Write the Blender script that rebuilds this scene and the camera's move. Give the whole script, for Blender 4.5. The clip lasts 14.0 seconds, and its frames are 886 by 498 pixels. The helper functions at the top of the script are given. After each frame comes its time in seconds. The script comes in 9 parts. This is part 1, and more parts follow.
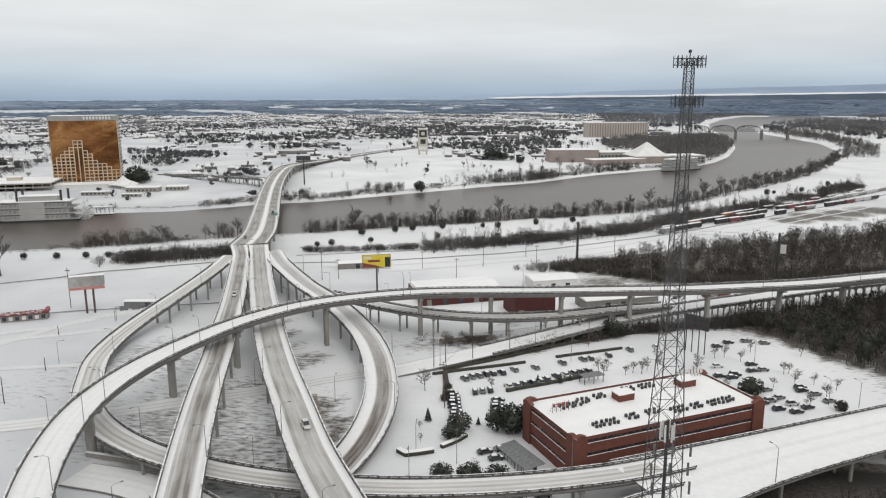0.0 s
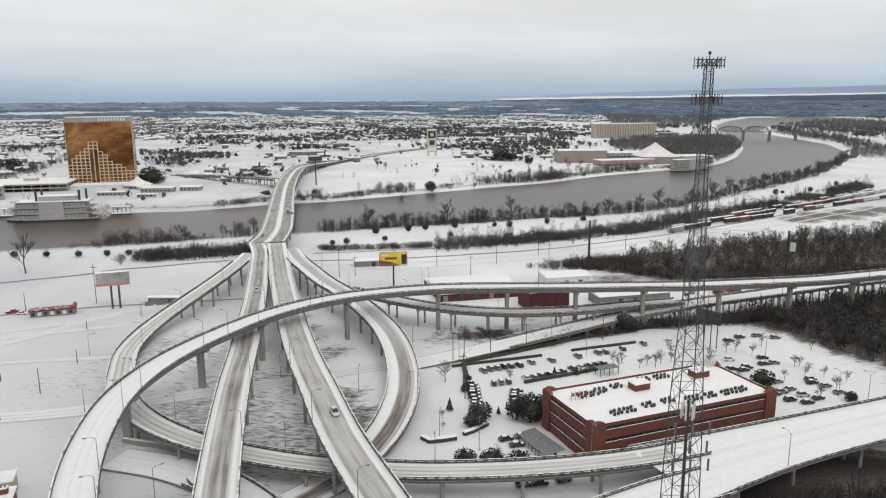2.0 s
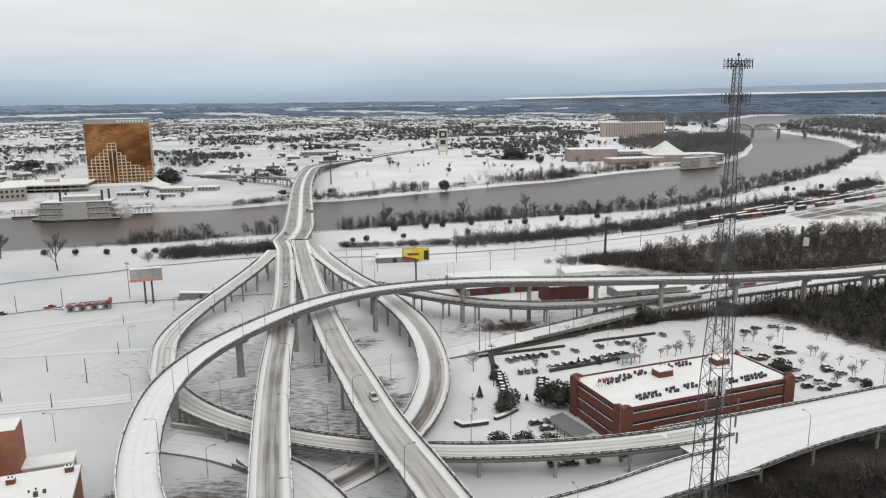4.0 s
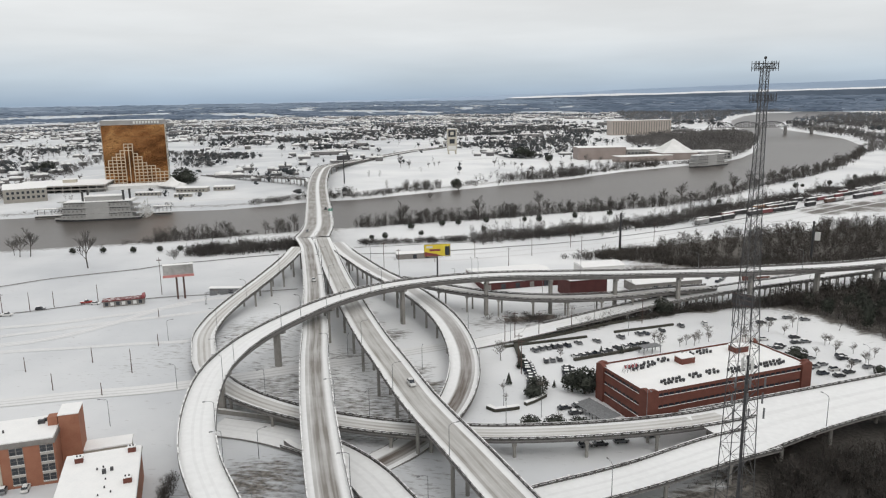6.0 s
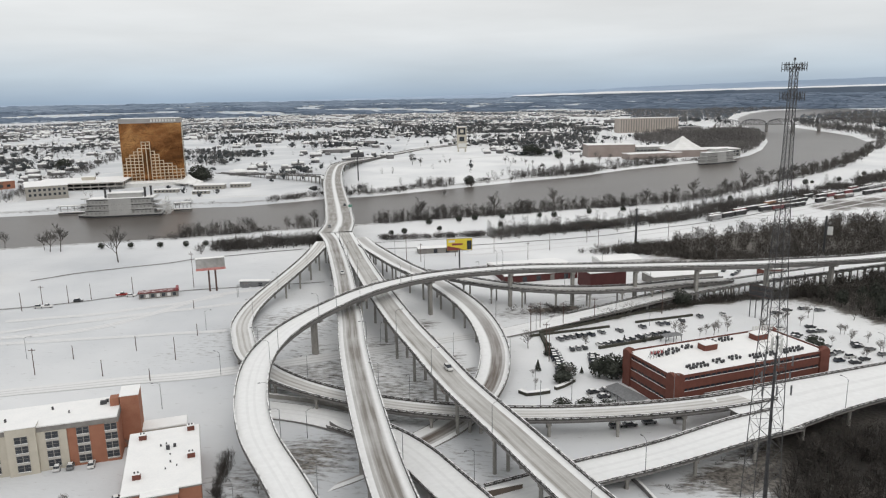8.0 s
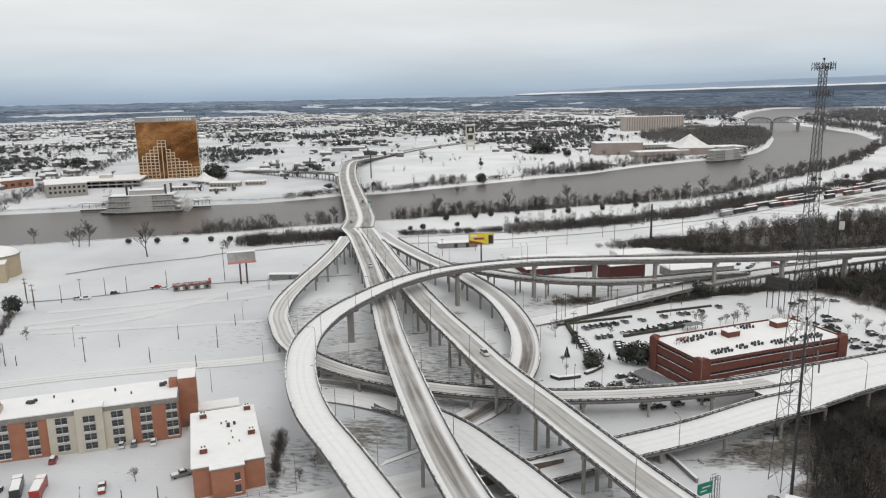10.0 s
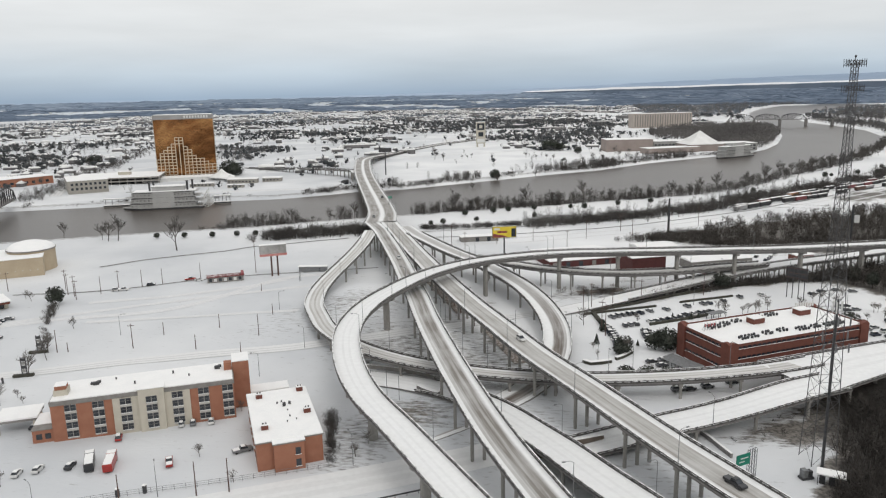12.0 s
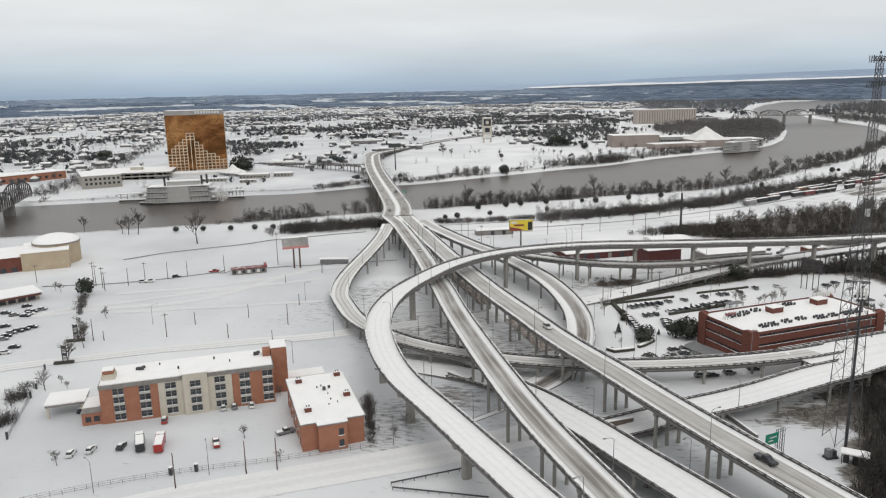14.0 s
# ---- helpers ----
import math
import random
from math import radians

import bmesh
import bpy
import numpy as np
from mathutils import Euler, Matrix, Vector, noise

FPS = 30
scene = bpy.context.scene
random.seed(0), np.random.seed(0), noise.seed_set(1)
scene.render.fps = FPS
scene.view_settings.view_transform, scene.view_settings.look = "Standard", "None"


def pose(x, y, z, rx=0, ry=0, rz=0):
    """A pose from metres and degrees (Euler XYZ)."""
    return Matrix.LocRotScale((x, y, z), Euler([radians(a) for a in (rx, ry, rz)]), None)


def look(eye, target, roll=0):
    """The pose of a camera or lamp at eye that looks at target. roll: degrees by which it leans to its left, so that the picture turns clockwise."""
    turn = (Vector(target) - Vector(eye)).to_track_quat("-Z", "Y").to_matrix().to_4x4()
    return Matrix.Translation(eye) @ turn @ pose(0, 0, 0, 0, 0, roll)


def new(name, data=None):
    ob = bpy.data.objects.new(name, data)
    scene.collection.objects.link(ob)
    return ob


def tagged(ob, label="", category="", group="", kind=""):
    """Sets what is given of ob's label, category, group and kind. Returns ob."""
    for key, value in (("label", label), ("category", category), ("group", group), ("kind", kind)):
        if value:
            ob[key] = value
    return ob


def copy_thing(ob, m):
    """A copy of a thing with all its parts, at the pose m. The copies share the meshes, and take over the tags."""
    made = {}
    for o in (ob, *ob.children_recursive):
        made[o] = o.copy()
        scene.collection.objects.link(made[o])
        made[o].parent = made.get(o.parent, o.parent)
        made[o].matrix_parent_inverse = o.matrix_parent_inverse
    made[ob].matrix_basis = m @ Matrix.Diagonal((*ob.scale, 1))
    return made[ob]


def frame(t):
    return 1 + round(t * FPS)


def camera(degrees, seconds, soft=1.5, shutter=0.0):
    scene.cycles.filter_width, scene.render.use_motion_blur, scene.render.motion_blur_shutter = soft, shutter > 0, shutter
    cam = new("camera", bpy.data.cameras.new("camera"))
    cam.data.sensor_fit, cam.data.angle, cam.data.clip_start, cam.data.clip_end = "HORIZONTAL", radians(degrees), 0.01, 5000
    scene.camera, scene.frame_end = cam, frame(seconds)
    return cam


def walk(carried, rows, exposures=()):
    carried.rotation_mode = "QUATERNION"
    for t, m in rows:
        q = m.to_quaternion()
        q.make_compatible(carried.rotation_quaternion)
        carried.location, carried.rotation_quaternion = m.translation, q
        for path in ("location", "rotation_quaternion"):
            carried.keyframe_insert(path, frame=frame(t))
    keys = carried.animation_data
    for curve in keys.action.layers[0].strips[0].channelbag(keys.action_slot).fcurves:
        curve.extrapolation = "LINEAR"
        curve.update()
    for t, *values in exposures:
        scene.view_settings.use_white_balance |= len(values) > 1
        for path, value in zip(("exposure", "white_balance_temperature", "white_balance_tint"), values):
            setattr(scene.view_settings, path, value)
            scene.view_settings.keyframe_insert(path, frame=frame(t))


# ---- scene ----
cam = camera(62.8, 14.0, 1.2)
PATH = [
    (0, (-9.212, -18.114, 98.848), (-9.391, -16.164, 98.44), -0.1),
    (0.5, (-10.126, -20.196, 98.696), (-10.308, -18.247, 98.289), -0.0),
    (1, (-10.979, -22.149, 98.545), (-11.166, -20.2, 98.138), -0.0),
    (1.5, (-11.975, -24.23, 98.526), (-12.167, -22.281, 98.12), -0.1),
    (2, (-13.284, -26.686, 98.455), (-13.48, -24.737, 98.051), -0.2),
    (2.5, (-14.724, -29.333, 98.36), (-14.924, -27.384, 97.957), -0.3),
    (3, (-16.26, -32.09, 98.364), (-16.466, -30.142, 97.961), -0.4),
    (5.5, (-25.644, -47.114, 98.92), (-25.869, -45.168, 98.514), -0.8),
    (6, (-27.535, -50.282, 99.052), (-27.763, -48.337, 98.646), -0.9),
    (6.5, (-29.806, -53.416, 99.195), (-30.036, -51.471, 98.788), -0.9),
    (7, (-31.952, -56.656, 99.352), (-32.186, -54.712, 98.943), -0.9),
    (7.5, (-34.14, -59.94, 99.483), (-34.376, -57.997, 99.073), -1.0),
    (8, (-36.264, -63.103, 99.41), (-36.504, -61.161, 98.999), -1.0),
    (10.5, (-49.107, -80.02, 99.398), (-49.356, -78.079, 98.982), -1.1),
    (11, (-51.688, -83.258, 99.378), (-51.94, -81.319, 98.96), -1.1),
    (11.5, (-54.44, -86.466, 99.328), (-54.694, -84.527, 98.909), -1.1),
    (12, (-57.03, -89.417, 99.215), (-57.288, -87.479, 98.795), -1.2),
    (12.5, (-59.668, -92.235, 99.082), (-59.928, -90.297, 98.661), -1.2),
    (13, (-62.419, -94.968, 99.063), (-62.68, -93.03, 98.641), -1.2),
    (13.5, (-64.816, -97.305, 99.015), (-65.075, -95.368, 98.588), -1.2),
    (14, (-66.167, -98.732, 99.058), (-66.428, -96.796, 98.628), -1.2),
]
walk(cam, [(t, look(eye, target, roll)) for t, eye, target, roll in PATH])

# ---- world and light ----
world = bpy.data.worlds.new("overcast_sky")
scene.world = world
world.use_nodes = True
wn, wl = world.node_tree.nodes, world.node_tree.links
wn.clear()
w_out = wn.new("ShaderNodeOutputWorld")
w_bg = wn.new("ShaderNodeBackground")
w_sky = wn.new("ShaderNodeTexSky")
w_sky.sky_type, w_sky.sun_disc = "NISHITA", False
w_sky.sun_elevation, w_sky.sun_rotation = radians(38), radians(150)
w_sky.air_density, w_sky.dust_density = 1.0, 4.0
w_dim = wn.new("ShaderNodeVectorMath")
w_dim.operation = "SCALE"
w_dim.inputs["Scale"].default_value = 0.10
wl.new(w_sky.outputs[0], w_dim.inputs[0])
w_co = wn.new("ShaderNodeTexCoord")
w_sep = wn.new("ShaderNodeSeparateXYZ")
wl.new(w_co.outputs["Generated"], w_sep.inputs[0])
w_ramp = wn.new("ShaderNodeValToRGB")
cr = w_ramp.color_ramp
cr.elements[0].position, cr.elements[0].color = 0.0, (0.37, 0.475, 0.60, 1)
cr.elements[1].position, cr.elements[1].color = 1.0, (0.91, 0.905, 0.895, 1)
for pos, col in ((0.03, (0.575, 0.665, 0.745)), (0.075, (0.78, 0.81, 0.83)), (0.13, (0.825, 0.835, 0.835)), (0.22, (0.85, 0.85, 0.845))):
    el = cr.elements.new(pos)
    el.color = (*col, 1)
wl.new(w_sep.outputs["Z"], w_ramp.inputs[0])
# cloud banks, flattened towards the horizon
w_map = wn.new("ShaderNodeMapping")
w_map.inputs["Scale"].default_value = (1.3, 1.3, 9.0)
wl.new(w_co.outputs["Generated"], w_map.inputs[0])
w_noise = wn.new("ShaderNodeTexNoise")
w_noise.inputs["Scale"].default_value, w_noise.inputs["Detail"].default_value = 2.2, 5.0
wl.new(w_map.outputs[0], w_noise.inputs["Vector"])
w_cl = wn.new("ShaderNodeMapRange")
w_cl.inputs["From Min"].default_value, w_cl.inputs["From Max"].default_value = 0.3, 0.7
w_cl.inputs["To Min"].default_value, w_cl.inputs["To Max"].default_value = 0.905, 1.07
wl.new(w_noise.outputs[0], w_cl.inputs[0])
w_mul = wn.new("ShaderNodeVectorMath")
w_mul.operation = "SCALE"
wl.new(w_ramp.outputs[0], w_mul.inputs[0])
wl.new(w_cl.outputs[0], w_mul.inputs["Scale"])
w_mix = wn.new("ShaderNodeMix")
w_mix.data_type = "RGBA"
w_mix.inputs[0].default_value = 0.93
wl.new(w_dim.outputs[0], w_mix.inputs[6])
wl.new(w_mul.outputs[0], w_mix.inputs[7])
wl.new(w_mix.outputs[2], w_bg.inputs[0])
w_bg.inputs[1].default_value = 1.0
wl.new(w_bg.outputs[0], w_out.inputs[0])

sun_data = bpy.data.lights.new("sun", "SUN")
sun_data.energy, sun_data.angle, sun_data.color = 0.7, radians(25), (1.0, 0.97, 0.93)
sun = new("sun", sun_data)
sun.matrix_world = look((0, 0, 300), (-120, 160, 50))


# ---- materials ----
def mat(name, rough=0.8, metal=0.0):
    m = bpy.data.materials.new(name)
    m.use_nodes = True
    b = m.node_tree.nodes["Principled BSDF"]
    b.inputs["Roughness"].default_value, b.inputs["Metallic"].default_value = rough, metal
    return m, m.node_tree.nodes, m.node_tree.links, b


def noisy(name, stops, scale, rough=0.8, metal=0.0, detail=6.0, bump=0.0, scale2=None, island=0.0, random_ob=0.0, stretch=(1, 1, 1), dist=0.0):
    """Colour ramp over two octaves of noise in object space, with bump and optional variation by piece."""
    m, n, l, b = mat(name, rough, metal)
    co = n.new("ShaderNodeTexCoord")
    mp = n.new("ShaderNodeMapping")
    mp.inputs["Scale"].default_value = stretch
    l.new(co.outputs["Object"], mp.inputs[0])
    t = n.new("ShaderNodeTexNoise")
    t.inputs["Scale"].default_value, t.inputs["Detail"].default_value, t.inputs["Distortion"].default_value = scale, detail, dist
    l.new(mp.outputs[0], t.inputs["Vector"])
    fac = t.outputs[0]
    if scale2:
        t2 = n.new("ShaderNodeTexNoise")
        t2.inputs["Scale"].default_value, t2.inputs["Detail"].default_value = scale2, 4.0
        l.new(mp.outputs[0], t2.inputs["Vector"])
        mx = n.new("ShaderNodeMix")
        mx.inputs[0].default_value = 0.45
        l.new(fac, mx.inputs[2])
        l.new(t2.outputs[0], mx.inputs[3])
        fac = mx.outputs[0]
    if island or random_ob:
        src = n.new("ShaderNodeNewGeometry").outputs["Random Per Island"] if island else n.new("ShaderNodeObjectInfo").outputs["Random"]
        ma = n.new("ShaderNodeMath")
        ma.operation = "MULTIPLY_ADD"
        ma.inputs[1].default_value = island or random_ob
        ma.inputs[2].default_value = -(island or random_ob) / 2
        l.new(src, ma.inputs[0])
        ad = n.new("ShaderNodeMath")
        l.new(fac, ad.inputs[0])
        l.new(ma.outputs[0], ad.inputs[1])
        fac = ad.outputs[0]
    r = n.new("ShaderNodeValToRGB")
    e = r.color_ramp.elements
    e[0].position, e[0].color = stops[0][0], (*stops[0][1], 1)
    e[1].position, e[1].color = stops[-1][0], (*stops[-1][1], 1)
    for p, c in stops[1:-1]:
        x = e.new(p)
        x.color = (*c, 1)
    l.new(fac, r.inputs[0])
    l.new(r.outputs[0], b.inputs["Base Color"])
    if bump:
        bp = n.new("ShaderNodeBump")
        bp.inputs["Strength"].default_value, bp.inputs["Distance"].default_value = bump, 0.3
        l.new(fac, bp.inputs["Height"])
        l.new(bp.outputs[0], b.inputs["Normal"])
    return m


def snowed(name, under, scale, rough=0.8, cover=0.55, island=0.0):
    """A surface with snow on whatever faces up."""
    m, n, l, b = mat(name, rough)
    geo = n.new("ShaderNodeNewGeometry")
    co = n.new("ShaderNodeTexCoord")
    t = n.new("ShaderNodeTexNoise")
    t.inputs["Scale"].default_value, t.inputs["Detail"].default_value = scale, 6.0
    l.new(co.outputs["Object"], t.inputs["Vector"])
    r = n.new("ShaderNodeValToRGB")
    e = r.color_ramp.elements
    e[0].position, e[0].color = 0.3, (*under[0], 1)
    e[1].position, e[1].color = 0.7, (*under[1], 1)
    fac = t.outputs[0]
    if island:
        ma = n.new("ShaderNodeMath")
        ma.operation = "MULTIPLY_ADD"
        ma.inputs[1].default_value, ma.inputs[2].default_value = island, -island / 2
        l.new(geo.outputs["Random Per Island"], ma.inputs[0])
        ad = n.new("ShaderNodeMath")
        l.new(fac, ad.inputs[0])
        l.new(ma.outputs[0], ad.inputs[1])
        fac = ad.outputs[0]
    l.new(fac, r.inputs[0])
    sp = n.new("ShaderNodeSeparateXYZ")
    l.new(geo.outputs["Normal"], sp.inputs[0])
    ad = n.new("ShaderNodeMath")
    ad.operation = "MULTIPLY_ADD"
    ad.inputs[1].default_value = 0.5
    l.new(t.outputs[0], ad.inputs[0])
    l.new(sp.outputs["Z"], ad.inputs[2])
    mr = n.new("ShaderNodeMapRange")
    mr.inputs["From Min"].default_value, mr.inputs["From Max"].default_value = 1.25 - cover, 1.4 - cover
    l.new(ad.outputs[0], mr.inputs[0])
    mx = n.new("ShaderNodeMix")
    mx.data_type = "RGBA"
    l.new(mr.outputs[0], mx.inputs[0])
    l.new(r.outputs[0], mx.inputs[6])
    mx.inputs[7].default_value = (0.81, 0.815, 0.81, 1)
    l.new(mx.outputs[2], b.inputs["Base Color"])
    return m


def road_mat(name, bands, slush, snow=(0.80, 0.808, 0.808), along=None):
    """Snow on asphalt: bands = (centre, half width, strength) of wheel tracks across the road, -1 to 1."""
    m, n, l, b = mat(name, 0.75)
    uv = n.new("ShaderNodeUVMap")
    uv.uv_map = "UVMap"
    sp = n.new("ShaderNodeSeparateXYZ")
    l.new(uv.outputs[0], sp.inputs[0])
    mp = n.new("ShaderNodeMapping")
    mp.inputs["Scale"].default_value = (3.5, 0.035, 1)
    l.new(uv.outputs[0], mp.inputs[0])
    t = n.new("ShaderNodeTexNoise")
    t.inputs["Scale"].default_value, t.inputs["Detail"].default_value = 1.6, 7.0
    l.new(mp.outputs[0], t.inputs["Vector"])
    t3 = n.new("ShaderNodeTexNoise")
    t3.inputs["Scale"].default_value, t3.inputs["Detail"].default_value = 0.05, 4.0
    co = n.new("ShaderNodeTexCoord")
    l.new(co.outputs["Object"], t3.inputs["Vector"])
    total = None
    for c, h, s in bands:
        d = n.new("ShaderNodeMath")
        d.operation = "SUBTRACT"
        l.new(sp.outputs["X"], d.inputs[0])
        d.inputs[1].default_value = c
        a = n.new("ShaderNodeMath")
        a.operation = "ABSOLUTE"
        l.new(d.outputs[0], a.inputs[0])
        mr = n.new("ShaderNodeMapRange")
        mr.interpolation_type = "SMOOTHSTEP"
        mr.inputs["From Min"].default_value, mr.inputs["From Max"].default_value = h * 1.3, h * 0.7
        mr.inputs["To Min"].default_value, mr.inputs["To Max"].default_value = 0, s
        l.new(a.outputs[0], mr.inputs[0])
        if total is None:
            total = mr.outputs[0]
        else:
            mxm = n.new("ShaderNodeMath")
            mxm.operation = "MAXIMUM"
            l.new(total, mxm.inputs[0])
            l.new(mr.outputs[0], mxm.inputs[1])
            total = mxm.outputs[0]
    # streaks along the road break the bands up
    st = n.new("ShaderNodeMapRange")
    st.inputs["From Min"].default_value, st.inputs["From Max"].default_value = 0.32, 0.68
    st.inputs["To Min"].default_value, st.inputs["To Max"].default_value = 0.78, 1.12
    l.new(t.outputs[0], st.inputs[0])
    mu = n.new("ShaderNodeMath")
    mu.operation = "MULTIPLY"
    l.new(total, mu.inputs[0])
    l.new(st.outputs[0], mu.inputs[1])
    bl = n.new("ShaderNodeMapRange")
    bl.inputs["From Min"].default_value, bl.inputs["From Max"].default_value = 0.3, 0.7
    bl.inputs["To Min"].default_value, bl.inputs["To Max"].default_value = 0.82, 1.12
    l.new(t3.outputs[0], bl.inputs[0])
    mu2 = n.new("ShaderNodeMath")
    mu2.operation = "MULTIPLY"
    mu2.use_clamp = True
    l.new(mu.outputs[0], mu2.inputs[0])
    l.new(bl.outputs[0], mu2.inputs[1])
    fac = mu2.outputs[0]
    if along:
        # the clearing grows between two distances along the road
        gr = n.new("ShaderNodeMapRange")
        gr.inputs["From Min"].default_value, gr.inputs["From Max"].default_value = along[0], along[1]
        gr.inputs["To Min"].default_value, gr.inputs["To Max"].default_value = along[2], 1.0
        l.new(sp.outputs["Y"], gr.inputs[0])
        mu3 = n.new("ShaderNodeMath")
        mu3.operation = "MULTIPLY"
        l.new(fac, mu3.inputs[0])
        l.new(gr.outputs[0], mu3.inputs[1])
        fac = mu3.outputs[0]
    mx = n.new("ShaderNodeMix")
    mx.data_type = "RGBA"
    l.new(fac, mx.inputs[0])
    mx.inputs[6].default_value = (*snow, 1)
    mx.inputs[7].default_value = (*slush, 1)
    # fine grit
    t4 = n.new("ShaderNodeTexNoise")
    t4.inputs["Scale"].default_value, t4.inputs["Detail"].default_value = 0.6, 5.0
    l.new(co.outputs["Object"], t4.inputs["Vector"])
    g = n.new("ShaderNodeMapRange")
    g.inputs["To Min"].default_value, g.inputs["To Max"].default_value = 0.88, 1.06
    l.new(t4.outputs[0], g.inputs[0])
    sc = n.new("ShaderNodeVectorMath")
    sc.operation = "SCALE"
    l.new(mx.outputs[2], sc.inputs[0])
    l.new(g.outputs[0], sc.inputs["Scale"])
    l.new(sc.outputs[0], b.inputs["Base Color"])
    bp = n.new("ShaderNodeBump")
    bp.inputs["Strength"].default_value, bp.inputs["Distance"].default_value = 0.35, 0.15
    l.new(t.outputs[0], bp.inputs["Height"])
    l.new(bp.outputs[0], b.inputs["Normal"])
    return m


SNOW = noisy("snow", [(0.2, (0.74, 0.77, 0.80)), (0.55, (0.81, 0.83, 0.85)), (0.8, (0.85, 0.86, 0.87))], 0.06, 0.7, bump=0.25, scale2=0.9)
ROOF_SNOW = noisy("roof_snow", [(0.25, (0.77, 0.775, 0.775)), (0.6, (0.845, 0.845, 0.835))], 0.25, 0.7, bump=0.2, scale2=2.0)
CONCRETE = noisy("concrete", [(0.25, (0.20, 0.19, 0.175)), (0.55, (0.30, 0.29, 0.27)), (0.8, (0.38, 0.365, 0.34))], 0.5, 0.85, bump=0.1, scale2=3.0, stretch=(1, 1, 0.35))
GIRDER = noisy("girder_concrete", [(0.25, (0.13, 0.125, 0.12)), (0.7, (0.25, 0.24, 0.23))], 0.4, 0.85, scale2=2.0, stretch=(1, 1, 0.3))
BARRIER = snowed("barrier_concrete", ((0.045, 0.043, 0.04), (0.12, 0.115, 0.11)), 0.6, cover=0.13)
STEEL_DARK = noisy("dark_steel", [(0.3, (0.035, 0.036, 0.04)), (0.7, (0.08, 0.08, 0.082))], 1.5, 0.55, metal=0.3)
STEEL = noisy("galvanised_steel", [(0.3, (0.14, 0.145, 0.15)), (0.7, (0.24, 0.245, 0.25))], 1.5, 0.5, metal=0.4)
BRICK_RED = noisy("red_brick", [(0.25, (0.092, 0.033, 0.025)), (0.5, (0.14, 0.047, 0.033)), (0.8, (0.195, 0.074, 0.052))], 0.35, 0.85, scale2=6.0, bump=0.05)
BRICK_ORANGE = noisy("orange_brick", [(0.25, (0.235, 0.098, 0.06)), (0.5, (0.31, 0.135, 0.083)), (0.8, (0.38, 0.185, 0.118))], 0.4, 0.85, scale2=5.0, bump=0.05)
DRAB_STUCCO = noisy("drab_stucco", [(0.3, (0.25, 0.235, 0.21)), (0.7, (0.34, 0.325, 0.29))], 0.2, 0.85, scale2=2.0)
STUCCO = noisy("cream_stucco", [(0.3, (0.43, 0.40, 0.335)), (0.7, (0.53, 0.495, 0.42))], 0.4, 0.85, scale2=4.0)
TRIM_GREY = noisy("grey_cornice", [(0.3, (0.17, 0.16, 0.15)), (0.7, (0.25, 0.24, 0.225))], 0.6, 0.8)
GLASS_DARK = noisy("dark_window_glass", [(0.3, (0.02, 0.024, 0.03)), (0.7, (0.05, 0.056, 0.065))], 0.7, 0.12)
WHITE_PAINT = noisy("white_paint", [(0.3, (0.55, 0.55, 0.54)), (0.7, (0.70, 0.70, 0.68))], 0.3, 0.6, scale2=2.5)
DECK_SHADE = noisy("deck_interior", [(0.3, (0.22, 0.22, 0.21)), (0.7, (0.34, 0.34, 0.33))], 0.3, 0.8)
PALE_TWIG = noisy("pale_bare_twigs", [(0.3, (0.12, 0.11, 0.10)), (0.7, (0.23, 0.215, 0.20))], 0.25, 0.9, scale2=0.02, random_ob=0.3)
TWIG = noisy("bare_twigs", [(0.3, (0.062, 0.058, 0.054)), (0.7, (0.14, 0.131, 0.122))], 0.25, 0.9, scale2=0.02, random_ob=0.3)
BARK = noisy("bark", [(0.3, (0.05, 0.042, 0.036)), (0.7, (0.11, 0.095, 0.08))], 0.6, 0.9)
WOODS = noisy("woods_twigs", [(0.3, (0.040, 0.035, 0.031)), (0.5, (0.064, 0.057, 0.050)), (0.75, (0.105, 0.094, 0.083))], 0.03, 0.9, scale2=0.4, island=0.35)
EVERGREEN = noisy("evergreen_leaves", [(0.3, (0.018, 0.022, 0.016)), (0.6, (0.036, 0.042, 0.031)), (0.8, (0.068, 0.074, 0.06))], 0.3, 0.8, island=0.5)
# haze of distance is put into this paler, bluish leaf colour
DISTANT = noisy("haze_tinted_tree_leaves", [(0.3, (0.075, 0.095, 0.12)), (0.6, (0.11, 0.135, 0.165)), (0.8, (0.17, 0.19, 0.215))], 0.006, 0.95, island=0.5)
# town leaves cooled a little in colour to stand for thin haze
FAR_TREES = noisy("haze_cooled_tree_leaves", [(0.3, (0.032, 0.038, 0.042)), (0.6, (0.06, 0.066, 0.07)), (0.8, (0.12, 0.12, 0.118))], 0.01, 0.95, island=0.5)
BANK_TWIG = noisy("bank_twigs", [(0.3, (0.042, 0.038, 0.036)), (0.55, (0.078, 0.072, 0.067)), (0.8, (0.145, 0.134, 0.124))], 0.03, 0.9, scale2=0.4, island=0.3)
MAST_STEEL = noisy("weathered_mast_steel", [(0.3, (0.055, 0.056, 0.058)), (0.7, (0.11, 0.11, 0.112))], 1.2, 0.6, metal=0.2)
RUBBLE = noisy("stony_brown_strip", [(0.38, (0.10, 0.075, 0.06)), (0.5, (0.22, 0.18, 0.15)), (0.58, (0.42, 0.40, 0.38)), (0.66, (0.74, 0.75, 0.76))], 0.9, 0.9, bump=0.4, scale2=3.0)
THICKET = noisy("dark_thicket_twigs", [(0.3, (0.018, 0.016, 0.014)), (0.55, (0.035, 0.03, 0.026)), (0.8, (0.075, 0.065, 0.056))], 0.05, 0.9, scale2=0.5, island=0.3)
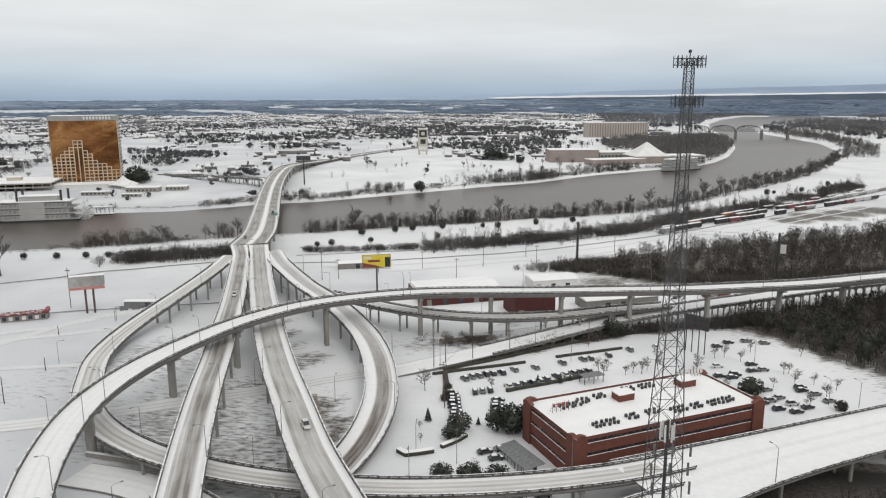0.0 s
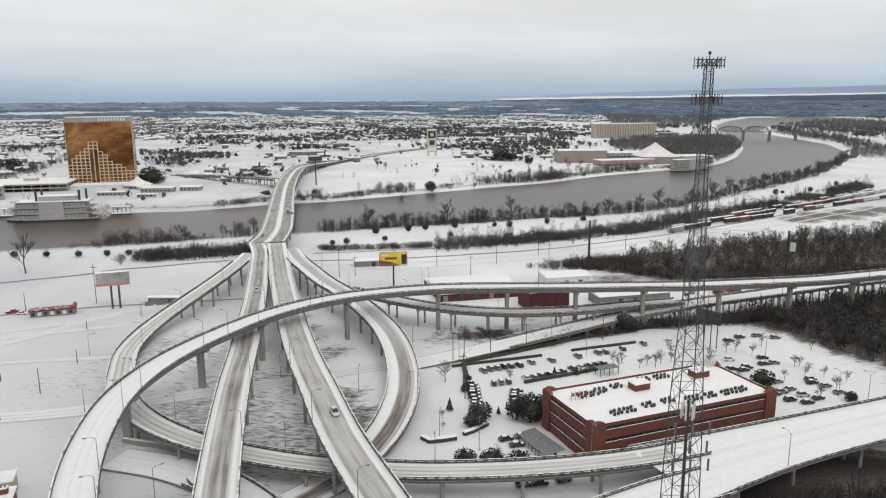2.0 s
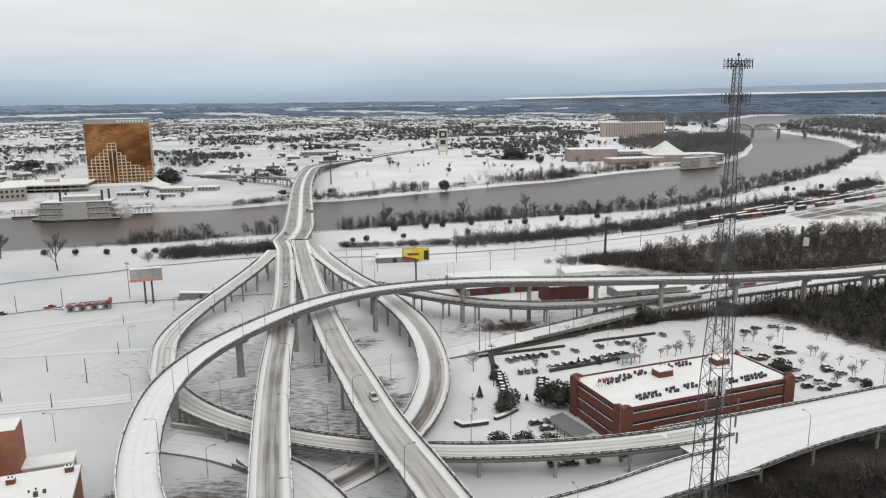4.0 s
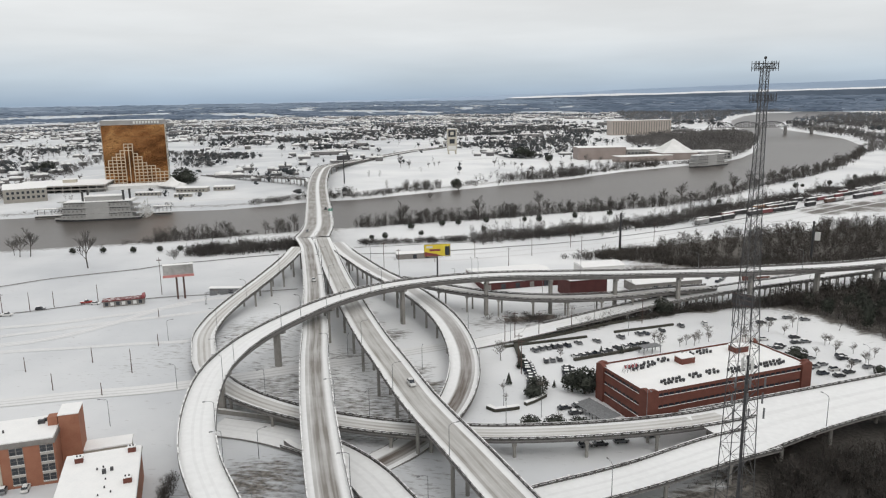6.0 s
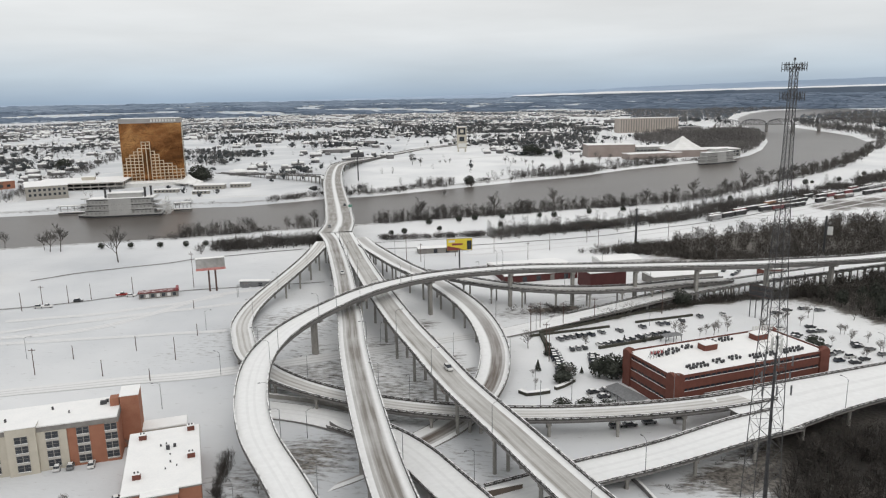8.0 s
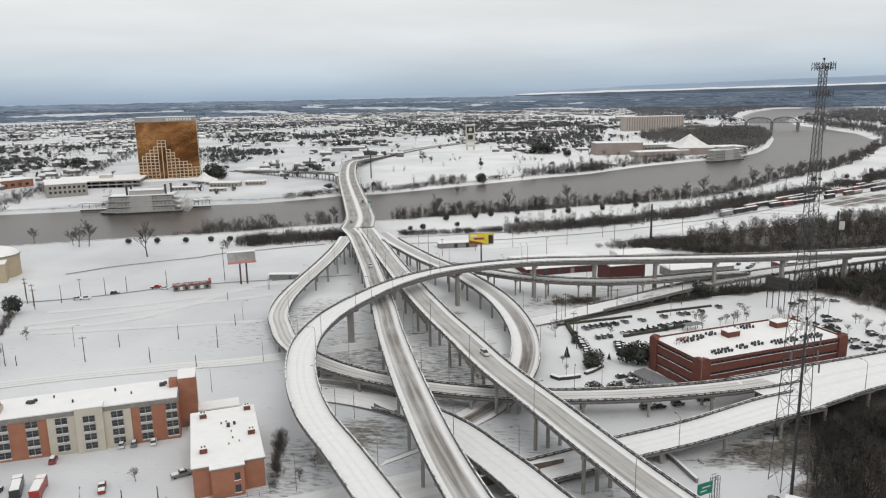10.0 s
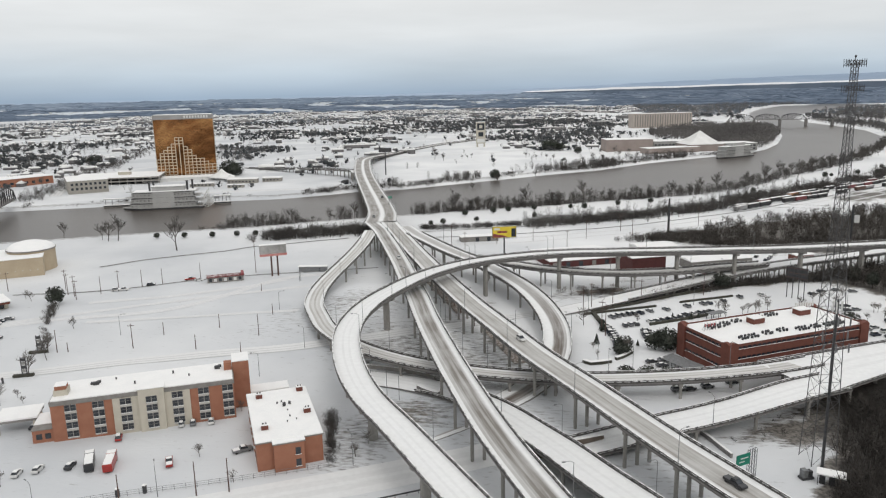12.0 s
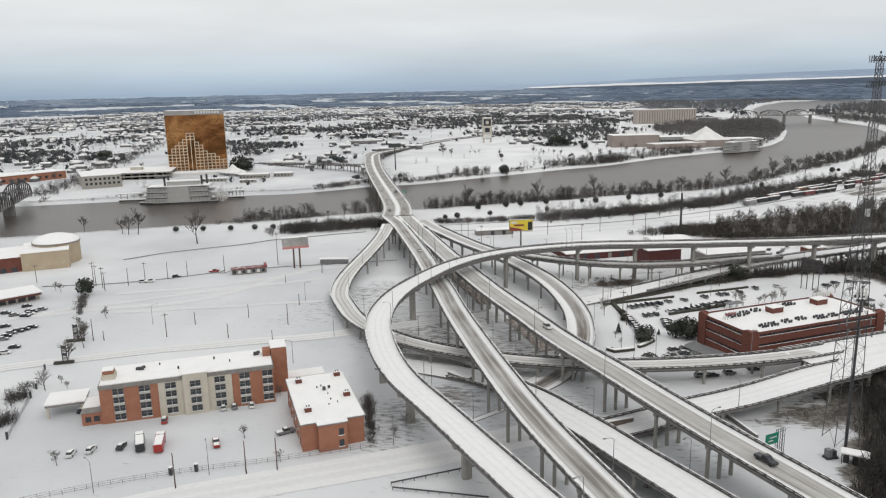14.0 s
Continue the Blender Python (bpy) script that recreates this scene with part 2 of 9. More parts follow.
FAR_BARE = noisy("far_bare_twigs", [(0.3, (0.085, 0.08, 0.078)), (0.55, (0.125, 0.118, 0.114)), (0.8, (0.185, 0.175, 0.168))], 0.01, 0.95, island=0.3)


# ---- mesh building ----
class MB:
    """Collects faces for one mesh."""

    def __init__(self):
        self.v, self.f, self.uv = [], [], {}

    def add(self, vs, fs):
        o = len(self.v)
        self.v += [tuple(p) for p in vs]
        self.f += [tuple(i + o for i in f) for f in fs]
        return o

    def box(self, x0, x1, y0, y1, z0, z1):
        self.add([(x0, y0, z0), (x1, y0, z0), (x1, y1, z0), (x0, y1, z0), (x0, y0, z1), (x1, y0, z1), (x1, y1, z1), (x0, y1, z1)],
                 [(3, 2, 1, 0), (4, 5, 6, 7), (0, 1, 5, 4), (1, 2, 6, 5), (2, 3, 7, 6), (3, 0, 4, 7)])

    def bevel_box(self, x0, x1, y0, y1, z0, z1, b):
        """A box whose top edges and corners are cut back."""
        ring = lambda i, z: [(x0 + i, y0, z), (x1 - i, y0, z), (x1, y0 + i, z), (x1, y1 - i, z), (x1 - i, y1, z), (x0 + i, y1, z), (x0, y1 - i, z), (x0, y0 + i, z)]
        inset = [(x0 + b, y0 + b, z1), (x1 - b, y0 + b, z1), (x1 - b, y0 + b, z1), (x1 - b, y1 - b, z1), (x1 - b, y1 - b, z1), (x0 + b, y1 - b, z1), (x0 + b, y1 - b, z1), (x0 + b, y0 + b, z1)]
        o = [(0.5 * b)]
        lo, hi = ring(o[0], z0), ring(o[0], z1 - b)
        f = [tuple(range(7, -1, -1))]
        for i in range(8):
            j = (i + 1) % 8
            f += [(i, j, 8 + j, 8 + i), (8 + i, 8 + j, 16 + j, 16 + i)]
        f.append(tuple(range(16, 24)))
        self.add(lo + hi + inset, f)

    def prism(self, poly, z0, z1):
        n = len(poly)
        self.add([(x, y, z0) for x, y in poly] + [(x, y, z1) for x, y in poly],
                 [tuple(range(n - 1, -1, -1)), tuple(range(n, 2 * n))] + [(i, (i + 1) % n, n + (i + 1) % n, n + i) for i in range(n)])

    def tube(self, a, b, r0, r1=None, n=6, caps=True):
        a, b = Vector(a), Vector(b)
        r1 = r0 if r1 is None else r1
        d = (b - a)
        if d.length < 1e-6:
            return
        d.normalize()
        s = d.orthogonal().normalized()
        u = d.cross(s)
        vs = []
        for p, r in ((a, r0), (b, r1)):
            for i in range(n):
                w = 2 * math.pi * i / n
                vs.append(p + s * (r * math.cos(w)) + u * (r * math.sin(w)))
        fs = [(i, (i + 1) % n, n + (i + 1) % n, n + i) for i in range(n)]
        if caps:
            fs += [tuple(range(n - 1, -1, -1)), tuple(range(n, 2 * n))]
        self.add(vs, fs)

    def blob(self, c, r, rz, n=5, m=3, seed=0.0, rough=0.3):
        """A lumpy rounded clump."""
        vs = [(c[0], c[1], c[2] - rz)]
        for j in range(1, m + 1):
            ph = -math.pi / 2 + math.pi * j / (m + 1)
            for i in range(n):
                th = 2 * math.pi * (i + 0.5 * (j % 2)) / n
                k = 1 + rough * (random.random() - 0.5) * 2
                vs.append((c[0] + r * k * math.cos(ph) * math.cos(th), c[1] + r * k * math.cos(ph) * math.sin(th), c[2] + rz * k * math.sin(ph)))
        vs.append((c[0], c[1], c[2] + rz))
        fs = [(0, 1 + (i + 1) % n, 1 + i) for i in range(n)]
        for j in range(m - 1):
            for i in range(n):
                a, b = 1 + j * n + i, 1 + j * n + (i + 1) % n
                fs.append((a, b, b + n, a + n))
        top = len(vs) - 1
        fs += [(top, 1 + (m - 1) * n + i, 1 + (m - 1) * n + (i + 1) % n) for i in range(n)]
        self.add(vs, fs)

    def mesh(self, name, smooth=False):
        me = bpy.data.meshes.new(name)
        me.from_pydata(self.v, [], self.f)
        if smooth:
            me.polygons.foreach_set("use_smooth", [True] * len(me.polygons))
        me.update()
        return me


def part(name, mb, material, parent, label="", smooth=False):
    me = mb.mesh(name, smooth) if isinstance(mb, MB) else mb
    if not me.materials:
        me.materials.append(material)
    ob = new(name, me)
    if parent:
        ob.parent = parent
    return tagged(ob, label)


def thing(name, m, label, category, group="", kind=""):
    ob = new(name)
    ob.empty_display_size = 0.5
    ob.matrix_basis = m
    return tagged(ob, label, category, group, kind)


def spline(pts, step):
    """Points every step metres along a smooth curve through pts (tuples of numbers)."""
    p = np.array(pts, float)
    d = np.r_[0, np.cumsum(np.linalg.norm(np.diff(p[:, :2], axis=0), axis=1))]
    s = np.linspace(0, d[-1], max(2, int(d[-1] / step) + 1))
    tan = np.gradient(p, d, axis=0)
    i = np.clip(np.searchsorted(d, s, "right") - 1, 0, len(p) - 2)
    h = (d[i + 1] - d[i])[:, None]
    u = ((s - d[i]) / (d[i + 1] - d[i]))[:, None]
    return (2 * u**3 - 3 * u**2 + 1) * p[i] + (u**3 - 2 * u**2 + u) * h * tan[i] + (-2 * u**3 + 3 * u**2) * p[i + 1] + (u**3 - u**2) * h * tan[i + 1], s


def frames_of(c):
    t = np.gradient(c[:, :2], axis=0)
    t /= np.linalg.norm(t, axis=1)[:, None]
    return t, np.c_[-t[:, 1], t[:, 0]]


# ---- ground and river ----
NEAR_BANK = [(-3200, -900), (-900, 240), (-620, 330), (-493, 372), (-431, 400), (-379, 424), (-320, 447), (-274, 466), (-219, 494), (-174, 516), (-125, 537), (-56, 569), (-9, 592), (41, 614), (91, 636), (140, 683),
             (195, 752), (269, 845), (353, 954), (434, 1091), (527, 1258), (615, 1448), (676, 1679), (690, 1885), (700, 2148), (770, 2450), (940, 2850), (1250, 3300), (1700, 3800)]
FAR_BANK = [(1700, 4350), (1518, 4200), (1177, 3927), (979, 3523), (770, 2950), (650, 2500), (590, 2150), (545, 1900), (506, 1732), (449, 1517), (372, 1295), (318, 1177), (262, 1092), (188, 1036), (102, 963), (24, 872), (-43, 821),
            (-83, 786), (-157, 724), (-201, 687), (-248, 668), (-277, 643), (-318, 614), (-371, 601), (-430, 585), (-483, 562), (-549, 537), (-620, 512), (-900, 420), (-3200, -650)]
RIVER = np.array(NEAR_BANK + FAR_BANK, float)
WATER_Z = -3.0


def river_depth(x, y):
    """Signed distance to the river's edge, positive on land."""
    d = np.full(x.shape, 1e9)
    inside = np.zeros(x.shape, bool)
    for (ax, ay), (bx, by) in zip(RIVER, np.roll(RIVER, -1, axis=0)):
        vx, vy = bx - ax, by - ay
        k = np.clip(((x - ax) * vx + (y - ay) * vy) / (vx * vx + vy * vy), 0, 1)
        d = np.minimum(d, np.hypot(x - ax - k * vx, y - ay - k * vy))
        cross = (ay > y) != (by > y)
        with np.errstate(divide="ignore", invalid="ignore"):
            inside ^= cross & (x < (bx - ax) * (y - ay) / (by - ay) + ax)
    return np.where(inside, -d, d)


def axis(lo, hi, step, reach, grow=1.06):
    a = list(np.arange(lo, hi + step, step))
    s = step
    while a[-1] < reach:
        s *= grow
        a.append(a[-1] + s)
    b, s, x = [], step, lo
    while x > -reach:
        s *= grow
        x -= s
        b.append(x)
    return np.array(b[::-1] + a)


def height(x, y):
    d = river_depth(x, y)
    bank = np.interp(d, [-30, -6, 0, 7, 16], [-7, -5, -3.1, -0.9, 0])
    bumps = 0.35 * np.sin(x * 0.041 + 1.3) * np.sin(y * 0.037) + 0.2 * np.sin(x * 0.11) * np.sin(y * 0.13 + 0.6)
    # rough mound inside the western loop, and the mounds under the ramps
    for mx, my, r, h in ((-140, 232, 26, 3.6), (-146, 262, 18, 3.0), (-84, 128, 10, 1.0), (-98, 122, 9, 1.2), (-110, 104, 16, 1.0)):
        bumps = bumps + h * np.exp(-((x - mx) ** 2 + (y - my) ** 2) / (r * r))
    return bank + bumps * np.clip(d / 30, 0, 1) - 0.25


gx, gy = axis(-620, 760, 7.0, 4950), axis(30, 1330, 7.0, 4950)
GX, GY = np.meshgrid(gx, gy)
GZ = height(GX, GY)
nx, ny = len(gx), len(gy)
gverts = np.c_[GX.ravel(), GY.ravel(), GZ.ravel()].tolist()
gi = (np.arange(ny - 1)[:, None] * nx + np.arange(nx - 1)[None, :]).ravel()
gfaces = np.c_[gi, gi + 1, gi + nx + 1, gi + nx].tolist()


def ground_mat():
    m, n, l, b = mat("snowy_ground", 0.75)
    co = n.new("ShaderNodeTexCoord")
    big = n.new("ShaderNodeTexNoise")
    big.inputs["Scale"].default_value, big.inputs["Detail"].default_value = 0.012, 8.0
    l.new(co.outputs["Object"], big.inputs["Vector"])
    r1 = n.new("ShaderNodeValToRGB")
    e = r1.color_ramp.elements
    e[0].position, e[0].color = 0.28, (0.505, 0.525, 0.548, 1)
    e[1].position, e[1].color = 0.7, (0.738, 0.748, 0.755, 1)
    # uneven light is painted in by shifting the snow's tone
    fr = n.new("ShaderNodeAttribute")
    fr.attribute_name = "light_gain"
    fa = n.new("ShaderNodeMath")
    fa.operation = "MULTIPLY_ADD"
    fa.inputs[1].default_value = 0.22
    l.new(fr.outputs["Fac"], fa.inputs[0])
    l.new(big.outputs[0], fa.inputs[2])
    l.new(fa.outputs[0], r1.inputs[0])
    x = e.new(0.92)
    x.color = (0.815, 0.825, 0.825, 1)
    # withered grass shows through in patches
    mp = n.new("ShaderNodeMapping")
    mp.inputs["Scale"].default_value = (0.35, 1.0, 1.0)
    mp.inputs["Rotation"].default_value = (0, 0, 0.35)
    l.new(co.outputs["Object"], mp.inputs[0])
    g = n.new("ShaderNodeTexNoise")
    g.inputs["Scale"].default_value, g.inputs["Detail"].default_value, g.inputs["Roughness"].default_value = 0.8, 8.0, 0.62
    l.new(mp.outputs[0], g.inputs["Vector"])
    at = n.new("ShaderNodeAttribute")
    at.attribute_name = "grass"
    ad = n.new("ShaderNodeMath")
    l.new(g.outputs[0], ad.inputs[0])
    l.new(at.outputs["Fac"], ad.inputs[1])
    mr = n.new("ShaderNodeMapRange")
    mr.inputs["From Min"].default_value, mr.inputs["From Max"].default_value = 0.79, 1.04
    l.new(ad.outputs[0], mr.inputs[0])
    mx = n.new("ShaderNodeMix")
    mx.data_type = "RGBA"
    l.new(mr.outputs[0], mx.inputs[0])
    l.new(r1.outputs[0], mx.inputs[6])
    gc = n.new("ShaderNodeValToRGB")
    e = gc.color_ramp.elements
    e[0].position, e[0].color = 0.35, (0.066, 0.06, 0.054, 1)
    e[1].position, e[1].color = 0.65, (0.21, 0.193, 0.172, 1)
    g2 = n.new("ShaderNodeTexNoise")
    g2.inputs["Scale"].default_value = 0.9
    l.new(co.outputs["Object"], g2.inputs["Vector"])
    l.new(g2.outputs[0], gc.inputs[0])
    # darkest ground: leaf litter, plus shade painted in below the merged roadway
    darker = n.new("ShaderNodeMapRange")
    darker.inputs["From Min"].default_value, darker.inputs["From Max"].default_value = 0.9, 1.25
    l.new(at.outputs["Fac"], darker.inputs[0])
    wm_ = n.new("ShaderNodeMix")
    wm_.data_type = "RGBA"
    l.new(darker.outputs[0], wm_.inputs[0])
    l.new(gc.outputs[0], wm_.inputs[6])
    wm_.inputs[7].default_value = (0.026, 0.023, 0.02, 1)
    l.new(wm_.outputs[2], mx.inputs[7])
    l.new(mx.outputs[2], b.inputs["Base Color"])
    bp = n.new("ShaderNodeBump")
    bp.inputs["Strength"].default_value, bp.inputs["Distance"].default_value = 0.4, 0.4
    l.new(g.outputs[0], bp.inputs["Height"])
    l.new(bp.outputs[0], b.inputs["Normal"])
    return m


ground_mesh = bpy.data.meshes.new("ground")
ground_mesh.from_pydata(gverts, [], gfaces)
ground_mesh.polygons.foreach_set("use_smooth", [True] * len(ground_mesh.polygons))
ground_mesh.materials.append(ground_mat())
# how much withered grass or leaf litter pokes through the snow, place by place
GRASS = [(-140, 232, 34, 0.36), (-112, 184, 38, 0.40), (-80, 165, 34, 0.40), (-95, 200, 40, 0.3), (-160, 215, 40, 0.27), (-175, 200, 30, 0.25), (-60, 110, 40, 0.3), (-30, 90, 30, 0.27), (20, 126, 9, 0.45), (35, 148, 9, 0.5), (60, 163, 9, 0.5), (85, 176, 9, 0.5), (-96, 215, 14, 0.4), (-82, 190, 16, 0.2), (-98, 119, 17, 0.52), (-110, 102, 17, 0.40), (-108, 86, 12, 0.36), (-84, 245, 9, 0.5), (-74, 196, 8, 0.55),
         (-34, 270, 8, 0.45), (-20, 271, 10, 0.52), (5, 281, 12, 0.38), (-8, 296, 12, 0.34), (-25, 262, 14, 0.3), (-45, 262, 12, 0.42), (30, 350, 40, 0.25), (120, 400, 60, 0.5), (60, 410, 40, 0.5), (200, 430, 70, 0.5), (110, 300, 30, 0.5), (150, 290, 50, 0.5), (170, 240, 60, 0.5),
         (25, 100, 14, 0.0), (70, 120, 30, 0.6), (90, 90, 50, 0.6), (12, 119, 7, 0.62), (20, 118, 6, 1.1), (25, 122, 5, 1.15), (1, 115, 6, 0.48), (30, 134, 9, 0.6), (120, 360, 30, 0.4), (100, 330, 14, 0.35), (222, 594, 22, 0.62), (248, 614, 26, 0.68), (282, 636, 26, 0.68), (318, 656, 30, 0.62), (268, 606, 16, 0.5), (44, 372, 20, 0.55), (70, 382, 16, 0.6), (115, 378, 22, 0.55)]
gr = np.full(GX.shape, 0.165)
for px, py, pr, ps in GRASS:
    gr = np.maximum(gr, ps * np.exp(-(((GX - px) ** 2 + (GY - py) ** 2) / (pr * pr)) ** 1.5))
dist_river = river_depth(GX, GY)
gr = np.maximum(gr, 0.42 * np.exp(-((dist_river - 14) / 9) ** 2) * (GY < 1500))
# south reaches under the merged roadway; its dark tone also paints the shade there
for poly_, str_ in (("mid", 0.82), ("east", 0.9), ("slope", 0.85), ("rubble_a", 0.62), ("rubble_b", 0.58), ("south", 1.35)):
    pv = np.array({"mid": [(22, 395), (45, 394), (90, 368), (150, 366), (300, 425), (300, 432), (420, 515), (700, 635), (700, 800), (420, 640), (239, 530), (115, 472), (40, 426)],
                   "east": [(76, 290), (95, 296), (113, 262), (150, 218), (260, 262), (520, 400), (520, 470), (260, 375), (140, 325), (90, 301)],
                   "rubble_a": [(-78, 211), (-68, 211), (-55, 181), (-56, 165), (-64, 181)],
                   "rubble_b": [(-113, 295), (-105, 287), (-90, 253), (-81, 234), (-85, 224), (-103, 269)],
                   "slope": [(-30, 240), (8, 265), (46, 289), (80, 306), (143, 336), (260, 390), (260, 340), (150, 300), (113, 298), (76, 294), (45, 284), (5, 262)],
                   "south": [(60, 170), (38, 151), (31, 139), (29, 118), (21, 95), (11, 76), (2, 48), (20, -40), (200, 0), (320, 250), (200, 228), (100, 176)]}[poly_], float)
    ins = np.zeros(GX.shape, bool)
    for (ax, ay), (bx, by) in zip(pv, np.roll(pv, -1, axis=0)):
        cr_ = (ay > GY) != (by > GY)
        with np.errstate(divide="ignore", invalid="ignore"):
            ins ^= cr_ & (GX < (bx - ax) * (GY - ay) / (by - ay) + ax)
    gr = np.maximum(gr, np.where(ins, str_ * (0.82 + 0.18 * np.sin(GX * 0.09) * np.sin(GY * 0.08)), 0))
far = np.clip((np.hypot(GX, GY) - 1200) / 1500, 0, 1)
gr = np.maximum(gr, 0.27 * far)
at = ground_mesh.attributes.new("grass", "FLOAT", "POINT")
at.data.foreach_set("value", gr.ravel().astype(np.float32))
# uneven light put into the snow: brighter by railway and lot, dimmer round the hotel
light_gain = np.clip((GX + 175) / 150, 0, 1) * np.clip((GY - 120) / 60, 0, 1)
light_gain = np.maximum(light_gain, np.clip((GY - 330) / 60, 0, 1) * np.clip((GX + 330) / 120, 0, 1)) - 0.25
at = ground_mesh.attributes.new("light_gain", "FLOAT", "POINT")
at.data.foreach_set("value", light_gain.ravel().astype(np.float32))
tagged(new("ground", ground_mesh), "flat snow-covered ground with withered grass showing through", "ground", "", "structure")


def water_mat():
    m, n, l, b = mat("river_water", 0.3)
    co = n.new("ShaderNodeTexCoord")
    t = n.new("ShaderNodeTexNoise")
    t.inputs["Scale"].default_value, t.inputs["Detail"].default_value = 0.006, 5.0
    l.new(co.outputs["Object"], t.inputs["Vector"])
    r = n.new("ShaderNodeValToRGB")
    e = r.color_ramp.elements
    e[0].position, e[0].color = 0.3, (0.062, 0.053, 0.046, 1)
    e[1].position, e[1].color = 0.7, (0.095, 0.083, 0.074, 1)
    l.new(t.outputs[0], r.inputs[0])
    l.new(r.outputs[0], b.inputs["Base Color"])
    w = n.new("ShaderNodeTexNoise")
    w.inputs["Scale"].default_value, w.inputs["Detail"].default_value = 0.45, 5.0
    l.new(co.outputs["Object"], w.inputs["Vector"])
    bp = n.new("ShaderNodeBump")
    bp.inputs["Strength"].default_value, bp.inputs["Distance"].default_value = 0.5, 0.35
    l.new(w.outputs[0], bp.inputs["Height"])
    l.new(bp.outputs[0], b.inputs["Normal"])
    b.inputs["Specular IOR Level"].default_value = 0.34
    return m


WATER = water_mat()
wm = MB()
wm.add([(-3300, -1000, WATER_Z), (1650, -1000, WATER_Z), (1650, 4450, WATER_Z), (-3300, 4450, WATER_Z)], [(0, 1, 2, 3)])
tagged(part("water", wm, WATER, None), "muddy grey-brown river water with faint ripples", "river", "", "structure")

# ---- distance: the plain climbs to the horizon, haze mixed into its colours ----
# blue air haze is painted into these four base colours
HAZY_SNOW = noisy("haze_tinted_far_snow", [(0.3, (0.42, 0.47, 0.53)), (0.6, (0.56, 0.61, 0.66)), (0.8, (0.66, 0.70, 0.74))], 0.01, 1.0, detail=8)
HAZY_WOODS = noisy("haze_tinted_far_woods", [(0.3, (0.105, 0.14, 0.195)), (0.5, (0.14, 0.18, 0.24)), (0.75, (0.19, 0.235, 0.30))], 0.004, 1.0, detail=6, island=0.5)
HAZY_HILLS = noisy("haze_tinted_hills", [(0.35, (0.33, 0.42, 0.545)), (0.6, (0.37, 0.46, 0.585)), (0.75, (0.42, 0.505, 0.62))], 0.006, 1.0, detail=8, stretch=(0.5, 0.5, 5))
HAZY_MID = noisy("haze_tinted_mid_woods", [(0.3, (0.17, 0.22, 0.29)), (0.5, (0.21, 0.265, 0.335)), (0.75, (0.27, 0.325, 0.40))], 0.004, 1.0, detail=6, island=0.5)
HILL_AZ, HILL_Z = (-60, -36, -20, -8, 0, 10, 26, 60), (84, 86, 90, 104, 120, 142, 172, 180)
FAR0, FAR1 = 4440.0, 4800.0


def far_point(az, z, lift=0.0):
    """A point of the far slope, az degrees east of north, where the slope has reached height z."""
    r = FAR0 + (FAR1 - FAR0) * max(0.0, z) / 100.0 - lift
    a = math.radians(az)
    return r * math.sin(a), r * math.cos(a), z


plain = MB()
azs, zs = [i * 1.5 for i in range(240)], (-4.0, 0.0, 15.0, 32.0, 50.0, 74.0)
plain.add([(p[0], p[1], q) for az in azs for q in zs for p in [far_point(az, q)]], [(i * 6 + j, i * 6 + j + 1, (i + 1) % 240 * 6 + j + 1, (i + 1) % 240 * 6 + j) for i in range(240) for j in range(5)])
tagged(part("backdrop", plain, HAZY_SNOW, None), "snowy plain far off, tinted with haze", "horizon", "", "structure")
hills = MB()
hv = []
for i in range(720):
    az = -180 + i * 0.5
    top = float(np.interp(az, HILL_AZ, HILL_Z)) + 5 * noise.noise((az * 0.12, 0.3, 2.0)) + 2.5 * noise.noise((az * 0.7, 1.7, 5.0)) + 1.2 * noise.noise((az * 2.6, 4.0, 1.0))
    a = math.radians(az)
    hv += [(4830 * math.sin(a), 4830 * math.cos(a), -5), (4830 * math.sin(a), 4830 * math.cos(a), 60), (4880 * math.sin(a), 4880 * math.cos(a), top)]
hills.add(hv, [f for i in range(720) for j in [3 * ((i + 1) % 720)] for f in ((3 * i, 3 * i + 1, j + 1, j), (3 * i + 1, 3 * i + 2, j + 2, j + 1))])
tagged(part("backdrop", hills, HAZY_HILLS, None), "low hills along the horizon with blue haze in their colour", "horizon", "", "structure")
far_rng = random.Random(21)


def far_belt(mb, az, z, length, h):
    """A ragged belt of woods lying along the slope."""
    n = max(3, int(length / 22))
    vs = []
    for i in range(n + 1):
        q = az + math.degrees((i / n - 0.5) * length / 4600)
        k = h * (0.25 if i in (0, n) else far_rng.uniform(0.55, 1.15))
        x, y, zz = far_point(q, z, 3)
        x2, y2, z2 = far_point(q, z + k * 0.5, 9)
        vs += [(x, y, zz - 1), (x2, y2, zz + k), (*far_point(q, z + 2)[:2], zz + k * 0.5)]
    mb.add(vs, [f for i in range(n) for o in [3 * i] for f in ((o, o + 3, o + 4, o + 1), (o + 1, o + 4, o + 5, o + 2))])


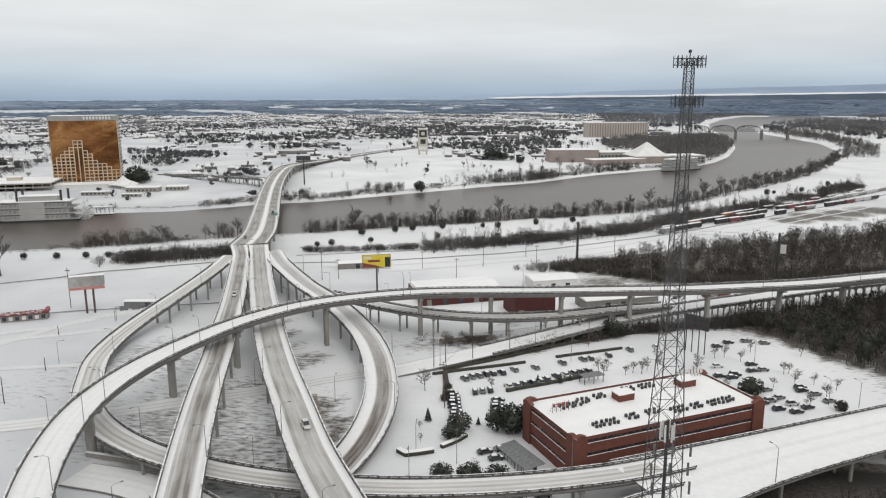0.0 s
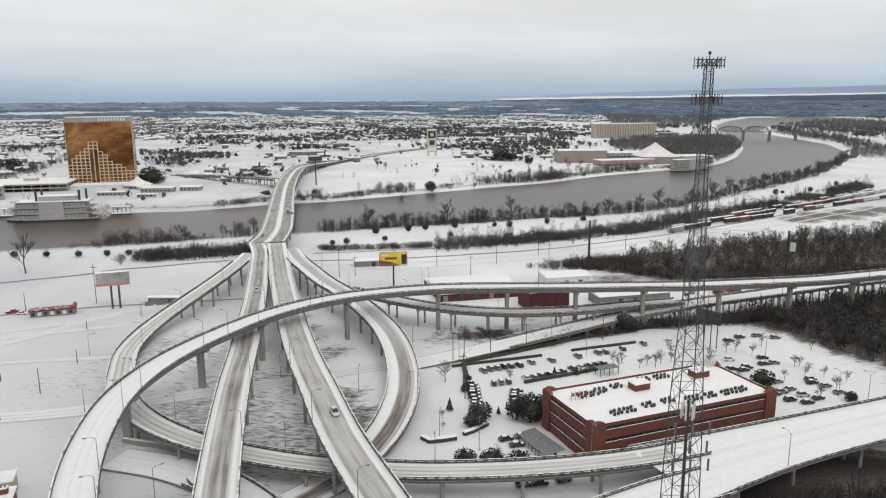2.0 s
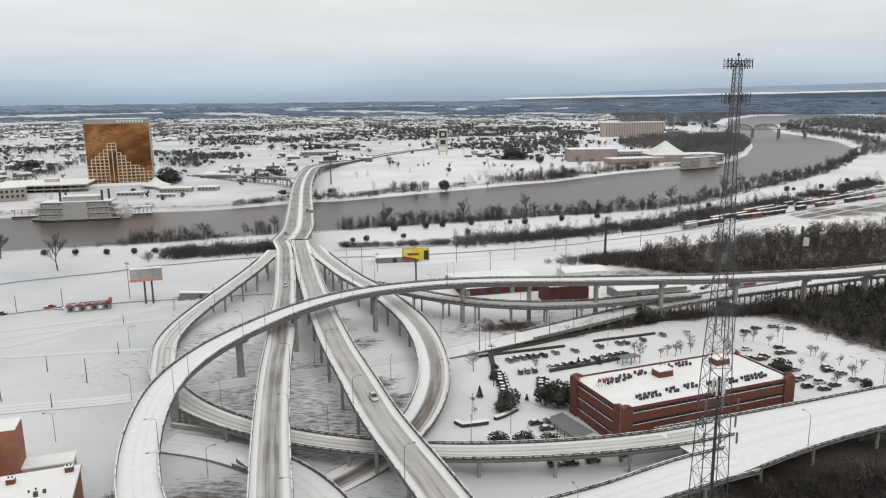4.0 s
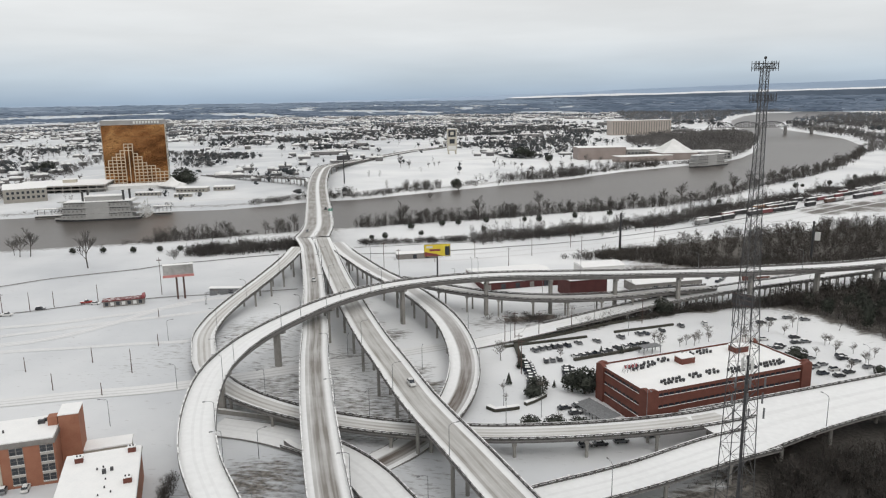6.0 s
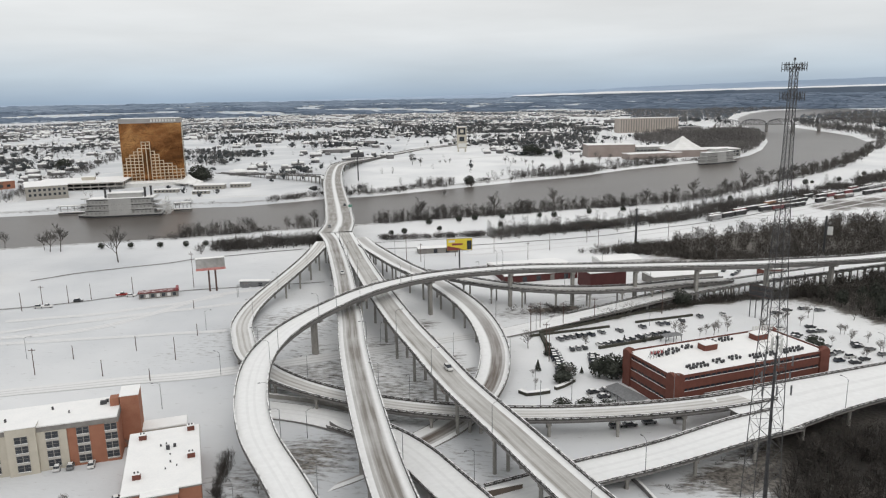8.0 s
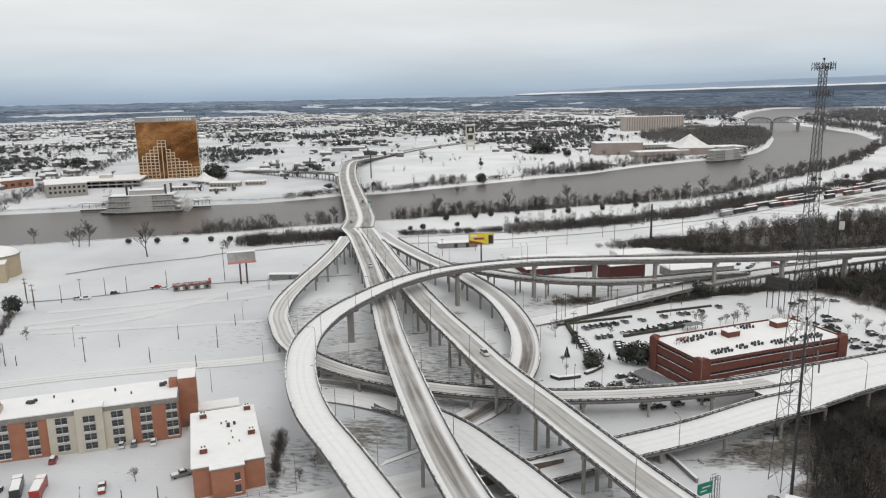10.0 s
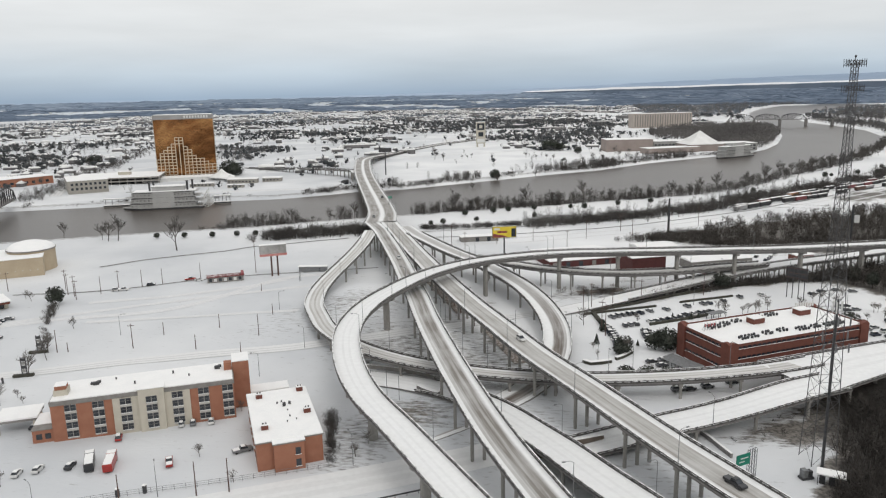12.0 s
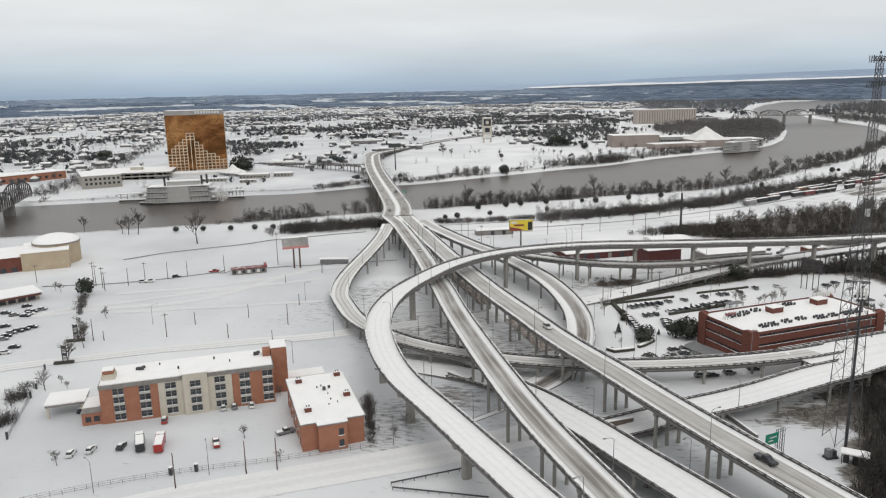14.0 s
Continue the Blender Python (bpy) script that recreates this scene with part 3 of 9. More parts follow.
belts, pale_belts, roofs = MB(), MB(), MB()
for i in range(6400):
    az, z = far_rng.uniform(-50, 42), 82 * far_rng.random() ** 0.9
    open_ = noise.noise((az * 0.16, z * 0.055, 3.0)) + 0.5 * noise.noise((az * 0.6, z * 0.16, 8.0))
    wooded = float(np.interp(az, [-40, -25, -12, 0, 6, 12], [0.22, 0.12, -0.1, -0.06, 0.4, 0.6])) + (0.35 if z > 62 else 0.0)
    if -37 < az < -27 and 30 < z < 38 or open_ > 0.16 + wooded or (abs(az - (-1.6 - z * 0.012)) < 0.22 and z < 72):
        if far_rng.random() < 0.4 and z < 66:
            x, y, zz = far_point(az, z, 4)
            w, a = far_rng.uniform(5, 22), math.radians(az)
            ca, sa = math.cos(a) * w, -math.sin(a) * w
            hh = far_rng.uniform(1.5, 3.5)
            roofs.add([(x - ca, y - sa, zz), (x + ca, y + sa, zz), (x + ca, y + sa, zz + hh), (x - ca, y - sa, zz + hh)], [(0, 1, 2, 3)])
        continue
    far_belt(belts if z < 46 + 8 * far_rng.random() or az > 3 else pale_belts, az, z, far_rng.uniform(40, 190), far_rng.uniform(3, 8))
tagged(part("far_woods", belts, HAZY_WOODS, None), "belts of woods on the far plain, tinted blue-grey for haze", "woods", "", "stuff")
tagged(part("far_woods", pale_belts, HAZY_MID, None), "belts of woods close to the horizon, tinted pale blue for haze", "woods", "", "stuff")
tagged(part("far_roofs", roofs, WHITE_PAINT, None), "tiny pale roofs and walls far off on the plain", "roofs", "", "stuff")
strip = MB()
angles = [-2 + i * 0.4 for i in range(90)]
strip.add([p for i, az in enumerate(angles) for a in [math.radians(az)] for w_ in [min(1.0, i / 5) * float(np.interp(az, [0, 8, 26], [9, 8, 5])) * (0.85 + 0.5 * noise.noise((i * 0.31, 0.4, 0.0)))]
           for zc in [float(np.interp(az, [-2, 26, 40], [96, 124, 132])) + 1.5 * noise.noise((i * 0.2, 3.0, 0.0))] for p in ((4812 * math.sin(a), 4812 * math.cos(a), zc - w_), (4822 * math.sin(a), 4822 * math.cos(a), zc + w_))],
          [(2 * i, 2 * i + 2, 2 * i + 3, 2 * i + 1) for i in range(len(angles) - 1)])
tagged(part("backdrop", strip, SNOW, None), "thin white strip of snowfields below the far hills", "horizon", "", "structure")
lower = MB()
lv = []
for i in range(120):
    az = -3 + i * 0.35
    a = math.radians(az)
    zt = float(np.interp(az, [-2, 26, 40], [96, 124, 132])) - 4 + 2.5 * noise.noise((az * 0.9, 2.2, 0.0)) - max(0, 3 - i) * 12
    lv += [(4804 * math.sin(a), 4804 * math.cos(a), 40), (4806 * math.sin(a), 4806 * math.cos(a), zt)]
lower.add(lv, [(2 * i, 2 * i + 2, 2 * i + 3, 2 * i + 1) for i in range(119)])
tagged(part("far_woods", lower, HAZY_WOODS, None), "dark woods below the white snowfields, tinted with haze", "woods", "", "stuff")


# ---- elevated roads ----
ROAD_BROWN = road_mat("slushy_road", [(-0.05, 0.5, 0.82), (-0.3, 0.15, 0.97), (0.14, 0.15, 0.97), (0.55, 0.1, 0.6)], (0.20, 0.185, 0.166))
ROAD_GREY = road_mat("tracked_road", [(0.05, 0.58, 0.72), (0.5, 0.10, 0.9), (-0.05, 0.08, 0.85), (-0.5, 0.10, 0.82)], (0.25, 0.235, 0.21))
ROAD_WHITE = road_mat("unploughed_road", [(0.25, 0.08, 0.22), (-0.2, 0.08, 0.18)], (0.55, 0.55, 0.55))
ROAD_BARE = road_mat("bare_wet_road", [(0.12, 0.40, 1.0), (0.6, 0.08, 0.6)], (0.115, 0.092, 0.075), along=(150, 235, 0.55))
ROAD_TWO = road_mat("rutted_road", [(0.0, 0.5, 0.45), (0.05, 0.12, 0.8), (-0.42, 0.12, 0.75), (0.5, 0.12, 0.6)], (0.33, 0.31, 0.28))


def ribbon(c, nrm, prof):
    """Sweeps a closed profile of (across, up) points along c."""
    mb = MB()
    k = len(prof)
    vs = [(p[0] + q[0] * a, p[1] + q[1] * a, p[2] + u) for p, q in zip(c, nrm) for a, u in prof]
    fs = [(i * k + j, i * k + (j + 1) % k, (i + 1) * k + (j + 1) % k, (i + 1) * k + j) for i in range(len(c) - 1) for j in range(k)]
    fs += [tuple(range(k)), tuple(range((len(c) - 1) * k + k - 1, (len(c) - 1) * k - 1, -1))]
    mb.add(vs, fs)
    return mb


def elevated_road(label, pts, width, material, piers=(), columns=1, girders=3, barriers=(1, 1), spacing=None, skip=(), step=5.0, slab=0.35, gdepth=1.35, cap=1.0, barrier_from=0.0, barrier_to=1.0, col_r=0.75, mat_barrier=None, low=1.8):
    c, s = spline(pts, step)
    w = width if len(pts[0]) == 3 else None
    t, nrm = frames_of(c)
    half = (c[:, 3] / 2) if w is None else np.full(len(c), w / 2)
    road = thing("highway_ramp", pose(*c[0, :3]), label, "highway ramp", "ramps of the interchange")
    c0 = np.array(c[0, :3])
    cc = c[:, :3] - c0
    # roadway
    mb = MB()
    rows = [-1.0, -0.5, 0.0, 0.5, 1.0]
    vs = [(p[0] + q[0] * a * h, p[1] + q[1] * a * h, p[2]) for p, q, h in zip(cc, nrm, half) for a in rows]
    k = len(rows)
    mb.add(vs, [(i * k + j + 1, i * k + j, (i + 1) * k + j, (i + 1) * k + j + 1) for i in range(len(cc) - 1) for j in range(k - 1)])
    me = mb.mesh("roadway", True)
    uvl = me.uv_layers.new(name="UVMap")
    vi = np.empty(len(me.loops), int)
    me.loops.foreach_get("vertex_index", vi)
    uv = np.c_[np.array(rows)[vi % k], s[vi // k]]
    uvl.data.foreach_set("uv", uv.ravel().astype(np.float32))
    part("roadway", me, material, road)
    # slab under it
    def var_ribbon(prof):
        m2 = MB()
        kk = len(prof)
        v2 = [(p[0] + q[0] * (a * h + o), p[1] + q[1] * (a * h + o), p[2] + u) for p, q, h in zip(cc, nrm, half) for a, o, u in prof]
        f2 = [(i * kk + j, i * kk + (j + 1) % kk, (i + 1) * kk + (j + 1) % kk, (i + 1) * kk + j) for i in range(len(cc) - 1) for j in range(kk)]
        f2 += [tuple(range(kk)), tuple(range((len(cc) - 1) * kk + kk - 1, (len(cc) - 1) * kk - 1, -1))]
        m2.add(v2, f2)
        return m2
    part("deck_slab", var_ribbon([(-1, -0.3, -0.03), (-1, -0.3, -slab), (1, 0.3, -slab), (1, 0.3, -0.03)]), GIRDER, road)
    high = c[:, 2].max() > low
    if high:
        for g in range(girders):
            a = -0.78 + 1.56 * g / max(1, girders - 1)
            keep = c[:, 2] > low
            i0, i1 = np.argmax(keep), len(keep) - np.argmax(keep[::-1])
            if i1 - i0 < 2:
                continue
            sub = cc[i0:i1].copy()
            m2 = MB()
            prof = [(-0.35, -slab), (-0.22, -slab - gdepth), (0.22, -slab - gdepth), (0.35, -slab)]
            v2 = [(p[0] + q[0] * (a * h + o), p[1] + q[1] * (a * h + o), p[2] + u) for p, q, h in zip(sub, nrm[i0:i1], half[i0:i1]) for o, u in prof]
            m2.add(v2, [(i * 4 + j, i * 4 + (j + 1) % 4, (i + 1) * 4 + (j + 1) % 4, (i + 1) * 4 + j) for i in range(len(sub) - 1) for j in range(4)] + [(0, 1, 2, 3), (len(v2) - 1, len(v2) - 2, len(v2) - 3, len(v2) - 4)])
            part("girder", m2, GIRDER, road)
    # parapets: a low wall, posts and a rail on top of it
    for side, on in zip((-1, 1), barriers):
        if not on:
            continue
        i0, i1 = int(barrier_from * (len(c) - 1)), int(barrier_to * (len(c) - 1)) + 1
        e = [(p[0] + q[0] * (h + 0.05) * side, p[1] + q[1] * (h + 0.05) * side, p[2]) for p, q, h in zip(cc[i0:i1], nrm[i0:i1], half[i0:i1])]
        if len(e) < 2:
            continue
        e = np.array(e)
        pb = part("parapet", ribbon(e, nrm[i0:i1], [(-0.24, -0.25), (-0.13, 0.5), (0.13, 0.5), (0.2, -0.45)]), BARRIER, road)
        part("rail", ribbon(e, nrm[i0:i1], [(-0.17, 0.72), (-0.17, 0.98), (0.17, 0.98), (0.17, 0.72)]), BARRIER, pb)
        ps, _ = spline([tuple(v) for v in e], 2.6)
        pt, pn = frames_of(ps)
        m3 = MB()
        for p, q, tt in zip(ps, pn, pt):
            vs = [(p[0] + q[0] * a + tt[0] * b, p[1] + q[1] * a + tt[1] * b, p[2] + u) for u in (0.5, 0.9) for a, b in ((-0.13, -0.28), (0.13, -0.28), (0.13, 0.28), (-0.13, 0.28))]
            m3.add(vs, [(0, 1, 5, 4), (1, 2, 6, 5), (2, 3, 7, 6), (3, 0, 4, 7)])
        tagged(part("baluster", m3, BARRIER, pb), kind="stuff")
    # piers
    st = list(piers)
    if spacing:
        st += list(np.arange(spacing[0], s[-1], spacing[1]))
    for d in st:
        i = int(np.argmin(abs(s - d))) if not isinstance(d, tuple) else int(np.argmin(np.hypot(c[:, 0] - d[0], c[:, 1] - d[1])))
        z = c[i, 2] - slab - gdepth
        gz = float(height(np.array([c[i, 0]]), np.array([c[i, 1]]))[0])
        if z - cap < 0.8 or any(abs(c[i, 0] - a) < 9 and abs(c[i, 1] - b) < 9 for a, b in skip):
            continue
        tt, q, h = t[i], nrm[i], half[i]
        loc = cc[i]
        mcap = MB()
        hw = h * 0.82
        prof = [(-hw, z - c0[2]), (-hw, z - c0[2] - cap * 0.55), (-hw * 0.45, z - c0[2] - cap), (hw * 0.45, z - c0[2] - cap), (hw, z - c0[2] - cap * 0.55), (hw, z - c0[2])]
        if columns > 1:
            prof = [(-hw, z - c0[2]), (-hw, z - c0[2] - cap), (hw, z - c0[2] - cap), (hw, z - c0[2])]
        kk = len(prof)
        vs = [(loc[0] + q[0] * a + tt[0] * b, loc[1] + q[1] * a + tt[1] * b, u) for b in (-0.7, 0.7) for a, u in prof]
        mcap.add(vs, [tuple(range(kk)), tuple(range(2 * kk - 1, kk - 1, -1))] + [(j, kk + j, kk + (j + 1) % kk, (j + 1) % kk) for j in range(kk)])
        pc = part("pier_cap", mcap, CONCRETE, road)
        for j in range(columns):
            a = 0 if columns == 1 else (-0.72 + 1.44 * j / (columns - 1)) * h
            mc = MB()
            x, y = loc[0] + q[0] * a, loc[1] + q[1] * a
            if columns == 1:
                r1, r2 = col_r * 1.35, col_r * 0.95
                vs = [(x + q[0] * r1 * ca + tt[0] * r2 * sa, y + q[1] * r1 * ca + tt[1] * r2 * sa, u) for u in (gz - 0.5 - c0[2], z - c0[2] - cap + 0.01) for ca, sa in ((1, 0.6), (0.6, 1), (-0.6, 1), (-1, 0.6), (-1, -0.6), (-0.6, -1), (0.6, -1), (1, -0.6))]
                mc.add(vs, [(i_, (i_ + 1) % 8, 8 + (i_ + 1) % 8, 8 + i_) for i_ in range(8)])
            else:
                mc.tube((x, y, gz - 0.5 - c0[2]), (x, y, z - c0[2] - cap + 0.01), col_r, n=10, caps=False)
            part("column", mc, CONCRETE, pc, "", columns > 1)
    return road, c, s, nrm


FLY = [(60, -150, 10), (10, -70, 10.5), (-30, -8, 11), (-68, 48, 11.4), (-93, 86, 11.9), (-108, 108, 12.6), (-120, 135, 13.8), (-126, 160, 15), (-125, 186, 16), (-117, 212, 17), (-104, 238, 17.8), (-86, 257, 18.3), (-62, 270, 18.5),
       (-47, 275.5, 18.5), (-15, 280.5, 18.5), (12, 283.5, 18.5), (38, 288, 18.3), (66, 293, 18), (95, 301, 17.7), (125, 310.5, 17.3), (160, 326, 17), (250, 365, 16), (500, 470, 14), (900, 640, 13)]
elevated_road("high curving concrete flyover under untouched snow on tall single piers", FLY, 9.4, ROAD_WHITE,
              piers=[(52, -140), (26, -98), (-2, -50), (-28, -10), (-57, 32), (-85, 71), (-106, 103), (-119, 133), (-127, 162), (-121, 200), (-108, 232), (-81.7, 260), (-44, 276.5), (-16, 280), (14, 283.5), (44, 289), (78, 296), (112, 306), (146, 319), (185, 336), (225, 354), (270, 373), (320, 394)], columns=1, girders=3, col_r=0.95, cap=1.5, gdepth=1.5)
WEST = [(60, -200, 12.5), (-10, -45, 12.5), (-33, 7, 12.5), (-50, 45, 12.5), (-67, 83.5, 12.5), (-80, 119, 12.5), (-91, 152, 12.5), (-100, 181, 12.4), (-109, 213, 12.3), (-117, 239, 12.2), (-126.5, 271, 12.1), (-138, 307, 12), (-149, 340, 12), (-161, 375, 12), (-172, 400, 12)]
elevated_road("westbound viaduct with brown slush in the wheel tracks", WEST, 9.6, ROAD_BROWN, spacing=(12, 22), columns=3, girders=4, col_r=0.5, barrier_to=0.93, cap=0.9)
EAST = [(110, -130, 10.5), (60, -50, 10.8), (15, 22, 11), (-6, 56, 11.3), (-25, 87, 11.7), (-41, 116, 12), (-58, 147, 12), (-72, 177, 12), (-84.5, 204, 12), (-95.5, 230, 12), (-106.5, 257, 12), (-117, 284, 12), (-128, 313, 12), (-140, 346, 12), (-151, 376, 12), (-161, 404, 12)]
elevated_road("eastbound viaduct with grey tracked snow on three-column bents", EAST, 11.2, ROAD_GREY, spacing=(8, 23.5), columns=3, girders=4, col_r=0.55, barrier_to=0.92, cap=0.9)
LOOP_W = [(-166, 372, 11.6), (-163, 340, 10.6), (-162, 305, 9.5), (-163, 280, 8), (-164, 262, 6.6), (-163, 241, 5.5), (-159, 222, 5), (-152, 206, 5), (-144, 190, 5), (-135, 177.5, 5), (-124, 167, 5), (-107, 156, 5), (-85, 147.5, 5), (-60, 143, 5), (-37, 142, 5.3), (-17, 143.5, 5.8), (5, 147.5, 6.3), (25, 153.5, 6.82), (37, 159, 6.98)]
elevated_road("low loop ramp rutted by a few wheels, on short piers", LOOP_W, 8.6, ROAD_TWO, spacing=(12, 19), columns=2, girders=3, col_r=0.5, cap=0.8, gdepth=1.0, barrier_from=0.06, skip=((-164, 262), (-163, 241), (-159, 222), (-152, 206)))
SPUR_E = [(-45, 101, 1.2, 12), (-32, 107, 2.2, 12), (-21, 112.5, 3.1, 12), (-8, 118, 4.0, 12), (4, 123.5, 5.0, 12), (14, 129, 5.8, 12.5), (25, 135, 6.6, 13), (37, 141, 6.96, 13)]
elevated_road("broad ramp under untouched snow rising from the ground", SPUR_E, 12, ROAD_WHITE, spacing=(34, 20), columns=2, girders=4, col_r=0.55, cap=0.8, gdepth=1.0)
MERGE = [(25, 144, 6.72, 29), (50, 158, 7.2, 23.5), (100, 183.5, 7.8, 20), (200, 234, 8, 17), (500, 385, 8, 16)]
elevated_road("wide merged roadway under smooth snow with two faint ruts", MERGE, 20, ROAD_WHITE, spacing=(14, 22), columns=4, girders=6, col_r=0.55, cap=0.8, gdepth=1.1)
SOUTH_C = [(-124, 151, 0.05), (-106, 147, 0.3), (-90, 139.5, 1.0), (-78, 130, 2), (-68, 119, 2.8), (-60, 107, 3.7), (-51, 93, 4.8), (-42, 78, 5.6), (-33, 64, 6.3), (-20, 44, 7), (20, -20, 8), (80, -115, 9)]
elevated_road("low ramp under clean untouched snow", SOUTH_C, 11.6, ROAD_WHITE, spacing=(70, 17), columns=3, girders=4, col_r=0.5, cap=0.8, gdepth=1.0, barrier_from=0.1)
LOOP_E = [(-146, 384, 12), (-133, 357, 11.8), (-120, 335, 11.4), (-105, 311, 11), (-89, 290, 10.3), (-75, 269, 9.1), (-63.5, 248, 7.9), (-54, 222, 6.2), (-49, 193, 4.2), (-51, 167, 2.2), (-59, 145, 0.7), (-71, 128, 0.25), (-92, 106, 0.1), (-110, 92, 0.05)]
elevated_road("tight loop ramp swept bare to brown wet pavement", LOOP_E, 10.8, ROAD_BARE, spacing=(14, 17), columns=2, girders=3, col_r=0.5, cap=0.8, gdepth=1.1, barrier_from=0.08, barrier_to=0.75)
LINK_J = [(-91, 299, 10.3), (-79, 294, 9.8), (-64, 286, 9.3), (-44, 278, 9), (-17, 274.5, 8.8), (10, 280, 8.5), (38, 293, 8), (62, 304, 7.2)]
elevated_road("slim link ramp passing below the flyover", LINK_J, 8.2, ROAD_TWO, spacing=(12, 15), columns=2, girders=3, col_r=0.42, cap=0.8, gdepth=1.0)
ROAD_K = [(-52, 232, -0.16), (-43, 237, 0.35), (-17, 252, 2.1), (7, 269, 3.0), (32, 285, 4.6), (57, 297.5, 6.1), (80, 308.5, 6.9), (107, 321, 7.5), (143, 339, 8), (180, 356, 8.2), (260, 393, 8.2), (500, 500, 8), (900, 680, 8)]
elevated_road("snow-covered trestle road climbing past the parking lot", ROAD_K, 10.4, ROAD_WHITE, spacing=(24, 8), columns=3, girders=4, col_r=0.35, cap=0.6, gdepth=0.8, barrier_from=0.04)
BRIDGE = [(-166, 400, 12, 22), (-171, 430, 12, 21), (-190, 500, 12, 20.5), (-214, 580, 12, 20), (-253, 715, 12, 20), (-283, 835, 11.5, 20), (-300, 917, 10, 20), (-305, 985, 7.5, 20), (-303, 1060, 4, 20), (-288, 1180, 1.2, 20), (-243, 1350, 0.6, 18), (-140, 1540, 0.4, 16), (120, 1850, 0.4, 14)]
FAR_RAMP = [(-470, 905, 0.3), (-420, 875, 2.5), (-366, 838, 6), (-330, 817, 7), (-301, 798, 8), (-281, 772, 9.5), (-268, 735, 10.8)]
elevated_road("curved approach viaduct joining the river bridge", FAR_RAMP, 8.6, ROAD_WHITE, spacing=(60, 14), columns=2, girders=3, col_r=0.5, cap=0.8, gdepth=1.0)
ROAD_BRIDGE = road_mat("bridge_road", [(-0.5, 0.32, 0.95), (0.5, 0.34, 0.9)], (0.22, 0.205, 0.185))
elevated_road("long river bridge with slushy twin carriageways", BRIDGE, 20, ROAD_BRIDGE, spacing=(30, 42), columns=3, girders=6, col_r=0.8, cap=1.2, gdepth=1.8, step=8.0)


# ---- plants ----
def fast_mesh(name, verts, tris):
    me = bpy.data.meshes.new(name)
    verts, tris = np.asarray(verts, np.float32), np.asarray(tris, np.int32)
    me.vertices.add(len(verts))
    me.vertices.foreach_set("co", verts.ravel())
    me.loops.add(tris.size)
    me.loops.foreach_set("vertex_index", tris.ravel())
    me.polygons.add(len(tris))
    me.polygons.foreach_set("loop_start", np.arange(0, tris.size, 3, dtype=np.int32))
    me.update(calc_edges=True)
    return me


def tri_arrays(mb):
    tris = []
    for f in mb.f:
        for i in range(1, len(f) - 1):
            tris.append((f[0], f[i], f[i + 1]))
    return np.array(mb.v, float), np.array(tris, int)


def scatter(name, variants, places, material, label, category):
    """One joined mesh of many turned and scaled copies: places are (x, y, z, scale, scale_z, turn)."""
    vs, fs, o = [], [], 0
    for i, (x, y, z, s, sz, a) in enumerate(places):
        v, f = variants[i % len(variants)]
        ca, sa = math.cos(a) * s, math.sin(a) * s
        vs.append(np.c_[v[:, 0] * ca - v[:, 1] * sa + x, v[:, 0] * sa + v[:, 1] * ca + y, v[:, 2] * sz + z])
        fs.append(f + o)
        o += len(v)
    me = fast_mesh(name, np.concatenate(vs), np.concatenate(fs))
    me.materials.append(material)
    return tagged(new(name, me), label, category, "", "stuff")


def gz(x, y):
    """Height of the ground, between the corners of its grid."""
    i = min(max(int(np.searchsorted(gx, x)) - 1, 0), nx - 2)
    j = min(max(int(np.searchsorted(gy, y)) - 1, 0), ny - 2)
    u, v = (x - gx[i]) / (gx[i + 1] - gx[i]), (y - gy[j]) / (gy[j + 1] - gy[j])
    return float((GZ[j, i] * (1 - u) + GZ[j, i + 1] * u) * (1 - v) + (GZ[j + 1, i] * (1 - u) + GZ[j + 1, i + 1] * u) * v)


rng = random.Random(7)


def bare_tree(h, spread, seed, twig=0.055, levels=3):
    """Trunk mesh and crown mesh of a leafless tree."""
    r = random.Random(seed)
    trunk, crown = MB(), MB()

    def grow(p, d, length, rad, level):
        mid = p + d * (length * 0.5) + Vector((r.uniform(-1, 1), r.uniform(-1, 1), 0)) * length * 0.06
        end = mid + (d + Vector((r.uniform(-1, 1), r.uniform(-1, 1), r.uniform(-0.1, 0.6))) * 0.2).normalized() * (length * 0.5)
        mb = trunk if level < 2 else crown
        n = 6 if level == 0 else 4 if level == 1 else 3
        if level >= levels:
            mb.tube(p, end, rad, rad * 0.35, 3, False)
            return
        mb.tube(p, mid, rad, rad * 0.8, n, False)
        mb.tube(mid, end, rad * 0.8, max(rad * 0.5, twig * 0.6), n, False)
        for i in range((7, 5, 7)[min(level, 2)]):
            a = 2.4 * i + r.random()
            f = r.uniform(0.42 if level == 0 else 0.25, 1.0)
            q = p.lerp(mid, f * 2) if f < 0.5 else mid.lerp(end, f * 2 - 1)
            side = Vector((math.cos(a), math.sin(a), 0))
            nd = (d * r.uniform(0.7, 1.2) + side * r.uniform(0.4, 0.95) * spread + Vector((0, 0, 0.3))).normalized()
            grow(q, nd, length * r.uniform(0.48, 0.74) * (1.15 - 0.3 * f), max(rad * (0.5 if level else 0.42), twig), level + 1)

    grow(Vector((0, 0, -0.3)), Vector((0, 0, 1)), h * 0.52, h * 0.017, 0)
    return trunk, crown


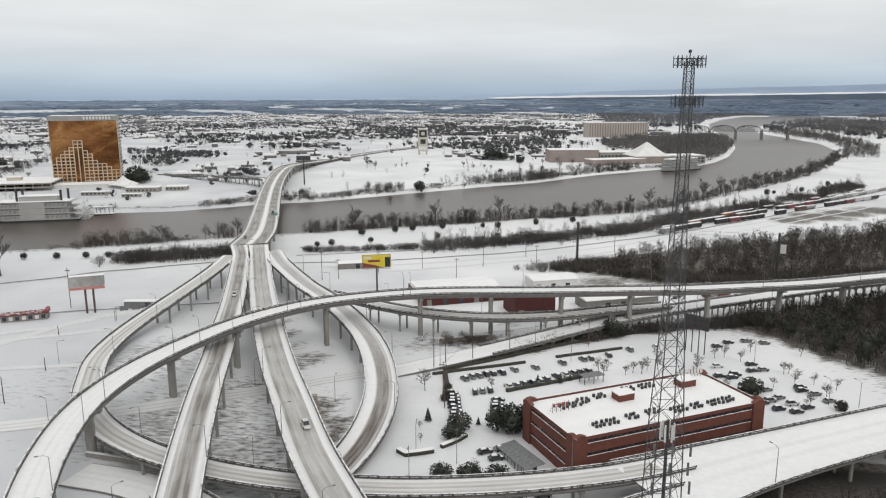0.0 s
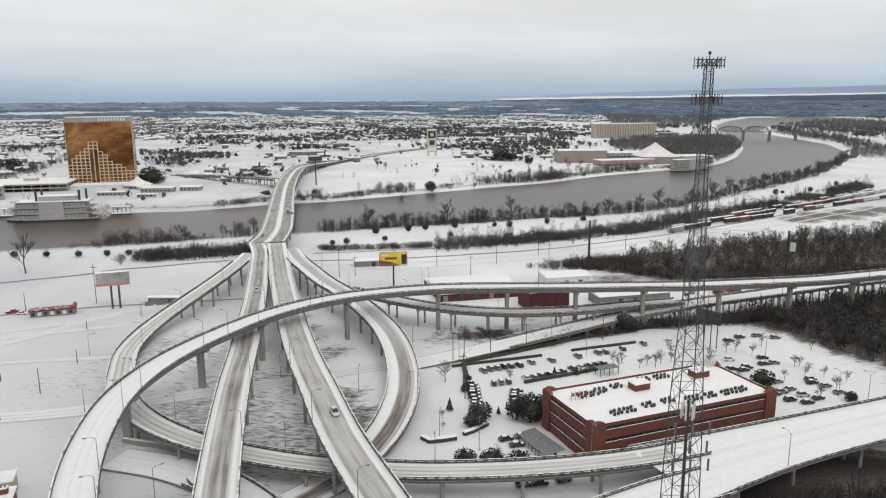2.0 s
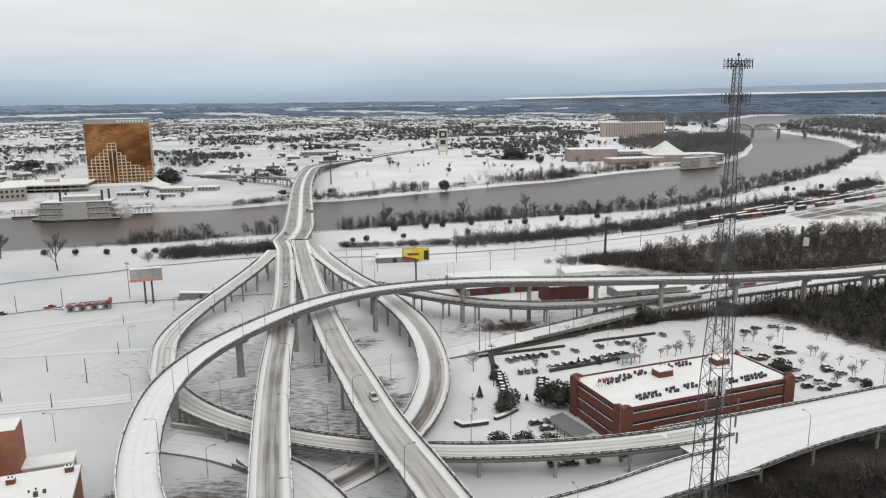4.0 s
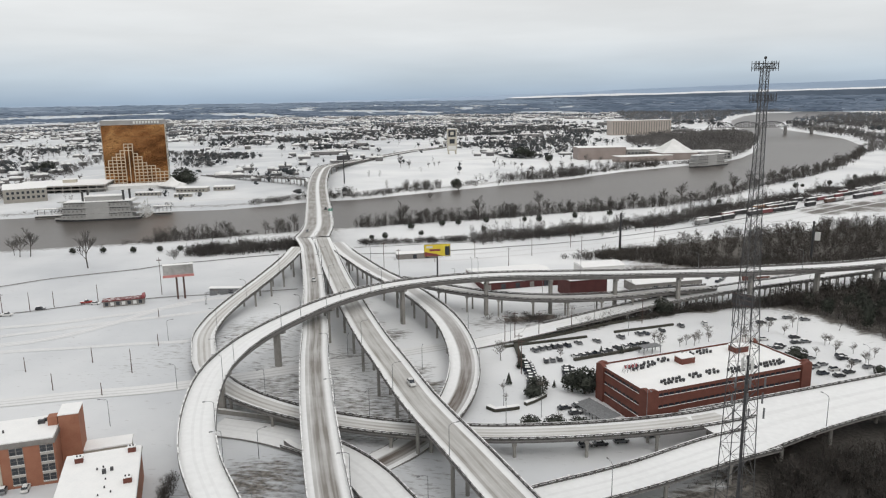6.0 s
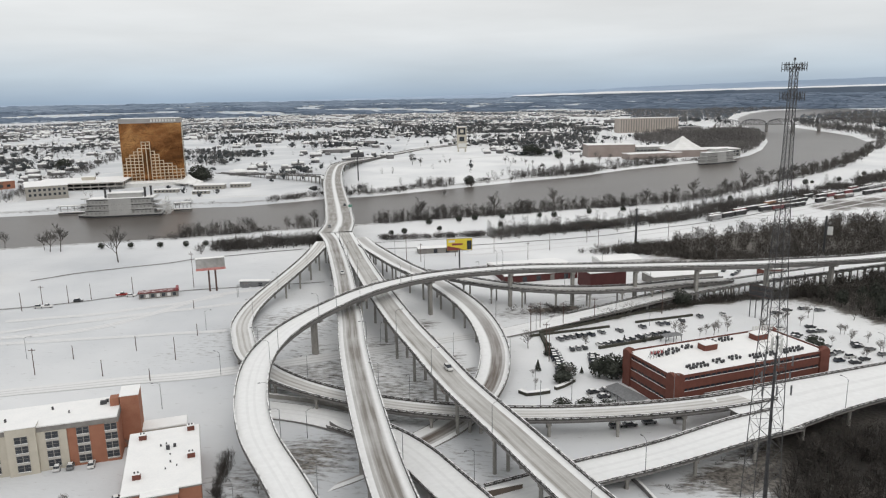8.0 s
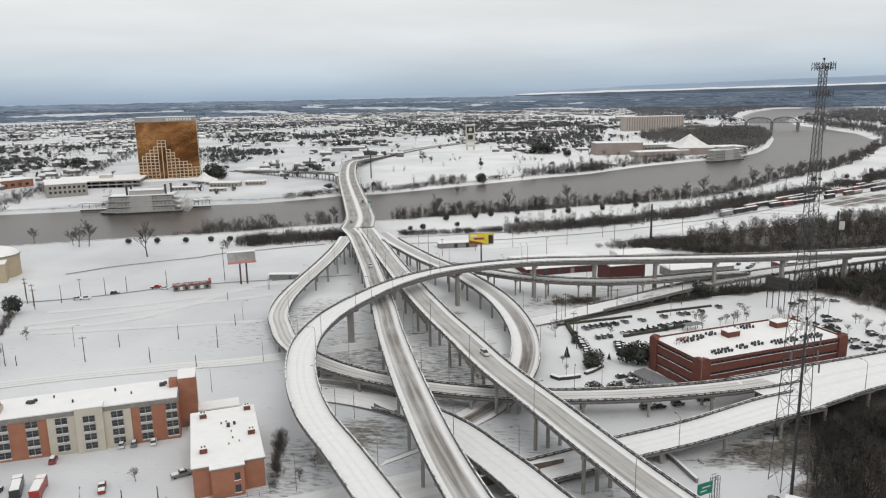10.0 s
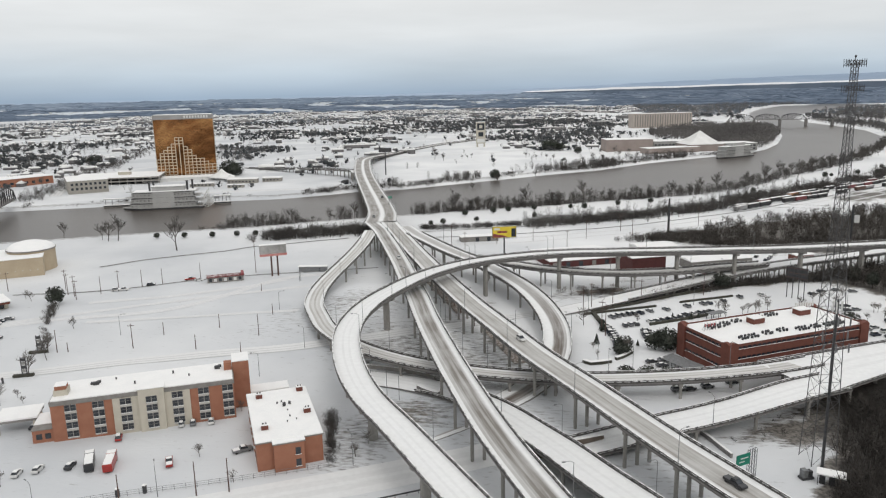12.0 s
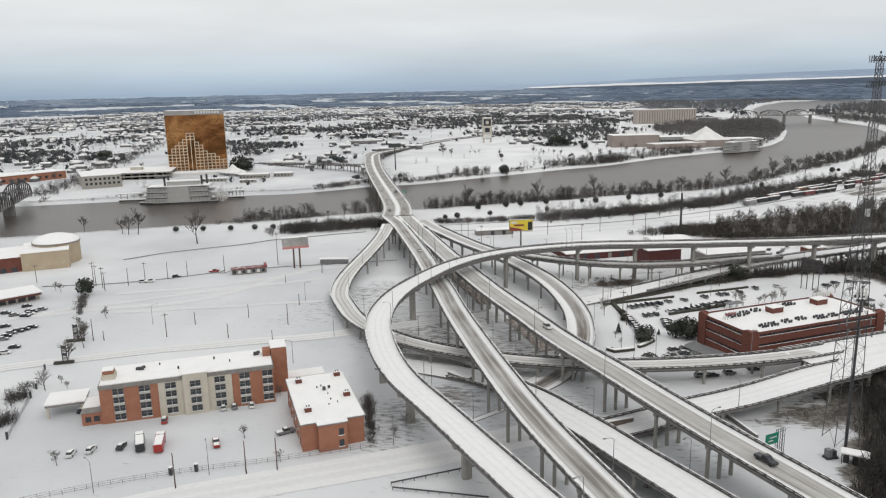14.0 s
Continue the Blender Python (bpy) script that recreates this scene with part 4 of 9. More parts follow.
def leafy(rx, rz, count, leaf, seed, core=0.78, low=0.0):
    """Evergreen crown: a dark core with many small leaf clumps round it, uneven outline."""
    r = random.Random(seed)
    mb = MB()
    st = random.getstate()
    random.seed(seed)
    for k in range(5):
        a = r.uniform(0, 6.28)
        mb.blob((rx * 0.35 * math.cos(a), rx * 0.35 * math.sin(a), low + rz * r.uniform(0.6, 1.25)), rx * core * r.uniform(0.5, 0.72), rz * core * r.uniform(0.5, 0.75), 7, 4, 0, 0.28)
    random.setstate(st)
    for k in range(count):
        u, a = r.uniform(-0.9, 1), r.uniform(0, 6.283)
        q = math.sqrt(1 - u * u)
        k2 = r.uniform(0.72, 1.1)
        c = Vector((rx * q * math.cos(a) * k2, rx * q * math.sin(a) * k2, low + rz * (1 + u * k2)))
        d1 = Vector((r.uniform(-1, 1), r.uniform(-1, 1), r.uniform(-0.4, 1))).normalized() * leaf * r.uniform(0.6, 1.3)
        d2 = Vector((r.uniform(-1, 1), r.uniform(-1, 1), r.uniform(-1, 1))).normalized() * leaf * r.uniform(0.4, 0.9)
        mb.add([c - d2, c + d1, c + d2 * 0.8, c - d1 * 0.8 + d2 * 0.4], [(0, 1, 2, 3)])
    return mb


TREE_MESH = []
for i, (h, sp) in enumerate(((11, 1.2), (13, 0.95), (9, 1.3), (12, 1.1))):
    tk, cw = bare_tree(h, sp, 40 + i)
    a, b = tk.mesh("trunk"), cw.mesh("crown")
    a.materials.append(BARK)
    b.materials.append(TWIG)
    TREE_MESH.append((a, b))
SMALL_TREE = []
for i in range(3):
    tk, cw = bare_tree(5.6, 1.6, 60 + i, twig=0.026)
    a, b = tk.mesh("trunk"), cw.mesh("crown")
    a.materials.append(BARK)
    b.materials.append(PALE_TWIG)
    SMALL_TREE.append((a, b))


def plant_tree(x, y, s, pool, i, label="leafless tree with spreading grey-brown branches standing in snow", group="bare trees by the river"):
    t = thing("tree", pose(x, y, gz(x, y), 0, 0, (i * 137) % 360) @ Matrix.Scale(s, 4), label, "tree", group)
    a, b = pool[i % len(pool)]
    part("trunk", a, BARK, t)
    part("crown", b, TWIG, t)
    return t


EVER = [leafy(1.0, 1.0, 520, 0.16, 5 + i) for i in range(3)]
EVER_ME = []
for mb in EVER:
    me = mb.mesh("foliage")
    me.materials.append(EVERGREEN)
    EVER_ME.append(me)
stem_mb = MB()
stem_mb.tube((0, 0, -0.4), (0, 0, 0.9), 0.1, 0.07, 6)
STEM = stem_mb.mesh("stem")
STEM.materials.append(BARK)


def plant_bush(x, y, rx, rz, i, lift=0.0, name="evergreen_bush", label="dark rounded evergreen bush in the snow", group="evergreen bushes"):
    t = thing(name, pose(x, y, gz(x, y), 0, 0, (i * 97) % 360), label, "bush" if "bush" in name else "tree", group)
    f = part("foliage", EVER_ME[i % 3], EVERGREEN, t)
    f.location, f.scale = (0, 0, lift), (rx, rx, rz)
    s = part("stem", STEM, BARK, t)
    s.scale = (max(1, rx), max(1, rx), 1 + lift)
    return t


# trees along the near bank, thinned out at random
bank, bs = spline([(*p, 0) for p in NEAR_BANK[4:21]], 3.2)
bt, bn = frames_of(bank)
k = 0
BRIDGE_GAP = (-205, -165)
for i in range(0, len(bank)):
    x, y = bank[i, :2]
    if x < -420 or y > 1250:
        continue
    dense = 0.0 if x < -300 else 0.6 if x < 120 else 0.4
    if rng.random() > dense:
        continue
    off = -rng.uniform(2, 16) - (rng.uniform(0, 14) if rng.random() < 0.3 else 0)
    px, py = x + bn[i, 0] * off, y + bn[i, 1] * off
    if BRIDGE_GAP[0] < px < BRIDGE_GAP[1] and 455 < py < 530:
        continue
    s = rng.uniform(0.5, 1.15) * (1.8 if rng.random() < 0.28 else 1.05)
    plant_tree(px, py, s, TREE_MESH, k)
    k += 1
near_wood = []
for j in range(1500):
    i = rng.randrange(len(bank))
    o = -rng.uniform(1, 15)
    x, y = bank[i, 0] + bn[i, 0] * o, bank[i, 1] + bn[i, 1] * o
    if x < -300 or (x > 120 and rng.random() < 0.6) or (BRIDGE_GAP[0] < x < BRIDGE_GAP[1] and 455 < y < 530) or noise.noise((x * 0.02, y * 0.02, 9)) < -0.2:
        continue
    near_wood.append((x, y, gz(x, y), rng.uniform(0.5, 0.95), rng.uniform(0.4, 1.35), rng.uniform(0, 6)))
# lone trees on the western field, and beyond the river
for x, y, s in ((-296, 358, 2.0), (-365, 390, 2.0), (-358, 391, 1.8), (-372, 394, 1.3), (-408, 402, 1.1), (-262, 196, 0.75), (-248, 158, 0.85), (-256, 170, 0.7), (-128, 700, 0.9), (-60, 1010, 1.0), (-45, 1000, 0.9), (-75, 1030, 1.1), (-35, 985, 0.8), (40, 1085, 1.2), (62, 1075, 1.3), (85, 1090, 1.0),
                (20, 960, 1.2), (35, 975, 1.3), (5, 950, 0.9), (-20, 940, 1.0), (60, 1000, 1.2), (90, 1030, 1.1), (-640, 700, 1.2), (-610, 840, 1.1), (-213, 1012, 1.7), (-198, 996, 1.6), (-172, 1015, 0.7), (-164, 1024, 0.6), (-159, 1033, 0.7), (-443, 962, 1.3), (-425, 939, 1.1), (-430, 979, 1.2), (-748, 1065, 1.7), (-104, 760, 1.5), (-60, 800, 1.1)):
    plant_tree(x, y, s, TREE_MESH, k, group="lone bare trees")
    k += 1


def sliver_tree(seed, h=9.0, count=115, wid=0.13, stem=0.17):
    """A leafless crown as upright stems and many thin twigs."""
    r = random.Random(seed)
    mb = MB()
    for j in range(3):
        a = r.uniform(0, 6.28)
        mb.tube((0.7 * math.cos(a) * j, 0.7 * math.sin(a) * j, -0.3), (1.3 * math.cos(a) * j, 1.3 * math.sin(a) * j, h * r.uniform(0.65, 0.95)), stem, 0.06, 3, False)
    for j in range(count):
        z = h * r.uniform(0.22, 0.98)
        rad = 2.4 * math.sqrt(max(0.05, 1 - abs(z / h - 0.6) * 1.5)) * math.sqrt(r.random())
        a = r.uniform(0, 6.283)
        p = Vector((rad * math.cos(a), rad * math.sin(a), z))
        d = Vector((math.cos(a) * 0.6 + r.uniform(-0.5, 0.5), math.sin(a) * 0.6 + r.uniform(-0.5, 0.5), r.uniform(-0.1, 0.9))).normalized() * r.uniform(0.8, 2.2)
        s = Vector((r.uniform(-1, 1), r.uniform(-1, 1), r.uniform(-0.4, 0.4))).normalized() * wid * r.uniform(0.5, 1.2)
        mb.add([p - s, p + s, p + d], [(0, 1, 2)])
    return tri_arrays(mb)


SLIVER = [sliver_tree(i) for i in range(6)]
WOODY = [sliver_tree(40 + i, 8.6, 118, 0.23, 0.1) for i in range(6)]
SCRUB = [sliver_tree(20 + i, 3.2, 60, 0.12) for i in range(4)]
FB = [sliver_tree(400 + i, 9.0, 34, 0.36) for i in range(6)]


def in_poly(x, y, poly):
    c = False
    for (ax, ay), (bx, by) in zip(poly, poly[1:] + poly[:1]):
        if (ay > y) != (by > y) and x < (bx - ax) * (y - ay) / (by - ay) + ax:
            c = not c
    return c


def wood(poly, count, lo, hi, tall=1.0):
    xs, ys = [p[0] for p in poly], [p[1] for p in poly]
    out = []
    while len(out) < count:
        x, y = rng.uniform(min(xs), max(xs)), rng.uniform(min(ys), max(ys))
        if in_poly(x, y, poly):
            s = rng.uniform(lo, hi)
            out.append((x, y, gz(x, y), s, s * tall * rng.uniform(0.8, 1.2), rng.uniform(0, 6.28)))
    return out


WOOD_MID = [(52, 402), (62, 396), (80, 392), (126, 394), (160, 400), (240, 430), (420, 520), (700, 640), (700, 800), (420, 640), (239, 528), (161, 496), (115, 470), (78, 448), (60, 428)]
scatter("woods", WOODY, wood(WOOD_MID, 2900, 0.6, 1.15), WOODS, "dense leafless brown woods along the railway", "woods")
WOOD_EAST = [(76, 290), (95, 296), (108, 280), (113, 262), (128, 240), (150, 220), (260, 262), (520, 400), (520, 470), (260, 375), (185, 345), (140, 325), (110, 309), (90, 301)]
scatter("woods", WOODY, wood(WOOD_EAST, 2000, 0.6, 1.1), WOODS, "leafless brown woods beside the parking lot", "woods")
WOOD_SOUTH = [(42, 138), (31, 118), (22, 95), (12, 76), (5, 48), (70, 20), (140, 80), (190, 200), (130, 182), (90, 158)]
scatter("woods", SLIVER, wood(WOOD_SOUTH, 2000, 0.35, 0.8), THICKET, "dark leafless thicket below the merged roadway", "woods")
scatter("scrub", SCRUB, wood(WOOD_SOUTH, 900, 0.8, 1.6) + wood([(-6, 113), (8, 124), (22, 134), (36, 145), (31, 122), (18, 114), (8, 110)], 35, 0.2, 0.4), THICKET, "low brown scrub poking through the snow", "scrub")
WOOD_PEN = [(190, 1640), (185, 1480), (230, 1380), (262, 1290), (285, 1200), (312, 1190), (373, 1330), (445, 1530), (515, 1840), (480, 1900), (300, 1800), (250, 1700)]
scatter("woods", FB, wood(WOOD_PEN, 2600, 1.2, 1.9, 0.9), FAR_BARE, "bare brown woods on the river's inner bend", "woods")
scatter("woods", FB, wood([(545, 1262), (632, 1450), (694, 1680), (706, 1885), (716, 2140), (770, 2140), (800, 1900), (745, 1650), (690, 1440), (600, 1250)], 620, 0.9, 1.6), FAR_BARE, "bare grey woods along the outer bank of the bend", "woods")
scatter("woods", FB, wood([(770, 2200), (900, 1850), (1300, 2100), (1600, 2700), (1500, 3100), (1050, 2800)], 900, 1.4, 2.2), FAR_BARE, "bare grey woods beyond the river bend", "woods")
inland = []
il, _ = spline([(-575, 585, 0), (-626, 724, 0), (-669, 841, 0), (-700, 936, 0), (-853, 1335, 0)], 4.0)
_, iln = frames_of(il)
for j in range(420):
    i = min(len(il) - 1, int(len(il) * rng.random() ** 1.3))
    o = rng.gauss(0, 9)
    x, y = il[i, 0] + iln[i, 0] * o, il[i, 1] + iln[i, 1] * o
    inland.append((x, y, gz(x, y), rng.uniform(0.6, 1.1), rng.uniform(0.35, 0.9), rng.uniform(0, 6)))
scatter("bank_thicket", SLIVER, inland, BANK_TWIG, "brown leafless brush along the inland road", "thicket")
# brush under the bank trees, on both banks
brush = []
for sg, line, n_, lo, hi in ((-1, NEAR_BANK[5:22], 1300, 2, 20), (1, FAR_BANK[::-1][3:18], 1000, 6, 24)):
    bl, _ = spline([(*p, 0) for p in line], 3.0)
    _, nn = frames_of(bl)
    for j in range(n_):
        i = rng.randrange(len(bl))
        o = sg * rng.uniform(lo, hi)
        x, y = bl[i, 0] + nn[i, 0] * o, bl[i, 1] + nn[i, 1] * o
        if noise.noise((x * 0.02, y * 0.02, 0)) < -0.12 or (-215 < x < -160 and 440 < y < 540) or (x < -330 and sg < 0) or (x < -300 and sg > 0 and rng.random() < 0.8) or (x > 120 and sg < 0 and rng.random() < 0.5):
            continue
        s = rng.uniform(0.5, 1.3)
        brush.append((x, y, gz(x, y), s * 1.3, s, rng.uniform(0, 6.28)))
scatter("riverside_brush", SCRUB, brush, BANK_TWIG, "brown leafless brush along the river banks", "brush")
scatter("bank_thicket", SLIVER, near_wood, BANK_TWIG, "thicket of leafless trees on the near bank", "thicket")
tall_far = []
bl, _ = spline([(*p, 0) for p in FAR_BANK[::-1][8:17]], 3.0)
_, nn = frames_of(bl)
for j in range(900):
    i = rng.randrange(len(bl))
    o = rng.uniform(8, 20) + rng.random() ** 2 * 40
    x, y = bl[i, 0] + nn[i, 0] * o, bl[i, 1] + nn[i, 1] * o
    if noise.noise((x * 0.012, y * 0.012, 4)) < (0.1 if x < -60 else -0.25) or x < -250:
        continue
    tall_far.append((x, y, gz(x, y), rng.uniform(0.6, 1.1), rng.uniform(0.5, 1.1), rng.uniform(0, 6)))
scatter("bank_thicket", SLIVER, tall_far, BANK_TWIG, "thicket of bare trees on the far bank", "thicket")
# round evergreens on the levee
LEVEE_BUSHES = ((-117, 500), (-94, 511), (-80, 517), (-60, 533), (-31, 533), (-18, 537), (12, 553), (40, 566), (254, 752), (267, 762), (273, 736), (302, 783), (330, 800), (352, 842), (318, 768), (385, 870), (150, 640), (-140, 458), (-128, 462), (-104, 470), (-60, 492))
for j, (x, y) in enumerate(LEVEE_BUSHES):
    r = rng.uniform(1.8, 3.0)
    plant_bush(x + rng.uniform(-2, 2), y + rng.uniform(-2, 2), r, r * rng.uniform(0.85, 1.1), j, rng.uniform(0.3, 0.9))
for j, (x, y) in enumerate(((-332, 398), (-312, 401), (-292, 404), (-275, 408), (-262, 411), (-250, 414), (-232, 418))):
    plant_bush(x, y, 2.1, 1.9, j, 0.4)
hedge = []
for j in range(260):
    u = rng.random() ** 0.7
    x, y = -262 + 84 * u + rng.uniform(-4, 4), 396 + 30 * u + rng.gauss(0, 5)
    s = rng.uniform(0.9, 1.6)
    hedge.append((x, y, gz(x, y), s, s * rng.uniform(0.8, 1.7), rng.uniform(0, 6)))
for j in range(620):
    u = rng.random()
    x, y = -150 + 330 * u + rng.uniform(-2, 2), 440 + 150 * u * u + 20 * u + rng.uniform(-3, 3)
    if noise.noise((x * 0.03, y * 0.03, 2)) < 0.0:
        continue
    s = rng.uniform(0.7, 1.2)
    hedge.append((x, y, gz(x, y), s, s, rng.uniform(0, 6)))
for j in range(170):
    u = rng.random()
    x, y = np.interp(u, [0, 0.4, 0.75, 1], [-4, 30, 60, 92]) + rng.uniform(-2, 2), np.interp(u, [0, 0.4, 0.75, 1], [261, 281, 292, 297]) + rng.uniform(-2.5, 2)
    hedge.append((x, y, gz(x, y), rng.uniform(0.6, 1.2), rng.uniform(0.5, 1.3), rng.uniform(0, 6)))
strip_line, _ = spline([(-66, 452, 0), (-9, 484, 0), (32, 507, 0), (76, 534, 0), (129, 586, 0), (204, 652, 0), (290, 738, 0), (380, 840, 0)], 3.0)
_, strip_n = frames_of(strip_line)
strip_trees = []
for j in range(1900):
    i = rng.randrange(len(strip_line))
    o = rng.gauss(0, 8)
    x, y = strip_line[i, 0] + strip_n[i, 0] * o, strip_line[i, 1] + strip_n[i, 1] * o
    if noise.noise((x * 0.025, y * 0.025, 3)) < -0.25:
        continue
    s = rng.uniform(0.7, 1.5)
    if j % 4 == 0:
        strip_trees.append((x, y, gz(x, y), s * 0.6, s * rng.uniform(0.45, 1.05), rng.uniform(0, 6)))
    else:
        hedge.append((x, y, gz(x, y), s, s, rng.uniform(0, 6)))
scatter("bank_thicket", SLIVER, strip_trees, BANK_TWIG, "bare saplings between the river and the railway", "thicket")
slope = wood([(-20, 244), (8, 262), (46, 287), (80, 303), (112, 318), (112, 300), (76, 294), (45, 283), (5, 261)], 240, 0.5, 1.0) + wood([(90, 300), (112, 322), (143, 336), (230, 374), (230, 340), (150, 305), (113, 299)], 420, 0.9, 1.7)
scatter("scrub", SCRUB, slope, WOODS, "dark leafless scrub on the slope below the trestle road", "scrub")
for j, (x, y, r) in enumerate(((124, 286, 3.6), (131, 303, 3.0), (129, 276, 3.8), (119, 278, 3.0), (134, 264, 3.6), (143, 306, 3.4), (103, 292, 2.6), (108, 283, 2.8), (150, 282, 3.6), (160, 300, 3.6))):
    plant_bush(x, y, r, r * 1.3, j, 1.2, "evergreen_tree", "dark evergreen tree among the leafless woods", "evergreens in the woods")
front = wood([(20, 398), (45, 392), (90, 370), (150, 368), (300, 428), (300, 445), (160, 402), (76, 394)], 900, 0.7, 1.5)
front += wood([(-10, 396), (14, 392), (40, 396), (62, 402), (60, 426), (40, 424), (14, 408)], 230, 0.6, 1.5)
scatter("scrub", SCRUB, front, WOODS, "low brown scrub in front of the railway woods", "scrub")
scatter("hedgerow", SCRUB, hedge, BANK_TWIG, "ragged brown hedgerow along the levee", "hedge")


# ---- the far town ----
HOUSE_WALL = noisy("house_walls", [(0.2, (0.10, 0.10, 0.105)), (0.5, (0.24, 0.23, 0.225)), (0.8, (0.50, 0.49, 0.48))], 0.004, 0.85, island=0.9)


def house_variant(w, d, h, rf, seed):
    wall, roof = MB(), MB()
    wall.box(-w / 2, w / 2, -d / 2, d / 2, -0.5, h)
    e = 0.5
    roof.add([(-w / 2 - e, -d / 2 - e, h), (w / 2 + e, -d / 2 - e, h), (w / 2 + e, d / 2 + e, h), (-w / 2 - e, d / 2 + e, h), (-w / 2 + rf, 0, h + d * 0.28), (w / 2 - rf, 0, h + d * 0.28)],
             [(0, 1, 5, 4), (1, 2, 5), (2, 3, 4, 5), (3, 0, 4), (3, 2, 1, 0)])
    if seed % 2:
        roof.box(w * 0.15, w * 0.15 + 0.8, -0.4, 0.4, h, h + d * 0.28 + 1.0)
    return tri_arrays(wall), tri_arrays(roof)


HV = [house_variant(12, 9, 3.0, 0, 1), house_variant(15, 10, 3.2, 3, 2), house_variant(18, 11, 3.2, 0, 3), house_variant(10, 8, 5.6, 0, 4)]


def shop_variant(w, d, h, seed):
    wall, roof = MB(), MB()
    wall.box(-w / 2, w / 2, -d / 2, d / 2, -0.5, h)
    wall.box(-w / 2 - 0.2, w / 2 + 0.2, -d / 2 - 0.2, -d / 2 + 0.3, h - 0.6, h + 0.8)
    roof.box(-w / 2, w / 2, -d / 2 + 0.31, d / 2, h, h + 0.35)
    for i in range(3):
        roof.box(-w / 3 + i * w / 3 - 1, -w / 3 + i * w / 3 + 1, -1, 1, h + 0.35, h + 1.5)
    return tri_arrays(wall), tri_arrays(roof)


SV = [shop_variant(38, 22, 5.5, 0), shop_variant(60, 30, 7, 1), shop_variant(26, 18, 5, 2), shop_variant(80, 40, 8, 3)]
CLEAR = [[(-330, 690), (-120, 760), (90, 960), (150, 1090), (40, 1180), (-250, 1150), (-330, 1000)], [(-640, 560), (-300, 600), (-290, 760), (-430, 900), (-700, 900)], [(60, 960), (300, 1040), (560, 1850), (520, 2000), (150, 2000), (60, 1250)]]
houses, shops, trees = [], [], []
TH = 0.32


def town_free(x, y):
    return not any(in_poly(x, y, c) for c in CLEAR)


cand = np.array([(rng.uniform(-2300, 2300), 560 + 3940 * rng.random() ** 0.95) for _ in range(54000)])
cd = river_depth(cand[:, 0], cand[:, 1])
side_far = np.array([p[1] > 600 - 0.1 * p[0] for p in cand])
for (x, y), d in zip(cand, cd):
    if d < 35 or math.hypot(x, y) > 4550 or abs(x) > 0.72 * y + 330:
        continue
    # near side of the river is left to the railway and the levee
    if d > 0 and (y < 655 + 1.15 * max(0, x) and x > -330 and not (x < 230 and y > 1010)) and y < 1700 and not (x < -20 and y > 800):
        continue
    if x > 420 and y < 2500 and d > 0:
        if (d < 260 or y > 1500) and x > 560 and y > 1250 and (d < 90 or d > 170):
            trees.append((x, y, 0, rng.uniform(4, 8), rng.uniform(4, 8), rng.uniform(0, 6)))
        continue
    if x < -300 and y < 640 + 0.0 * x:
        continue
    if not town_free(x, y):
        if rng.random() < 0.06:
            trees.append((x, y, 0, rng.uniform(3, 5), rng.uniform(3, 5), rng.uniform(0, 6)))
        continue
    # streets on a grid; groves and open snow by noise
    u, v = x * math.cos(TH) + y * math.sin(TH), -x * math.sin(TH) + y * math.cos(TH)
    grove = noise.noise((x * 0.0034, y * 0.0022, 7.7)) + 0.6 * noise.noise((x * 0.011, y * 0.007, 2.7))
    if -300 < x < 480 and 1330 < y < 2350:
        grove += 0.24
    far_right = (x > 900 + 0.1 * y) or (x > 0.1 * y + 60 and y > 2050)
    if far_right:
        if grove > -0.5:
            trees.append((x, y, 0, rng.uniform(5.5, 11), rng.uniform(4, 8), rng.uniform(0, 6)))
        continue
    if grove > 0.2:
        trees.append((x, y, 0, rng.uniform(3.5, 8), rng.uniform(3.5, 7.5), rng.uniform(0, 6)))
        continue
    if grove < -0.22:
        if rng.random() < 0.02:
            trees.append((x, y, 0, rng.uniform(3, 6), rng.uniform(3, 6), rng.uniform(0, 6)))
        continue
    r_ = rng.random()
    if r_ < 0.2:
        v = round(v / 62) * 62 + (18 if rng.random() < 0.5 else -18)
        houses.append((u * math.cos(TH) - v * math.sin(TH), u * math.sin(TH) + v * math.cos(TH), 0, rng.uniform(0.75, 1.3), rng.uniform(0.8, 1.2), TH + rng.uniform(-0.12, 0.12) + (math.pi / 2 if rng.random() < 0.35 else 0)))
    elif r_ < (0.235 if y > 1500 else 0.212):
        k_ = 1.0 if y > 1700 else 0.6
        if not (x < -480 and y < 1050):
            shops.append((x, y, 0, k_ * rng.uniform(0.5, 1.2), k_ * rng.uniform(0.7, 1.3), TH + rng.choice((0, math.pi / 2))))
    elif r_ < (0.62 if y > 1350 else 0.42):
        trees.append((x, y, 0, rng.uniform(2.2, 6.0), rng.uniform(2.2, 6.0), rng.uniform(0, 6)))
